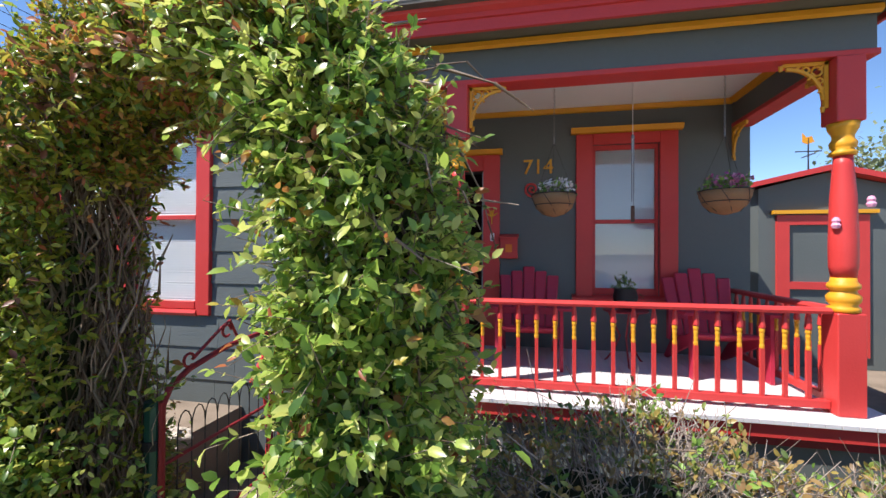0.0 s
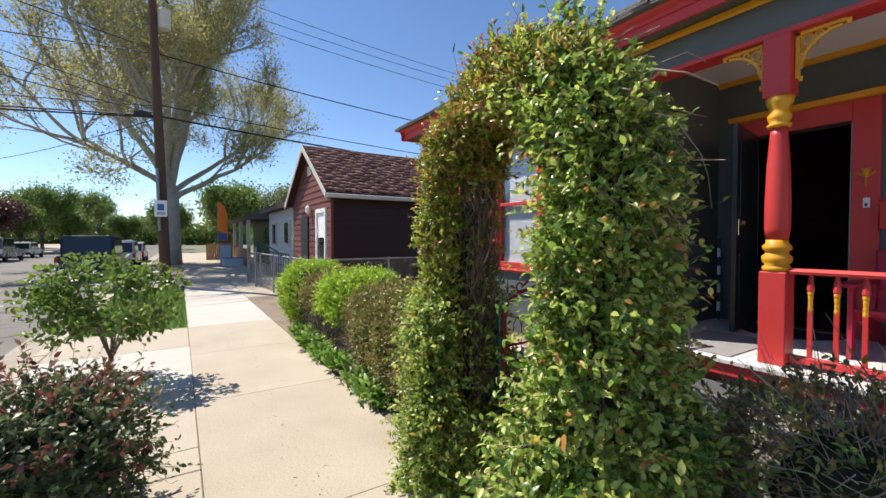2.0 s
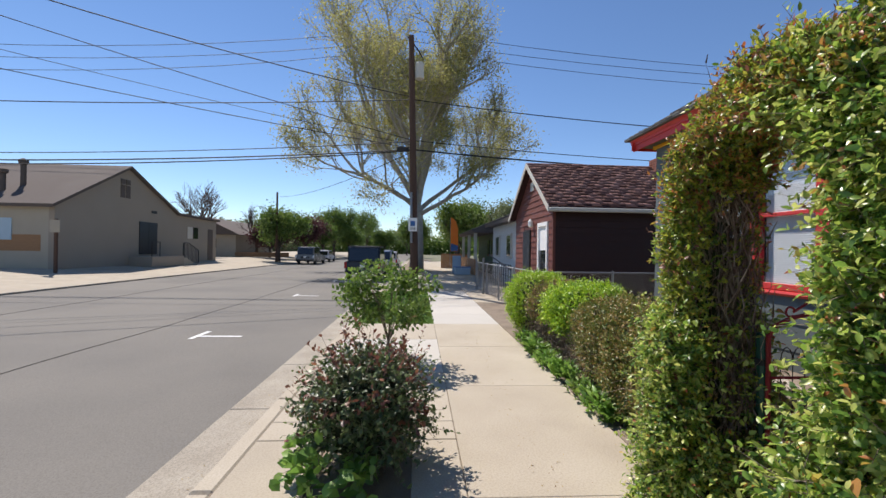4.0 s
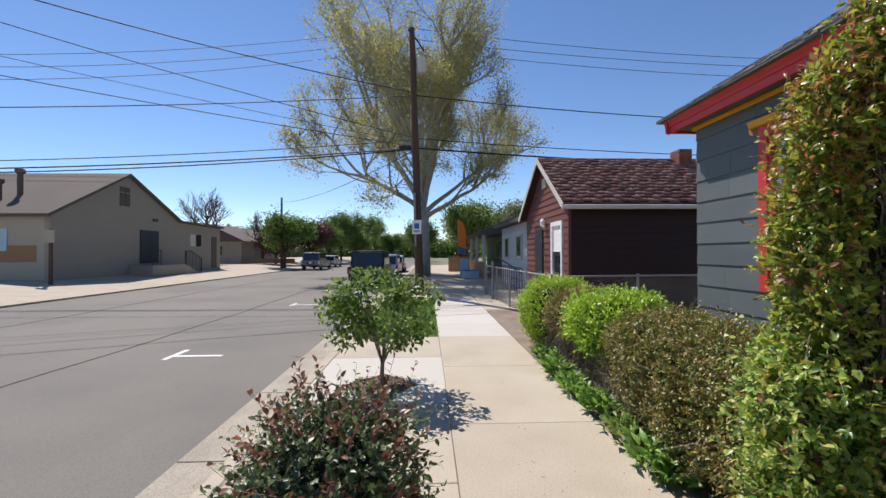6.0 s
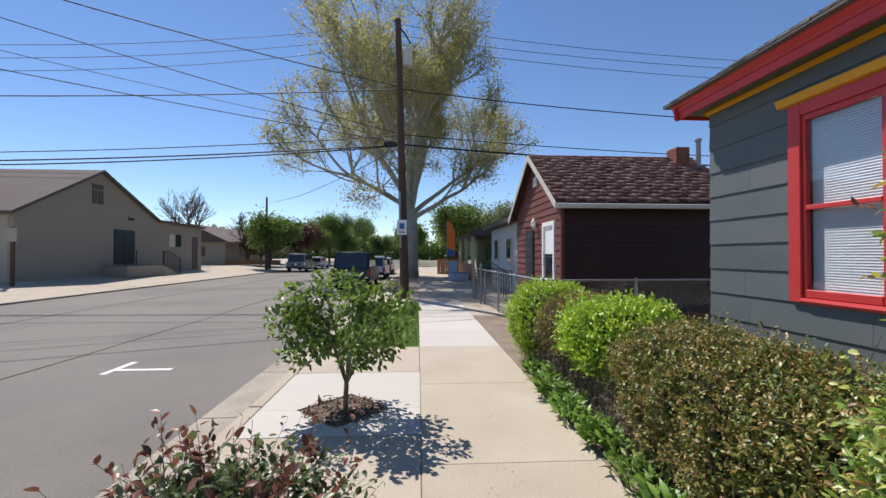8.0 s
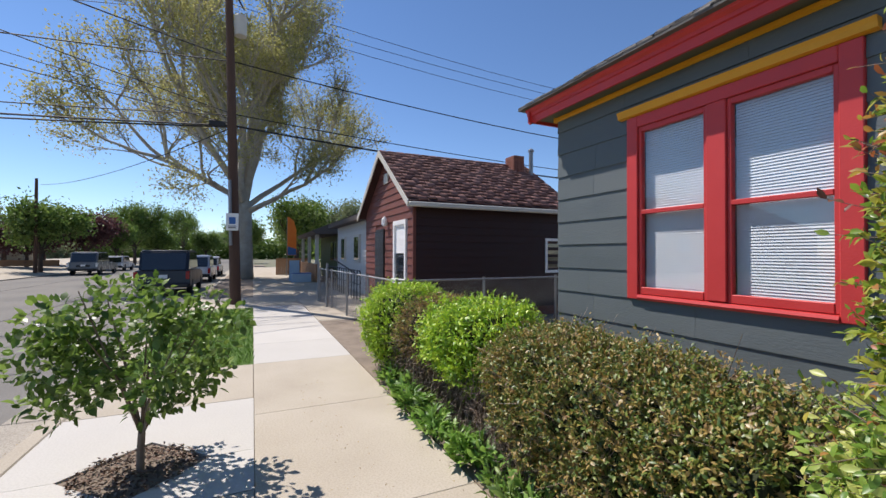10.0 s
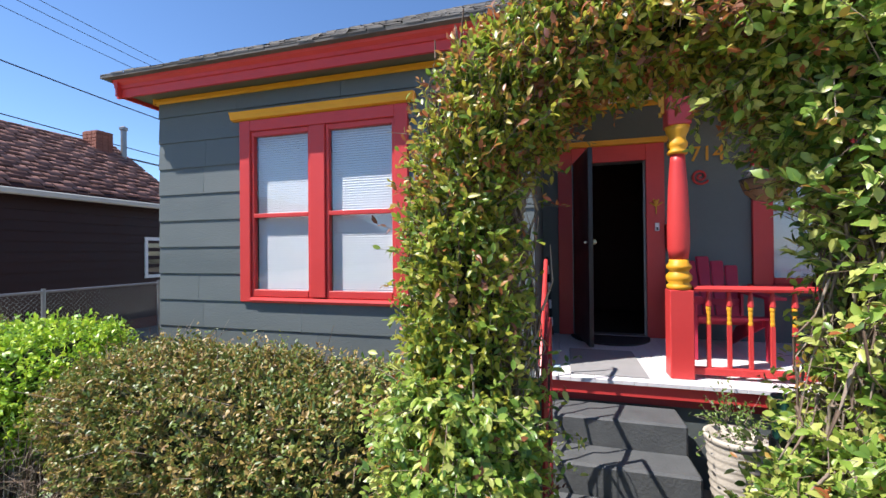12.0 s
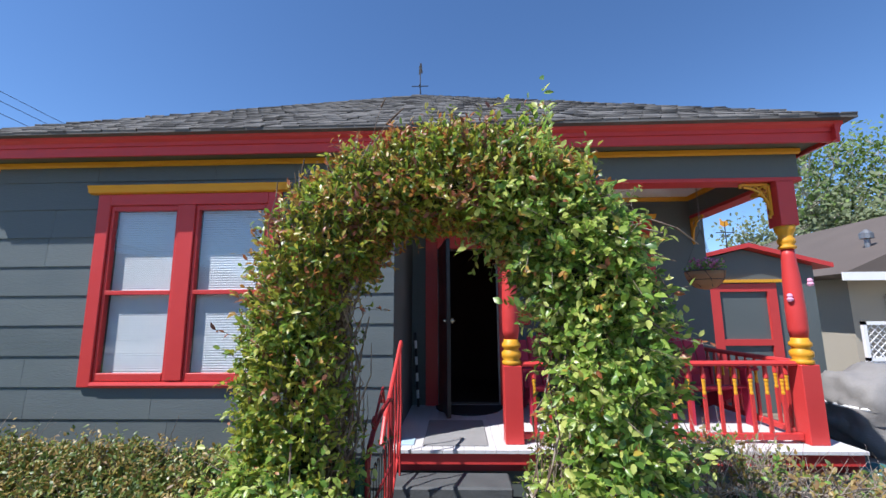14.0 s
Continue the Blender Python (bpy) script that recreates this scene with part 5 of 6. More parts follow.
part("banner_foot", prism([(2.3, 1.62), (2.93, 1.62), (2.93, 2.1), (2.3, 2.3)], -35.985, -35.975, 'x'), M["blue"], fl)
sb = thing("sandwich_board", (-29.5, 2.3, 0), "pale blue sandwich board by the sidewalk", "sign board")
part("panel", prism([(-29.3, 0), (-29.25, 0), (-29.5, 1.3), (-29.55, 1.3)], 1.95, 2.55), M["paleblue"], sb)
part("panel", prism([(-29.75, 0), (-29.8, 0), (-29.55, 1.3), (-29.5, 1.3)], 1.95, 2.55), M["paleblue"], sb)
bc = thing("plastic_bin", (-28.3, 2.6, 0), "low blue plastic bin on the pavement", "bin")
part("body", prism([(-28.6, 0), (-28.0, 0), (-27.95, 0.5), (-28.65, 0.5)], 2.0, 3.1), M["paleblue"], bc)
part("lid", box(-28.68, -27.92, 1.97, 3.13, 0.5, 0.55, 0.01), M["blue"], bc)

# ---- utility pole, wires ----
pole = thing("utility_pole", (-17.3, -0.69, 0), "dark weathered wooden utility pole leaning slightly", "utility pole")
part("mast", tube([(-17.3, -0.69, -0.3), (-17.3, -0.84, 5.5), (-17.3, -1.0, 11.1)], 0.185, 0.12, 12), M["pole"], pole)
part("street_lamp_arm", tube([(-17.3, -1.15, 11.05), (-17.3, -0.7, 10.5), (-17.3, -0.5, 10.15)], 0.035, 0.03, 6), M["iron"], pole)
part("transformer_can", lathe([(0.0, 9.2), (0.19, 9.22), (0.2, 9.3), (0.2, 9.85), (0.17, 9.92), (0.05, 9.98)], -17.3, -0.62, 14), M["trim_cream"], pole)
part("splice_box", box(-17.4, -17.2, -1.55, -1.05, 6.0, 6.2, 0.02), M["iron"], pole)
part("conduit", tube([(-17.1, -0.85, 2.0), (-17.1, -0.9, 4.2)], 0.05, 0.05, 8), M["metal"], pole)
sg = part("sign_plate", box(-17.08, -17.05, -1.0, -0.62, 2.5, 3.08, 0.008), M["white"], pole, "white accessible-parking sign plate")
part("sign_symbol", box(-17.052, -17.044, -0.91, -0.71, 2.72, 2.95, 0.01), M["blue"], sg, "blue accessible parking symbol")
part("sign_bars", box(-17.052, -17.046, -0.93, -0.69, 2.58, 2.61, 0, box(-17.052, -17.046, -0.93, -0.69, 2.64, 2.66)), M["iron"], sg)


def wire(p, q, sag, r, label="black overhead wire across the street"):
    p, q = Vector(p), Vector(q)
    pts = [p.lerp(q, f) - Vector((0, 0, sag * 4 * f * (1 - f))) for f in np.linspace(0, 1, 15)]
    solo("overhead_wire", tube(pts, r * 1.35, r * 1.35, 5), M["rubber"], label, "wire", "overhead wires")


PT = (-17.3, -0.85)
wire((*PT, 6.1), (-17.3, -22, 5.1), 0.2, 0.022)
wire((*PT, 6.05), (-17.3, -22, 4.95), 0.25, 0.02)
wire((*PT, 6.45), (-17.3, -22, 5.4), 0.2, 0.014)
wire((*PT, 6.1), (-17.6, 24, 5.5), 0.3, 0.026)
wire((*PT, 6.5), (-17.6, 24, 5.9), 0.3, 0.013)
wire((*PT, 8.3), (-17.3, -24, 7.6), 0.2, 0.016)
wire((*PT, 8.3), (-17.6, 24, 7.4), 0.4, 0.016)
wire((*PT, 8.4), (-10.5, -23.2, 12.0), 0.5, 0.016)
wire((*PT, 6.5), (-10.5, -26.2, 12.3), 0.35, 0.012)
wire((*PT, 6.3), (-10.5, -26.2, 10.2), 0.25, 0.008)
wire((*PT, 6.15), (-10.5, -26.2, 9.15), 0.25, 0.012)
for mid, drop_w, drop_e, r in ((20.2, 2.7, 2.2, 0.016), (19.3, 2.8, 2.0, 0.016), (18.6, 3.1, 2.2, 0.016)):
    wire((-34, -2, mid), (-34, -72, mid), drop_w, r, "thin high power line far above the street")
    wire((-34, -2, mid), (-34, 72, mid), drop_e, r, "thin high power line far above the street")
wire((-17.3, -0.9, 6.0), (-47.5, -16.5, 7.5), 0.5, 0.012)


# ---- trees ----
def grow(ob, base, height, spread, trunk_r, levels, leaf_mat, leaf_n, leaf_size, seed, bark="bark", forks=4, trunk_h=0.25, lean=0.0, droop=0.0, limb_up=0.9, limb_len=0.46, tiers=False, squash=1.0, clump=2.2, twig_r=0.0):
    """A tapered trunk with forking limbs; leaves in loose sprays about the outer twigs."""
    rg = random.Random(seed)
    segs, tips = [], []
    def limb(p, d, length, r, lv):
        n = 4
        for i in range(n):
            d2 = (d + Vector((rg.gauss(0, 0.12), rg.gauss(0, 0.12), rg.gauss(0.04, 0.08) - droop * (levels - lv) * 0.1))).normalized()
            q = p + d2 * length / n
            segs.append((p.copy(), q.copy(), max(twig_r, r * (1 - 0.12 * i)), max(twig_r, r * (1 - 0.12 * (i + 1)))))
            p, d = q, d2
            if lv > 0 and i >= 1 and rg.random() < 0.75:
                a = Vector((rg.gauss(0, 1), rg.gauss(0, 1), rg.gauss(0.15, 0.5))).normalized()
                limb(p.copy(), (d * 0.75 + a * 0.65).normalized(), length * rg.uniform(0.45, 0.66), r * 0.5, lv - 1)
            if lv <= 1:
                tips.append(p.copy())
        if lv > 0:
            for k in range(2):
                a = Vector((rg.gauss(0, 1), rg.gauss(0, 1), rg.gauss(0.2, 0.4))).normalized()
                limb(p.copy(), (d * 0.8 + a * 0.55).normalized(), length * rg.uniform(0.5, 0.68), r * 0.55, lv - 1)
    b = Vector(base)
    top = b + Vector((lean, 0, height * trunk_h))
    tb = tube([b - Vector((0, 0, 0.2)), b + Vector((0, 0, 0.15 * height * trunk_h)), b.lerp(top, 0.5), top], trunk_r * 1.25, trunk_r * 0.85, 12)
    part("trunk", tb, M[bark], ob, smooth=True)
    for k in range(forks):
        a = 2 * math.pi * (k + rg.uniform(-0.25, 0.25)) / forks
        o = spread * rg.uniform(0.6, 1.1)
        low = tiers and k % 2 == 0
        start = b.lerp(top, rg.uniform(0.75, 1.0)) if low else top.copy()
        limb(start, Vector((math.cos(a) * o * (1.7 if low else 0.6), math.sin(a) * o * (1.7 if low else 0.6), limb_up * (0.62 if low else 1.1))).normalized(), height * (1 - trunk_h) * limb_len * rg.uniform(0.85, 1.15), trunk_r * (0.42 if low else 0.55), levels)
    limb(top.copy(), Vector((0, 0, 1)), height * (1 - trunk_h) * limb_len * 1.1, trunk_r * 0.6, levels)
    if squash != 1.0:
        lean_in = lambda p: Vector((b.x + (p.x - b.x) * (0.62 if p.x > b.x else 1.0), b.y + (p.y - b.y) * (squash if p.y > b.y else 1.0), p.z))
        segs = [(lean_in(p), lean_in(q), r0, r1) for p, q, r0, r1 in segs]
        tips = [lean_in(p) for p in tips]
    V, F = [], []
    for p, q, r0, r1 in segs:
        d = (q - p).normalized()
        u = d.orthogonal().normalized()
        v = d.cross(u)
        o = len(V)
        k = 5 if r0 > 0.05 else 3
        for c, r in ((p, r0), (q, r1)):
            V += [c + r * (math.cos(2 * math.pi * i / k) * u + math.sin(2 * math.pi * i / k) * v) for i in range(k)]
        F += [(o + i, o + (i + 1) % k, o + k + (i + 1) % k, o + k + i) for i in range(k)]
    tagged(part("limb", raw_mesh("limb", [tuple(x) for x in V], F), M[bark], ob), kind="stuff")
    if leaf_n and tips:
        T = np.array([tuple(x) for x in tips])
        idx = RNG.integers(0, len(T), leaf_n)
        P = T[idx] + RNG.normal(0, leaf_size * clump, (leaf_n, 3))
        ax = RNG.normal(size=(leaf_n, 3)) + np.array([0, 0, -0.2])
        tagged(part("crown", leaf_mesh("crown", P, ax, leaf_size, 0.6), M[leaf_mat], ob, "loose crown of leaves"), kind="stuff")
    return ob


grow(thing("street_tree", (-33, -0.7, 0), "tall sycamore just coming into yellow-green leaf", "tree"), (-33, -0.7, 0), 24.2, 0.95, 0.52, 4, "l_spring", 105000, 0.14, 5, forks=12, trunk_h=0.22, limb_up=1.05, limb_len=0.37, tiers=True, squash=0.75, clump=3.0, twig_r=0.020)
ft = [(-64, -22, 8, "l_far", 41), (-70, -12.5 - 4.2, 7.5, "l_far", 42), (-86, -18, 9, "l_far", 43), (-92, -2.0, 9, "l_far", 44), (-56, -20.5, 6, "l_plum", 45), (-107, -14, 14, "l_far", 46), (-33, 7.5 + 6, 9, "l_pale", 47), (-49, -17.0, 7.6, "l_far", 1), (-60, -17, 7.8, "l_plum", 2), (-76, -16, 11.5, "l_far", 3), (-80, -14, 7.5, "l_far", 4), (-95, -20, 9, "l_pale", 5), (-100, -9, 8, "l_far", 6), (-120, -4, 10, "l_pale", 7), (-42, 3.6, 8.5, "l_far", 8), (-55, 4.5, 9.5, "l_pale", 9), (-65, -1.2, 8, "l_far", 10), (-48, 10, 9, "l_pale", 11), (-130, -30, 9, "l_far", 12), (-75, -32, 8, "l_pale", 13)]
for x, y, h, m, s in ft:
    grow(thing("tree", (x, y, 0), "leafy spring street tree far along the street", "tree", "far street trees"), (x, y, 0.1), h, 1.1, 0.16, 2, m, 9500, 0.28, s, "bark_dark", 7, 0.20, limb_len=0.36, clump=1.7)
for x, y, h, s in ((-44.5, -24, 8, 21), (-52, -27, 9, 22), (-58, -23, 7, 23)):
    grow(thing("bare_tree", (x, y, 0.3), "bare dark tree behind the hall", "tree", "bare trees"), (x, y, 0.2), h, 0.9, 0.2, 3, "l_plum", 0, 0.2, s, "bark_dark", 4, 0.3)
grow(thing("tree", (15.4, 18.5, 0), "tall green tree behind the side yard", "tree"), (15.4, 18.5, 0), 7.6, 0.6, 0.2, 3, "l_pale", 7000, 0.22, 31, "bark", 4, 0.25)
grow(thing("tree", (18.8, 19, 0), "tall green tree behind the side yard", "tree"), (18.8, 19, 0), 10.5, 0.7, 0.2, 3, "l_far", 6000, 0.22, 32, "bark", 4, 0.25)
def canopy(name, x0, x1, y0, y1, z0, z1, n, m, s):
    P = np.stack([RNG.uniform(x0, x1, n), RNG.uniform(y0, y1, n), RNG.uniform(z0, z1, n)], 1)
    top = z1 * (0.72 + 0.5 * np.array([noise.noise(Vector((p[0] * 0.12, p[1] * 0.12, s))) for p in P]))
    P[:, 2] = z0 + (P[:, 2] - z0) / (z1 - z0) * (top - z0)
    ob = thing(name, ((x0 + x1) / 2, (y0 + y1) / 2, 0), "distant belt of green trees closing the street", "trees", kind="stuff")
    part("foliage", leaf_mesh("foliage", P, RNG.normal(size=P.shape), 0.9, 0.7), M[m], ob)
canopy("far_woods", -165, -150, -60, 45, 0, 9.5, 26000, "l_far", 1.0)
canopy("far_woods", -150, -60, -55, -44, 0, 7.5, 20000, "l_pale", 5.0)
canopy("far_woods", -110, -55, 14, 26, 0, 7.5, 14000, "l_far", 9.0)

# ---- hall across the street ----
HY, HX0, HX1, HA = -20.5, -41.1, -22.95, -28.65
hall = thing("hall", (-31, -27, 0.3), "taupe stucco hall with a broad gable across the street", "hall")
part("front_wall", prism([(HX0, 0.2), (HX1, 0.2), (HX1, 3.92), (HA, 6.95), (-34.5, 4.22), (HX0, 4.12)], HY - 0.3, HY), M["stucco"], hall)
part("side_wall", box(HX1 - 0.3, HX1, HY - 22, HY - 0.3, 0.2, 3.86), M["stucco_cream"], hall)
part("rear_wall", box(HX0, HX1, HY - 22.3, HY - 22, 0.2, 3.86), M["stucco"], hall)
part("west_wall", box(HX0, HX0 + 0.3, HY - 22, HY - 0.3, 0.2, 4.0), M["stucco"], hall)
part("roof_slope", prism([(HA, 6.95), (HX1 + 0.4, 3.70), (HX1 + 0.4, 3.88), (HA, 7.12)], HY - 22.4, HY + 0.25), M["hallroof"], hall)
part("roof_slope", prism([(HA, 6.95), (-34.5, 4.22), (HX0 - 0.3, 4.12), (HX0 - 0.3, 4.29), (-34.5, 4.40), (HA, 7.12)], HY - 22.4, HY + 0.25), M["hallroof"], hall)
for i in range(2):
    for z0, z1 in ((4.9, 5.75), (5.82, 6.15)):
        part("gable_louver", box(-28.85 + 0.5 * i, -28.45 + 0.5 * i, HY - 0.02, HY + 0.04, z0, z1), M["hallroof"], hall)
part("plaque", box(-31.8, -31.2, HY, HY + 0.04, 4.1, 4.3), M["iron"], hall)
dd = part("double_door", box(-31.85, -29.85, HY - 0.02, HY + 0.05, 1.05, 3.4), M["bluemetal"], hall, "dark navy double door")
part("door_gap", box(-30.86, -30.84, HY + 0.05, HY + 0.06, 1.05, 3.4), M["black"], dd)
part("landing", box(-32.7, -28.8, HY, HY + 1.6, 0.2, 0.93, 0.02), M["stucco"], hall)
for i in range(4):
    part("step", box(-33.2 - 0.4 * i, -32.7 - 0.4 * i, HY, HY + 1.6, 0.1, 0.78 - 0.17 * i, 0.01), M["stucco_cream"], hall)
hr = None
for x in (-28.8, -29.7):
    hr = tube([(x, HY + 1.55, 0.93), (x, HY + 1.55, 1.95)], 0.03, 0.03, 5, hr)
hr = tube([(-28.8, HY + 1.55, 1.95), (-29.8, HY + 1.55, 1.95)], 0.03, 0.03, 5, hr)
part("landing_rail", hr, M["iron"], hall, "black iron handrail")
hr = tube([(-32.7, HY + 1.55, 0.93), (-32.7, HY + 1.55, 1.95)], 0.03, 0.03, 5)
for x in np.linspace(-32.6, -34.8, 12):
    hr = tube([(x, HY + 1.55, 0.75 - 0.36 * (-32.7 - x)), (x, HY + 1.55, 1.95 - 0.36 * max(0, -33.4 - x))], 0.018, 0.018, 4, hr)
hr = tube([(-32.7, HY + 1.55, 1.95), (-33.4, HY + 1.55, 1.95), (-34.9, HY + 1.55, 1.35), (-34.9, HY + 1.55, 0.3)], 0.03, 0.03, 5, hr)
part("handrail", hr, M["iron"], hall, "black iron handrail")
for x in (-37.7, -36.8):
    part("window", box(x, x + 0.75, HY - 0.02, HY + 0.04, 2.35, 3.35), M["trim_cream"] if x > -37.3 else M["darkglass"], hall)
part("side_door", box(-40.4, -39.5, HY - 0.02, HY + 0.04, 0.4, 3.3), M["hallroof"], hall)
part("side_window", box(HX1, HX1 + 0.05, HY - 3.8, HY - 2.2, 1.9, 3.1), M["paleblue"], hall)
part("patched_stucco", box(HX1, HX1 + 0.006, HY - 3.2, HY - 0.7, 1.3, 2.2), M["wood"], hall, "tan patch of repaired stucco")
for x, y, h in ((-25.0, HY - 3.5, 1.5), (-24.2, HY - 3.9, 0.8)):
    part("roof_vent", lathe([(0.14, 4.2), (0.14, 4.9 + h), (0.24, 4.95 + h), (0.24, 5.15 + h), (0.05, 5.25 + h)], x, y, 10), M["hallroof"], hall)
sp = thing("parking_sign", (-21.5, -19.2, 0.2), "small sign on a wooden post by the hall", "sign")
part("post", box(-21.56, -21.44, -19.26, -19.14, 0.1, 3.0), M["pole"], sp)
part("plate", box(-21.43, -21.40, -19.45, -18.95, 2.3, 2.95), M["stucco_cream"], sp)
fh = thing("cream_house", (-62, -27, 0.3), "low cream house with a brown roof beyond the hall", "house")
part("wall", box(-70, -56, -33, -25, 0, 3.4), M["stucco_cream"], fh)
part("roof", prism([(-33.8, 3.3), (-24.2, 3.3), (-29, 5.6)], -70.8, -55.2, 'x'), M["hallroof"], fh)
for y in (-28.5, -31):
    part("window", box(-56, -55.95, y, y + 1.0, 1.5, 2.7), M["darkglass"], fh)
part("porch_rail", box(-56, -55.8, -25, -18, 0.4, 1.0), M["wood"], fh)
p2 = solo("utility_pole", tube([(-47.5, -16.8, 0), (-47.5, -16.8, 8.0)], 0.15, 0.11, 8), M["pole"], "dark wooden utility pole on the far side", "utility pole")


# ---- parked vehicles ----
def vehicle(name, x, y, L, W, H, hood, body_mat, label, tail=True, pickup=False):
    """A car parked along the street: body, cabin, glass, wheels, lights. Its near end is at x."""
    v = thing(name, (x - L / 2, y, -0.13), label, "car")
    g, sill, belt, top = -0.13, 0.15, 0.55 * H, H - 0.13
    # profile in x,z, near end first
    body = [(x, 0.28), (x + 0.05, 0.45), (x, belt - 0.13), (x - 0.03, belt - 0.13 + 0.02), (x - L + hood, belt - 0.13), (x - L + 0.1, belt - 0.3), (x - L, 0.5), (x - L, 0.25)]
    bb = prism(body, y - W / 2, y + W / 2)
    bmesh.ops.bevel(bb, geom=bb.edges[:], offset=0.05, segments=2, affect='EDGES', clamp_overlap=True)
    part("body", bb, M[body_mat], v, smooth=False)
    c0 = x - (L * 0.42 if pickup else 0.08)
    cabin = [(c0, belt - 0.15), (c0 - 0.22, top - 0.06), (c0 - 0.4, top), (x - L + hood + 0.75, top), (x - L + hood + 0.1, belt - 0.15)]
    cb = prism(cabin, y - W / 2 + 0.1, y + W / 2 - 0.1)
    bmesh.ops.bevel(cb, geom=cb.edges[:], offset=0.06, segments=2, affect='EDGES', clamp_overlap=True)
    part("cabin", cb, M[body_mat], v)
    gl = prism([(c0 + 0.012, belt - 0.08), (c0 - 0.17, top - 0.14), (c0 - 0.20, top - 0.14), (c0 - 0.03, belt - 0.08)], y - W / 2 + 0.2, y + W / 2 - 0.2)
    part("rear_glass" if tail else "windscreen", gl, M["darkglass"], v)
    for s in (-1, 1):
        ys = y + s * (W / 2 - 0.095)
        part("side_glass", prism([(c0 - 0.2, belt - 0.05), (c0 - 0.4, top - 0.1), (x - L + hood + 0.8, top - 0.1), (x - L + hood + 0.3, belt - 0.05)], ys, ys + s * 0.012), M["darkglass"], v)
        part("tail_lamp" if tail else "headlamp", box(x - 0.06, x + 0.06, y + s * (W / 2 - 0.06) - 0.11, y + s * (W / 2 - 0.06) + 0.03, belt - 0.5, belt - 0.16, 0.01), M["redlight"] if tail else M["white"], v)
        for wx in (x - 0.8, x - L + 0.85):
            wb = lathe([(0.20, -0.11), (0.34, -0.10), (0.36, -0.05), (0.36, 0.05), (0.34, 0.10), (0.20, 0.11)], 0, 0, 18)
            bmesh.ops.rotate(wb, verts=wb.verts, cent=(0, 0, 0), matrix=Matrix.Rotation(radians(90), 3, 'X'))
            bmesh.ops.translate(wb, verts=wb.verts, vec=(wx, y + s * (W / 2 - 0.10), g + 0.36))
            wh_ = part("wheel", wb, M["tyre"], v)
            rm = lathe([(0.02, -0.03), (0.19, -0.115), (0.205, -0.115), (0.205, 0.115), (0.19, 0.115), (0.02, 0.03)], 0, 0, 14)
            bmesh.ops.rotate(rm, verts=rm.verts, cent=(0, 0, 0), matrix=Matrix.Rotation(radians(90), 3, 'X'))
            bmesh.ops.translate(rm, verts=rm.verts, vec=(wx, y + s * (W / 2 - 0.095), g + 0.36))
            part("rim", rm, M["metal"], wh_)
    part("bumper", box(x - 0.1, x + 0.1, y - W / 2 + 0.05, y + W / 2 - 0.05, 0.24, 0.44, 0.04), M["black"], v)
    part("plate", box(x + 0.05, x + 0.065, y - 0.16, y + 0.16, belt - 0.45, belt - 0.3), M["white"], v)
    if not tail:
        part("grille", box(x, x + 0.04, y - 0.45, y + 0.45, 0.5, 0.75), M["black"], v)
    return v


vehicle("parked_suv", -22.6, -3.65, 4.9, 2.0, 2.0, 1.2, "bluemetal", "dark navy sport utility vehicle parked at the kerb")
vehicle("parked_car", -31.5, -3.5, 4.6, 1.85, 1.75, 1.2, "whitecar", "white parked car beyond the navy one")
vehicle("parked_car", -39.0, -3.5, 4.6, 1.85, 1.6, 1.2, "whitecar", "white parked car further along the kerb")
vehicle("pickup_truck", -45.0, -12.9, 5.6, 2.0, 1.95, 2.0, "greycar", "grey pickup truck facing along the far kerb", False)
vehicle("parked_car", -54.0, -13.2, 4.6, 1.85, 1.55, 1.3, "whitecar", "white sedan parked behind the pickup", False)
vehicle("parked_car", -66.0, -8.5, 4.6, 1.85, 1.6, 1.3, "whitecar", "pale car far along the street", False)

# ---- side yard: shed, neighbour, tarp ----
shed = thing("garden_shed", (4.8, 9, 0), "slate-grey garden shed with red trim", "shed")
SY = 8.1
part("wall", prism([(3.85, 0), (6.2, 0), (6.2, 2.85), (4.85, 3.2), (3.85, 2.95)], SY, SY + 2.5), M["siding_plain"], shed)
part("roof_slope", prism([(4.85, 3.22), (3.68, 2.96), (3.68, 3.04), (4.85, 3.31)], SY - 0.2, SY + 2.6), M["red"], shed)
part("roof_slope", prism([(4.85, 3.22), (6.45, 2.80), (6.45, 2.89), (4.85, 3.31)], SY - 0.2, SY + 2.6), M["red"], shed)
sd = part("shed_door", box(4.10, 4.28, SY - 0.05, SY, 0.2, 2.50, 0, box(5.22, 5.40, SY - 0.05, SY, 0.2, 2.50, 0, box(4.28, 5.22, SY - 0.05, SY, 2.34, 2.50, 0, box(4.28, 5.22, SY - 0.05, SY, 1.28, 1.40)))), M["red"], shed, "red door frame round a grey panel")
part("head_board", box(4.03, 5.50, SY - 0.10, SY, 2.52, 2.58), M["yellow"], sd)
vane = thing("weathervane", (4.75, SY + 0.3, 3.28), "small ochre weathervane on the shed roof", "weathervane")
part("rod", tube([(4.75, SY + 0.3, 3.25), (4.75, SY + 0.3, 3.85)], 0.012, 0.01, 6), M["iron"], vane)
part("bars", tube([(4.55, SY + 0.3, 3.62), (4.95, SY + 0.3, 3.62)], 0.01, 0.01, 5, tube([(4.75, SY + 0.12, 3.55), (4.75, SY + 0.48, 3.55)], 0.01, 0.01, 5)), M["iron"], vane)
part("cockerel", prism([(4.66, 3.78), (4.74, 3.74), (4.84, 3.78), (4.80, 3.88), (4.72, 3.86), (4.66, 3.94)], SY + 0.295, SY + 0.305), M["yellow"], vane)
vane2 = thing("weathervane", (AX, AY, AZ), "dark weathervane on the house roof peak", "weathervane")
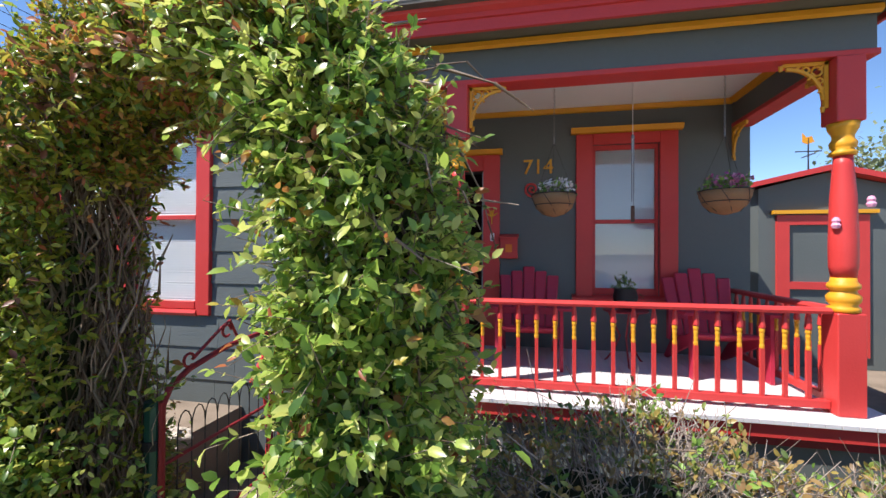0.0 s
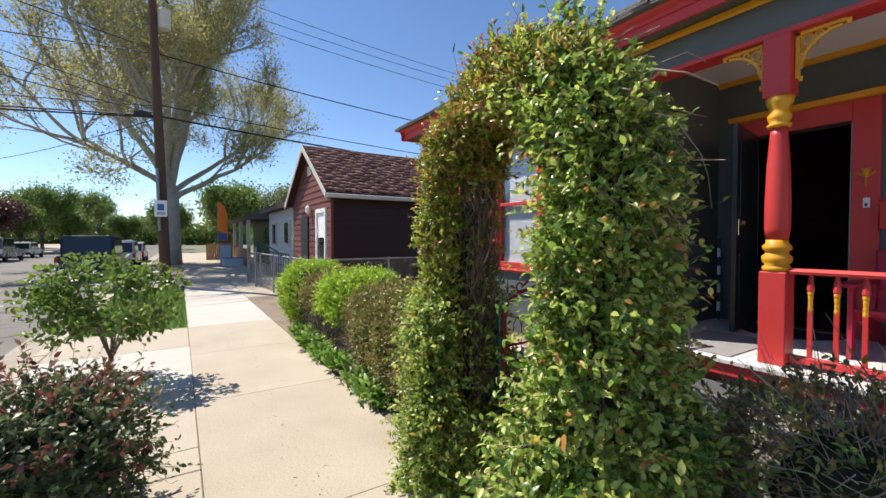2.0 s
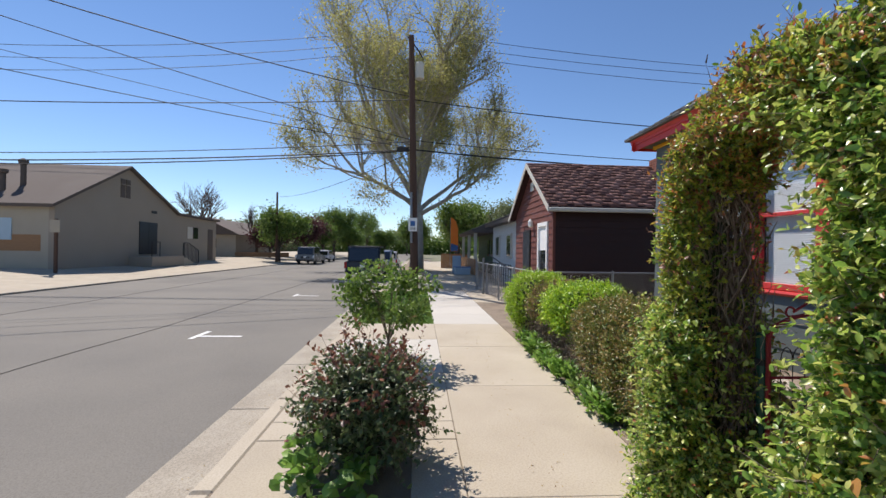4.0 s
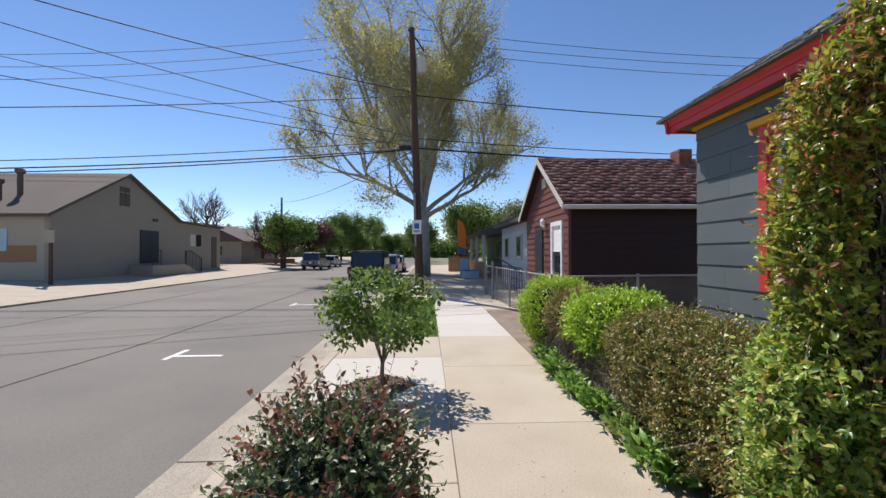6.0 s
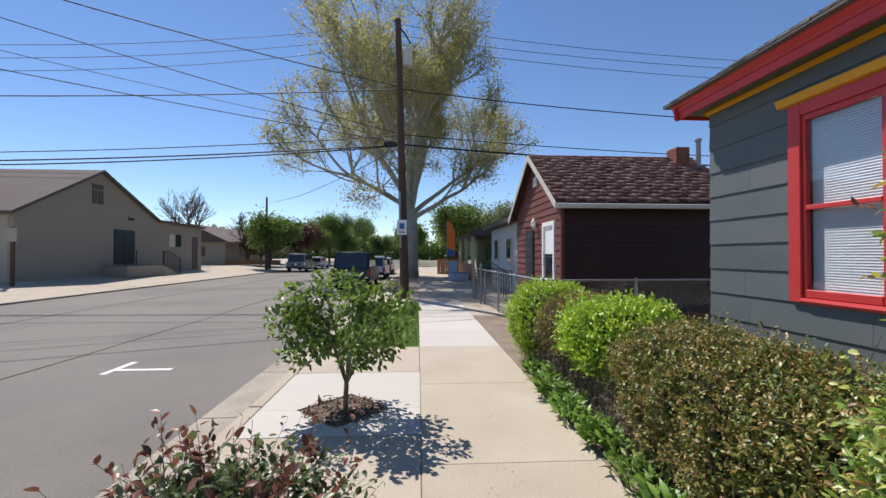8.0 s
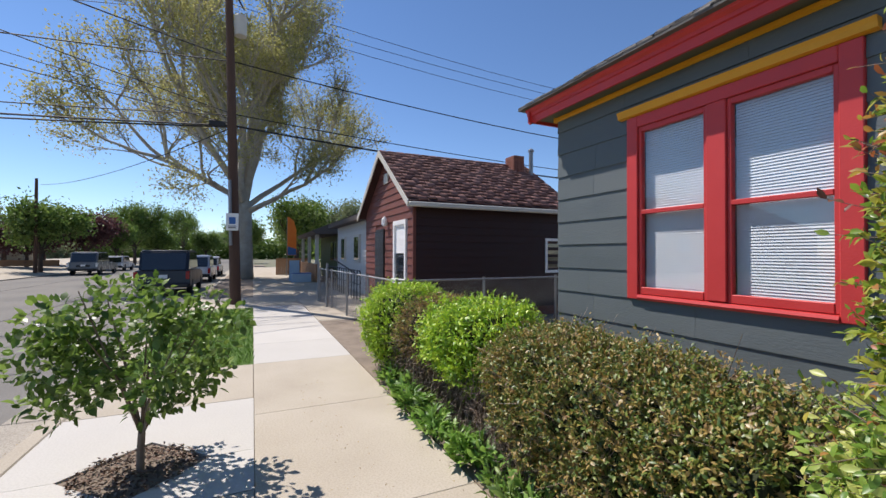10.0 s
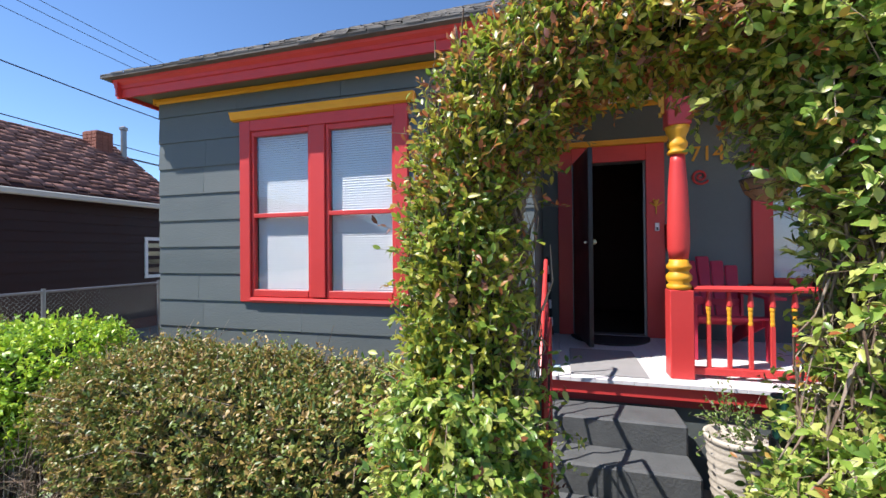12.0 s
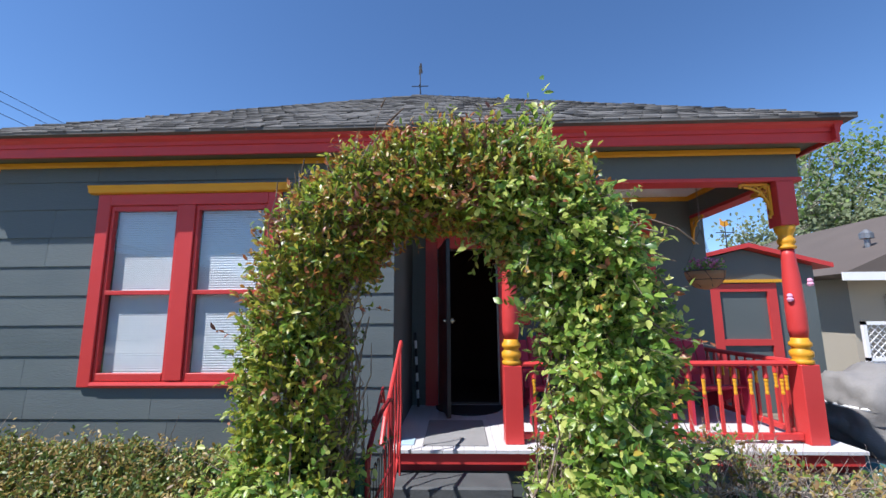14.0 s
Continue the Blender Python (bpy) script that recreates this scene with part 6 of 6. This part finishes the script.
part("rod", tube([(AX, AY, AZ - 0.05), (AX, AY, AZ + 0.72)], 0.012, 0.01, 6), M["iron"], vane2)
part("bars", tube([(AX - 0.17, AY, AZ + 0.2), (AX + 0.17, AY, AZ + 0.2)], 0.011, 0.011, 5, tube([(AX, AY - 0.17, AZ + 0.14), (AX, AY + 0.17, AZ + 0.14)], 0.011, 0.011, 5)), M["iron"], vane2)
part("finial", prism([(AX - 0.03, AZ + 0.45), (AX + 0.05, AZ + 0.5), (AX + 0.03, AZ + 0.72), (AX - 0.02, AZ + 0.66)], AY - 0.005, AY + 0.005), M["iron"], vane2)
nb = thing("neighbour_house", (12, 12, 0), "white bungalow with a brown shingle roof beyond the yard", "house")
part("wall", box(8.2, 18, 9.6, 17, 0, 2.75), M["stucco_cream"], nb)
part("roof", prism([(8.6, 2.7), (18, 2.7), (18, 4.7), (9.7, 4.7)][:2] + [(18, 4.9), (12.5, 4.9), (7.4, 2.75)], 8.8, 17.5), M["hallroof"], nb)
part("fascia", box(7.4, 18, 8.78, 8.82, 2.6, 2.78), M["white"], nb)
w = part("window", box(9.0, 10.0, 9.52, 9.6, 0.9, 2.3), M["white"], nb)
part("pane", box(9.1, 9.9, 9.5, 9.54, 1.0, 2.2), M["darkglass"], w)
part("vent_pipe", lathe([(0.06, 3.0), (0.06, 3.7), (0.14, 3.72), (0.14, 3.85), (0.03, 3.95)], 9.2, 10.0, 10), M["metal"], nb)
lat = thing("lattice_panel", (7.0, 7.4, 0), "white lattice screen beside the driveway", "lattice")
for x0 in (6.35, 7.35):
    part("frame", box(x0, x0 + 0.06, 7.38, 7.44, 0, 1.75, 0, box(x0 + 0.9, x0 + 0.96, 7.38, 7.44, 0, 1.75, 0, box(x0, x0 + 0.96, 7.38, 7.44, 1.69, 1.75, 0, box(x0, x0 + 0.96, 7.38, 7.44, 1.05, 1.11)))), M["white"], lat)
    part("panel", box(x0 + 0.06, x0 + 0.9, 7.40, 7.42, 0, 1.05), M["white"], lat)
    p, q = [], []
    for i in range(12):
        u = i * 0.13 - 0.6
        for sgn in (1, -1):
            a0, b0 = (u, u + 0.6) if sgn > 0 else (u + 0.6, u)
            t0, t1 = sorted(((0 - a0) / (b0 - a0), (0.84 - a0) / (b0 - a0)))
            t0, t1 = max(0, t0), min(1, t1)
            if t1 > t0:
                p.append((x0 + 0.06 + a0 + (b0 - a0) * t0, 7.41 + 0.006 * sgn, 1.11 + 0.58 * t0)), q.append((x0 + 0.06 + a0 + (b0 - a0) * t1, 7.41 + 0.006 * sgn, 1.11 + 0.58 * t1))
    tagged(part("slat", strips("slat", np.array(p), np.array(q), 0.014), M["white"], lat), kind="stuff")
tp = core_mesh((5.15, 5.9, 0.5), (0.75, 0.55, 0.62), 3.2, 0.08, 3.0, 1.0)
grill = thing("covered_grill", (5.15, 5.9, 0), "bulky grill under a wrinkled grey tarpaulin with white piping", "covered grill")
part("cover", tp, M["tarp"], grill, smooth=True)
rim = [(abs(math.cos(a)) ** 3.2 + abs(math.sin(a)) ** 3.2) ** (-1 / 3.2) for a in np.linspace(0, 2 * math.pi, 33)]
part("piping", tube([(5.15 + 0.74 * r * math.cos(a), 5.9 + 0.54 * r * math.sin(a), 0.62) for r, a in zip(rim, np.linspace(0, 2 * math.pi, 33))], 0.025, 0.025, 6), M["white"], grill, "white edge piping")
solo("plant_pot", lathe([(0.13, 0.0), (0.19, 0.34), (0.21, 0.35), (0.21, 0.40), (0.17, 0.40), (0.15, 0.3)], 3.15, 4.0, 18), M["teal"], "glazed teal pot beside the porch", "plant pot", smooth=True)

# ---- things on the porch ----
def lounge_chair(cx, cy):
    """Slatted garden chair with a fan back, facing the street."""
    z0 = 0.787
    c = thing("garden_chair", (cx, cy, z0), "red slatted garden chair with a fan-shaped back", "chair", "porch chairs")
    R = M["chair_red"]
    w = 0.29
    for i in range(5):
        u = -0.24 + 0.12 * i
        b = box(-0.061, 0.061, -0.012, 0.012, 0, 0.72 - 0.05 * abs(i - 2), 0.012)
        for v in b.verts:
            v.co.x *= 0.82 + 0.30 * v.co.z
        bmesh.ops.translate(b, verts=b.verts, vec=(u * 0.9, 0, 0))
        for v in b.verts:
            v.co.x += u * 0.28 * v.co.z
        bmesh.ops.rotate(b, verts=b.verts, cent=(0, 0, 0), matrix=Matrix.Rotation(radians(-20), 3, 'X'))
        bmesh.ops.translate(b, verts=b.verts, vec=(cx, cy + 0.22, z0 + 0.24))
        part("back_slat", b, R, c)
    for i in range(6):
        y = cy - 0.33 + 0.1 * i
        z = z0 + 0.38 - 0.025 * i
        part("seat_slat", box(cx - 0.27, cx + 0.27, y - 0.045, y + 0.045, z - 0.012, z + 0.012, 0.006), R, c)
    for s in (-1, 1):
        x = cx + s * w
        part("front_leg", prism([(cy - 0.38, z0), (cy - 0.29, z0), (cy - 0.27, z0 + 0.55), (cy - 0.37, z0 + 0.55)], x - 0.014, x + 0.014, 'x'), R, c)
        part("rear_leg", prism([(cy - 0.3, z0 + 0.39), (cy - 0.3, z0 + 0.30), (cy + 0.42, z0), (cy + 0.5, z0), (cy + 0.3, z0 + 0.2)], x - s * 0.03 - 0.012, x - s * 0.03 + 0.012, 'x'), R, c)
        part("armrest", prism([(x - s * 0.04, cy - 0.42), (x + s * 0.09, cy - 0.42), (x + s * 0.10, cy - 0.1), (x + s * 0.03, cy + 0.34), (x - s * 0.02, cy + 0.34)], z0 + 0.55, z0 + 0.575, 'z'), R, c)
        part("arm_post", box(x - 0.012, x + 0.012, cy + 0.24, cy + 0.31, z0 + 0.22, z0 + 0.55), R, c)
    part("back_brace", box(cx - 0.3, cx + 0.3, cy + 0.27, cy + 0.30, z0 + 0.42, z0 + 0.49, 0.004), R, c)
    return c


M["chair_red"] = material("faded_crimson_plastic", [(0.36, 0.018, 0.045), (0.46, 0.026, 0.06)], 0.5, 5, 60, 0.1)
lounge_chair(0.06, 4.42)
lounge_chair(1.72, 4.42)
tb = thing("side_table", (0.98, 4.5, 0.787), "small red iron table with curled legs", "table")
part("tabletop", lathe([(0.0, 1.29), (0.2, 1.29), (0.21, 1.30), (0.2, 1.31), (0.0, 1.315)], 0.98, 4.5, 20), M["darkred"], tb)
for k in range(3):
    a = 2 * math.pi * k / 3 + 0.5
    pts = [(0.98 + r * math.cos(a), 4.5 + r * math.sin(a), z) for r, z in ((0.17, 1.29), (0.10, 1.15), (0.05, 1.05), (0.10, 0.92), (0.18, 0.80), (0.20, 0.79))]
    part("leg", tube(pts, 0.009, 0.009, 6), M["darkred"], tb)
pp = thing("potted_plant", (0.98, 4.5, 1.315), "bushy plant in a dark glazed pot on the table", "plant")
part("pot", lathe([(0.06, 1.316), (0.10, 1.36), (0.115, 1.43), (0.10, 1.50), (0.11, 1.515), (0.09, 1.515), (0.08, 1.49)], 0.98, 4.5, 18), M["iron"], pp, smooth=True)
P, O = shell_points(30, (0.98, 4.5, 1.53), (0.07, 0.07, 0.05), depth=0.5)
dress(pp, "leaves", "l_lilac", 0.035, 0.4, P, O, 0.1, 7, 0.5, 0.8)


def basket(cx, cy, petal, seed):
    hb = thing("hanging_basket", (cx, cy, 2.18), "coir hanging basket of small flowers on chains", "hanging basket", "hanging baskets")
    part("liner", lathe([(0.02, 2.17), (0.09, 2.19), (0.15, 2.24), (0.18, 2.31), (0.19, 2.36), (0.17, 2.36), (0.15, 2.30)], cx, cy, 22), M["coir"], hb, "brown coconut-fibre liner", True)
    wf = None
    for r, z in ((0.193, 2.36), (0.165, 2.27)):
        wf = tube([(cx + r * math.cos(a), cy + r * math.sin(a), z) for a in np.linspace(0, 2 * math.pi, 19)], 0.004, 0.004, 5, wf)
    for k in range(6):
        a = math.pi * k / 3
        wf = tube([(cx + r * math.cos(a + w), cy + r * math.sin(a + w), z) for r, z, w in ((0.193, 2.36, 0), (0.17, 2.27, 0.3), (0.10, 2.19, 0.6))], 0.003, 0.003, 4, wf)
    part("wire_frame", wf, M["iron"], hb)
    part("hook", tube([(cx, cy, 2.80), (cx, cy, 2.86)], 0.006, 0.006, 6), M["metal"], hb)
    for k in range(3):
        a = 2 * math.pi * k / 3 + 0.4
        part("chain", tube([(cx + 0.19 * math.cos(a), cy + 0.19 * math.sin(a), 2.36), (cx, cy, 2.82)], 0.0016, 0.0016, 4), M["iron"], hb)
    ch = None
    z = 2.84
    k = 0
    while z < 3.47:
        u = (0.006, 0) if k % 2 else (0, 0.006)
        ch = tube([(cx - u[0], cy - u[1], z), (cx - u[0] * 1.3, cy - u[1] * 1.3, z + 0.015), (cx + u[0], cy + u[1], z + 0.03), (cx + u[0], cy + u[1], z + 0.0)], 0.002, 0.002, 4, ch)
        z += 0.024
        k += 1
    part("hanging_chain", ch, M["metal"], hb, "pale chain from the ceiling")
    P, O = shell_points(60, (cx, cy, 2.38), (0.13, 0.13, 0.05), depth=0.5, seed=seed)
    dress(hb, "leaves", "l_weed", 0.035, 0.5, P, O, 0.06, 6, 0.6, 0.6)
    P, O = shell_points(170, (cx + 0.03, cy, 2.43), (0.16, 0.14, 0.06), depth=0.5, seed=seed + 2, zmin=2.4)
    tagged(part("blossom", leaf_mesh("blossom", P, RNG.normal(size=P.shape), 0.034, 0.9), M[petal], hb, "small blossoms"), kind="stuff")
    return hb


basket(0.27, 3.9, "petal_white", 1)
basket(1.60, 3.9, "petal_pink", 2)
wc_ = thing("wind_chime", (0.92, 3.95, 3.47), "white cord wind chime hanging from the ceiling", "wind chime")
part("cord", tube([(0.92, 3.95, 3.474), (0.92, 3.95, 2.20)], 0.003, 0.003, 5), M["white"], wc_)
part("cap", lathe([(0.004, 2.87), (0.014, 2.85), (0.014, 2.83), (0.004, 2.83)], 0.92, 3.95, 10), M["metal"], wc_)
for k in range(4):
    a = math.pi * k / 2 + 0.3
    part("tube", tube([(0.92 + 0.010 * math.cos(a), 3.95 + 0.010 * math.sin(a), 2.82), (0.92 + 0.010 * math.cos(a), 3.95 + 0.010 * math.sin(a), 2.35 - 0.03 * k)], 0.0035, 0.0035, 6), M["metal"], wc_)
part("sail", box(0.905, 0.935, 3.945, 3.955, 2.12, 2.26, 0.003), M["pole"], wc_)

# house number and wall fittings
for i, chr_ in enumerate("714"):
    cu = bpy.data.curves.new("house_number", 'FONT')
    cu.body, cu.size, cu.extrude, cu.bevel_depth = chr_, 0.235, 0.006, 0.001
    cu.align_x = 'CENTER'
    ob = new("house_number", cu)
    ob.location, ob.rotation_euler = (0.045 + 0.115 * i, PY - 0.008, 2.755), (radians(90), 0, 0)
    cu.materials.append(M["yellow"])
    me = bpy.data.meshes.new_from_object(ob)
    m4 = ob.matrix_basis.copy()
    bpy.data.objects.remove(ob)
    n7 = new("house_number", me)
    n7.matrix_basis = m4
    tagged(n7, "ochre house number figure on the slate wall", "house number", "house number 714")
mb = thing("letter_box", (-0.163, PY - 0.06, 1.8), "red metal letter box on the porch wall", "letter box")
part("body", box(-0.26, -0.065, PY - 0.11, PY, 1.79, 2.03, 0.008), M["red"], mb)
part("lid", prism([(PY, 2.07), (PY - 0.13, 2.03), (PY - 0.13, 2.015), (PY, 2.03)], -0.27, -0.055, 'x'), M["red"], mb)
part("emblem", box(-0.20, -0.125, PY - 0.116, PY - 0.11, 1.86, 1.95, 0.002), M["orange"], mb)
bl = thing("door_bell", (-0.353, PY - 0.05, 2.03), "small white door bell on the casing", "door bell")
part("body", box(-0.375, -0.33, PY - 0.062, PY - 0.04, 1.99, 2.08, 0.004), M["white"], bl)
part("button", box(-0.362, -0.343, PY - 0.066, PY - 0.062, 2.0, 2.03, 0.002), M["iron"], bl)
orn = None
for a in (0.5, 1.2, 1.95, 2.65):
    orn = tube([(-0.36, PY - 0.05, 2.27), (-0.36 + 0.075 * math.cos(a), PY - 0.05, 2.27 + 0.085 * math.sin(a))], 0.012, 0.006, 6, orn)
orn = tube([(-0.36, PY - 0.05, 2.34), (-0.36, PY - 0.05, 2.18)], 0.012, 0.005, 6, orn)
solo("wall_ornament", orn, M["yellow"], "ochre dragonfly ornament on the door casing", "ornament")
sp_ = tube([(0.09 + 0.012 * a * math.cos(a * 1.6), PY - 0.02, 2.58 + 0.012 * a * math.sin(a * 1.6)) for a in np.linspace(0.5, 7.5, 40)], 0.013, 0.013, 6)
solo("wall_ornament", sp_, M["red"], "red spiral ornament below the house number", "ornament")
st = thing("striped_stick", (-1.5, 4.9, 0.787), "black and white striped stick leaning in the corner", "stick")
for k in range(9):
    z = 0.80 + 0.10 * k
    part("band", tube([(-1.50 - 0.006 * k, 4.84 + 0.013 * k, z), (-1.506 - 0.006 * k, 4.853 + 0.013 * k, z + 0.1)], 0.017, 0.017, 8), M["white"] if k % 2 else M["black"], st)
mt = thing("door_mat", (-1.0, 3.7, 0.787), "grey woven runner on the porch floor", "mat")
part("mat_body", box(-1.32, -0.74, 3.34, 4.22, 0.787, 0.795, 0.003), M["mat_grey"], mt)
hm = [(-0.87 + 0.42 * math.cos(a), 4.94 - 0.5 * math.sin(a)) for a in np.linspace(0, math.pi, 24)]
solo("half_round_mat", prism(hm, 0.787, 0.802, 'z'), M["rubber"], "black half-round rubber mat before the door", "mat")
solo("blue_tile", box(-1.53, -1.40, 3.36, 3.55, 0.787, 0.797, 0.003), M["paleblue"], "pale blue tile lying on the porch floor", "tile")
for px_, zz in ((2.065, 2.06), (2.265, 2.2)):
    solo("post_figure", lathe([(0.0, zz - 0.035), (0.02, zz - 0.03), (0.028, zz - 0.01), (0.018, zz + 0.005), (0.024, zz + 0.02), (0.015, zz + 0.04), (0.0, zz + 0.045)], px_, 3.42, 10), M["petal_pink"], "small pink ornament fixed to the porch post", "ornament", "post ornaments")

# ---- gate, handrail, pot ----
gate = thing("garden_gate", (-1.45, 1.98, 0.05), "red iron garden gate standing open inward", "gate")
gx = -1.455
part("stile", tube([(gx, 1.66, 0.08), (gx, 1.66, 1.22)], 0.014, 0.014, 8), M["darkred"], gate)
part("stile", tube([(gx, 2.42, 0.08), (gx, 2.42, 1.36)], 0.014, 0.014, 8), M["darkred"], gate)
part("arched_top", tube([(gx, 1.66, 1.20), (gx, 1.70, 1.27), (gx, 1.80, 1.32), (gx, 2.04, 1.37), (gx, 2.28, 1.385), (gx, 2.42, 1.36)], 0.014, 0.014, 8), M["darkred"], gate)
for yy, zz in ((1.80, 1.36), (2.04, 1.45)):
    part("scroll", tube([(gx, yy + 0.03 * math.cos(a), zz + 0.03 * math.sin(a)) for a in np.linspace(0, 5.4, 12)], 0.007, 0.007, 6), M["darkred"], gate)
part("scroll", tube([(gx, 1.82, 1.36), (gx, 2.0, 1.47), (gx, 2.06, 1.50), (gx, 2.12, 1.40)], 0.008, 0.008, 6), M["darkred"], gate)
for k in range(9):
    y = 1.74 + 0.08 * k
    part("wire", tube([(gx, y, 0.10)] + [(gx, y + 0.04 * (1 - math.cos(a)), 1.05 + 0.09 * math.sin(a)) for a in np.linspace(0, math.pi, 7)] + [(gx, y + 0.08, 0.10)], 0.003, 0.003, 5), M["iron"], gate)
for zz in (0.10, 0.55, 0.95):
    part("rail", tube([(gx, 1.66, zz), (gx, 2.42, zz)], 0.009, 0.009, 6), M["darkred"], gate)
hr = thing("step_handrail", (-1.5, 2.8, 0.2), "bright red iron handrail beside the steps", "handrail")
hx = -1.50
part("rail", tube([(hx, 2.30, 1.10), (hx, 2.42, 1.24), (hx, 3.18, 1.70), (hx, 3.22, 1.66)], 0.016, 0.016, 8), M["red"], hr)
part("lower_rail", tube([(hx, 2.40, 0.42), (hx, 3.18, 0.86)], 0.012, 0.012, 8), M["red"], hr)
for k in range(6):
    y = 2.42 + 0.152 * k
    zb = 0.22 if k == 0 else (0.60 if k == 5 else 0.43 + 0.565 * (y - 2.4))
    pts = [(hx, y, zb), (hx, y, zb + 0.22), (hx, y + 0.04, 0.5 * (zb + 1.24 + 0.6 * (y - 2.42))), (hx, y, 0.98 + 0.6 * (y - 2.42)), (hx, y, 1.24 + 0.605 * (y - 2.42))]
    part("baluster", tube(pts, 0.009, 0.009, 6), M["red"], hr)
pt = thing("barrel_planter", (-0.29, 3.08, 0), "pale ribbed clay planter with a small shrub", "planter")
prof = [(0.12, -0.01)]
for k in range(9):
    z = 0.03 + 0.055 * k
    r = 0.125 + 0.045 * (k / 8) ** 0.8
    prof += [(r, z), (r + 0.007, z + 0.02), (r, z + 0.04)]
prof += [(0.185, 0.52), (0.185, 0.55), (0.16, 0.55), (0.15, 0.50)]
part("pot", lathe(prof, -0.29, 3.0, 22), M["terracotta"], pt, smooth=True)
P, O = shell_points(60, (-0.29, 3.0, 0.6), (0.1, 0.1, 0.08), depth=0.5)
dress(pt, "leaves", "l_lilac", 0.03, 0.45, P, O, 0.16, 8, 0.5, 0.9)

# ---- low growth and litter ----
def tuft(name, x, y, n, size, mat_, label, height=0.12, r=0.12):
    ob = thing(name, (x, y, 0), label, "weed", "weeds at the hedge foot")
    a = RNG.uniform(0, 2 * math.pi, n)
    P = np.stack([x + r * 0.5 * RNG.random(n) * np.cos(a), y + r * 0.5 * RNG.random(n) * np.sin(a), RNG.uniform(0.0, height, n)], 1)
    A = np.stack([np.cos(a), np.sin(a), RNG.uniform(0.5, 1.6, n)], 1)
    tagged(part("leaves", leaf_mesh("leaves", P, A, size, 0.34, 0.3, 0.35), M[mat_], ob), kind="stuff")


rw = random.Random(12)
x = -6.9
while x < -3.0:
    tuft("weed_clump", x, 1.53 + rw.uniform(-0.12, 0.12), 62, rw.uniform(0.09, 0.16), rw.choice(["l_weed", "l_weed", "l_weed", "l_lilac"]), "leafy green weed clump at the edge of the sidewalk", rw.uniform(0.06, 0.22), 0.3)
    x += rw.uniform(0.10, 0.18)
for k in range(9):
    tuft("weed_clump", rw.uniform(-2.1, -1.8) if k < 2 else rw.uniform(0.3, 3.4), rw.uniform(1.42, 1.55), 20, rw.uniform(0.08, 0.13), "l_weed", "small green weed by the sidewalk", 0.06, 0.12)
for k in range(16):
    tuft("garden_plant", rw.uniform(-6.6, -2.6), rw.uniform(2.75, 3.1), 30, rw.uniform(0.1, 0.2), "l_lime" if k % 3 else "l_weed", "low green plant along the house wall", rw.uniform(0.15, 0.75), 0.3)
for k in range(7):
    tuft("garden_plant", rw.uniform(0.6, 2.4), rw.uniform(2.6, 3.0), 26, rw.uniform(0.1, 0.16), "l_weed", "low green plant below the porch", rw.uniform(0.3, 0.6), 0.3)
edge = thing("border_stones", (-4.5, 2.8, 0), "row of pale stones edging the flower bed", "edging")
x = -6.3
while x < -2.4:
    L = rw.uniform(0.16, 0.34)
    b = core_mesh((x + L / 2, 2.62 + rw.uniform(-0.03, 0.03), 0.55), (L / 2, 0.09, 0.08), 3.0, 0.2, x, 1.0)
    part("stone", b, M["terracotta"], edge)
    x += L + 0.02
part("bed_wall", box(-6.3, -2.4, 2.60, 3.40, -0.1, 0.50), M["soil"], edge, "raised soil bed")
# grass of the parkway strip
n = 9000
P = np.stack([RNG.uniform(-15.9, -8.63, n), RNG.uniform(-1.92, -0.155, n), np.full(n, -0.012)], 1)
g = leaf_mesh("grass", P, np.stack([RNG.normal(0, 0.35, n), RNG.normal(0, 0.35, n), np.ones(n)], 1), 0.07, 0.16, 0.1, 0.0)
solo("grass", g, M["grass"], "short bright green grass of the parkway", "grass", kind="stuff")
# leaf litter
n = 900
P = np.concatenate([np.stack([RNG.uniform(-9, 2, 420), -2.16 - np.abs(RNG.normal(0, 0.10, 420)), np.full(420, -0.114)], 1),
                    np.stack([RNG.uniform(-8, 2, n - 420), RNG.choice([1.33, 0.6, 0.5], n - 420) + RNG.normal(0, 0.12, n - 420), np.full(n - 420, 0.003)], 1)])
lit = leaf_mesh("litter", P, RNG.normal(size=P.shape) * np.array([1, 1, 0.08]), 0.016, 0.5, 0.1, 0.05)
solo("leaf_litter", lit, M["l_litter"], "dry yellow litter in the gutter and on the slabs", "litter", kind="stuff")
n = 1400
a, r = RNG.uniform(0, 2 * math.pi, n), 0.36 * np.sqrt(RNG.random(n))
P = np.stack([-5.5 + r * np.cos(a) * 1.2, -1.0 + r * np.sin(a) * 1.2, np.full(n, -0.012) + 0.03 * RNG.random(n)], 1)
solo("bark_chips", leaf_mesh("chips", P, RNG.normal(size=P.shape) * np.array([1, 1, 0.3]), 0.035, 0.45, 0.2, 0.0), M["bark_mulch"], "brown bark chips round the young tree", "mulch", kind="stuff")
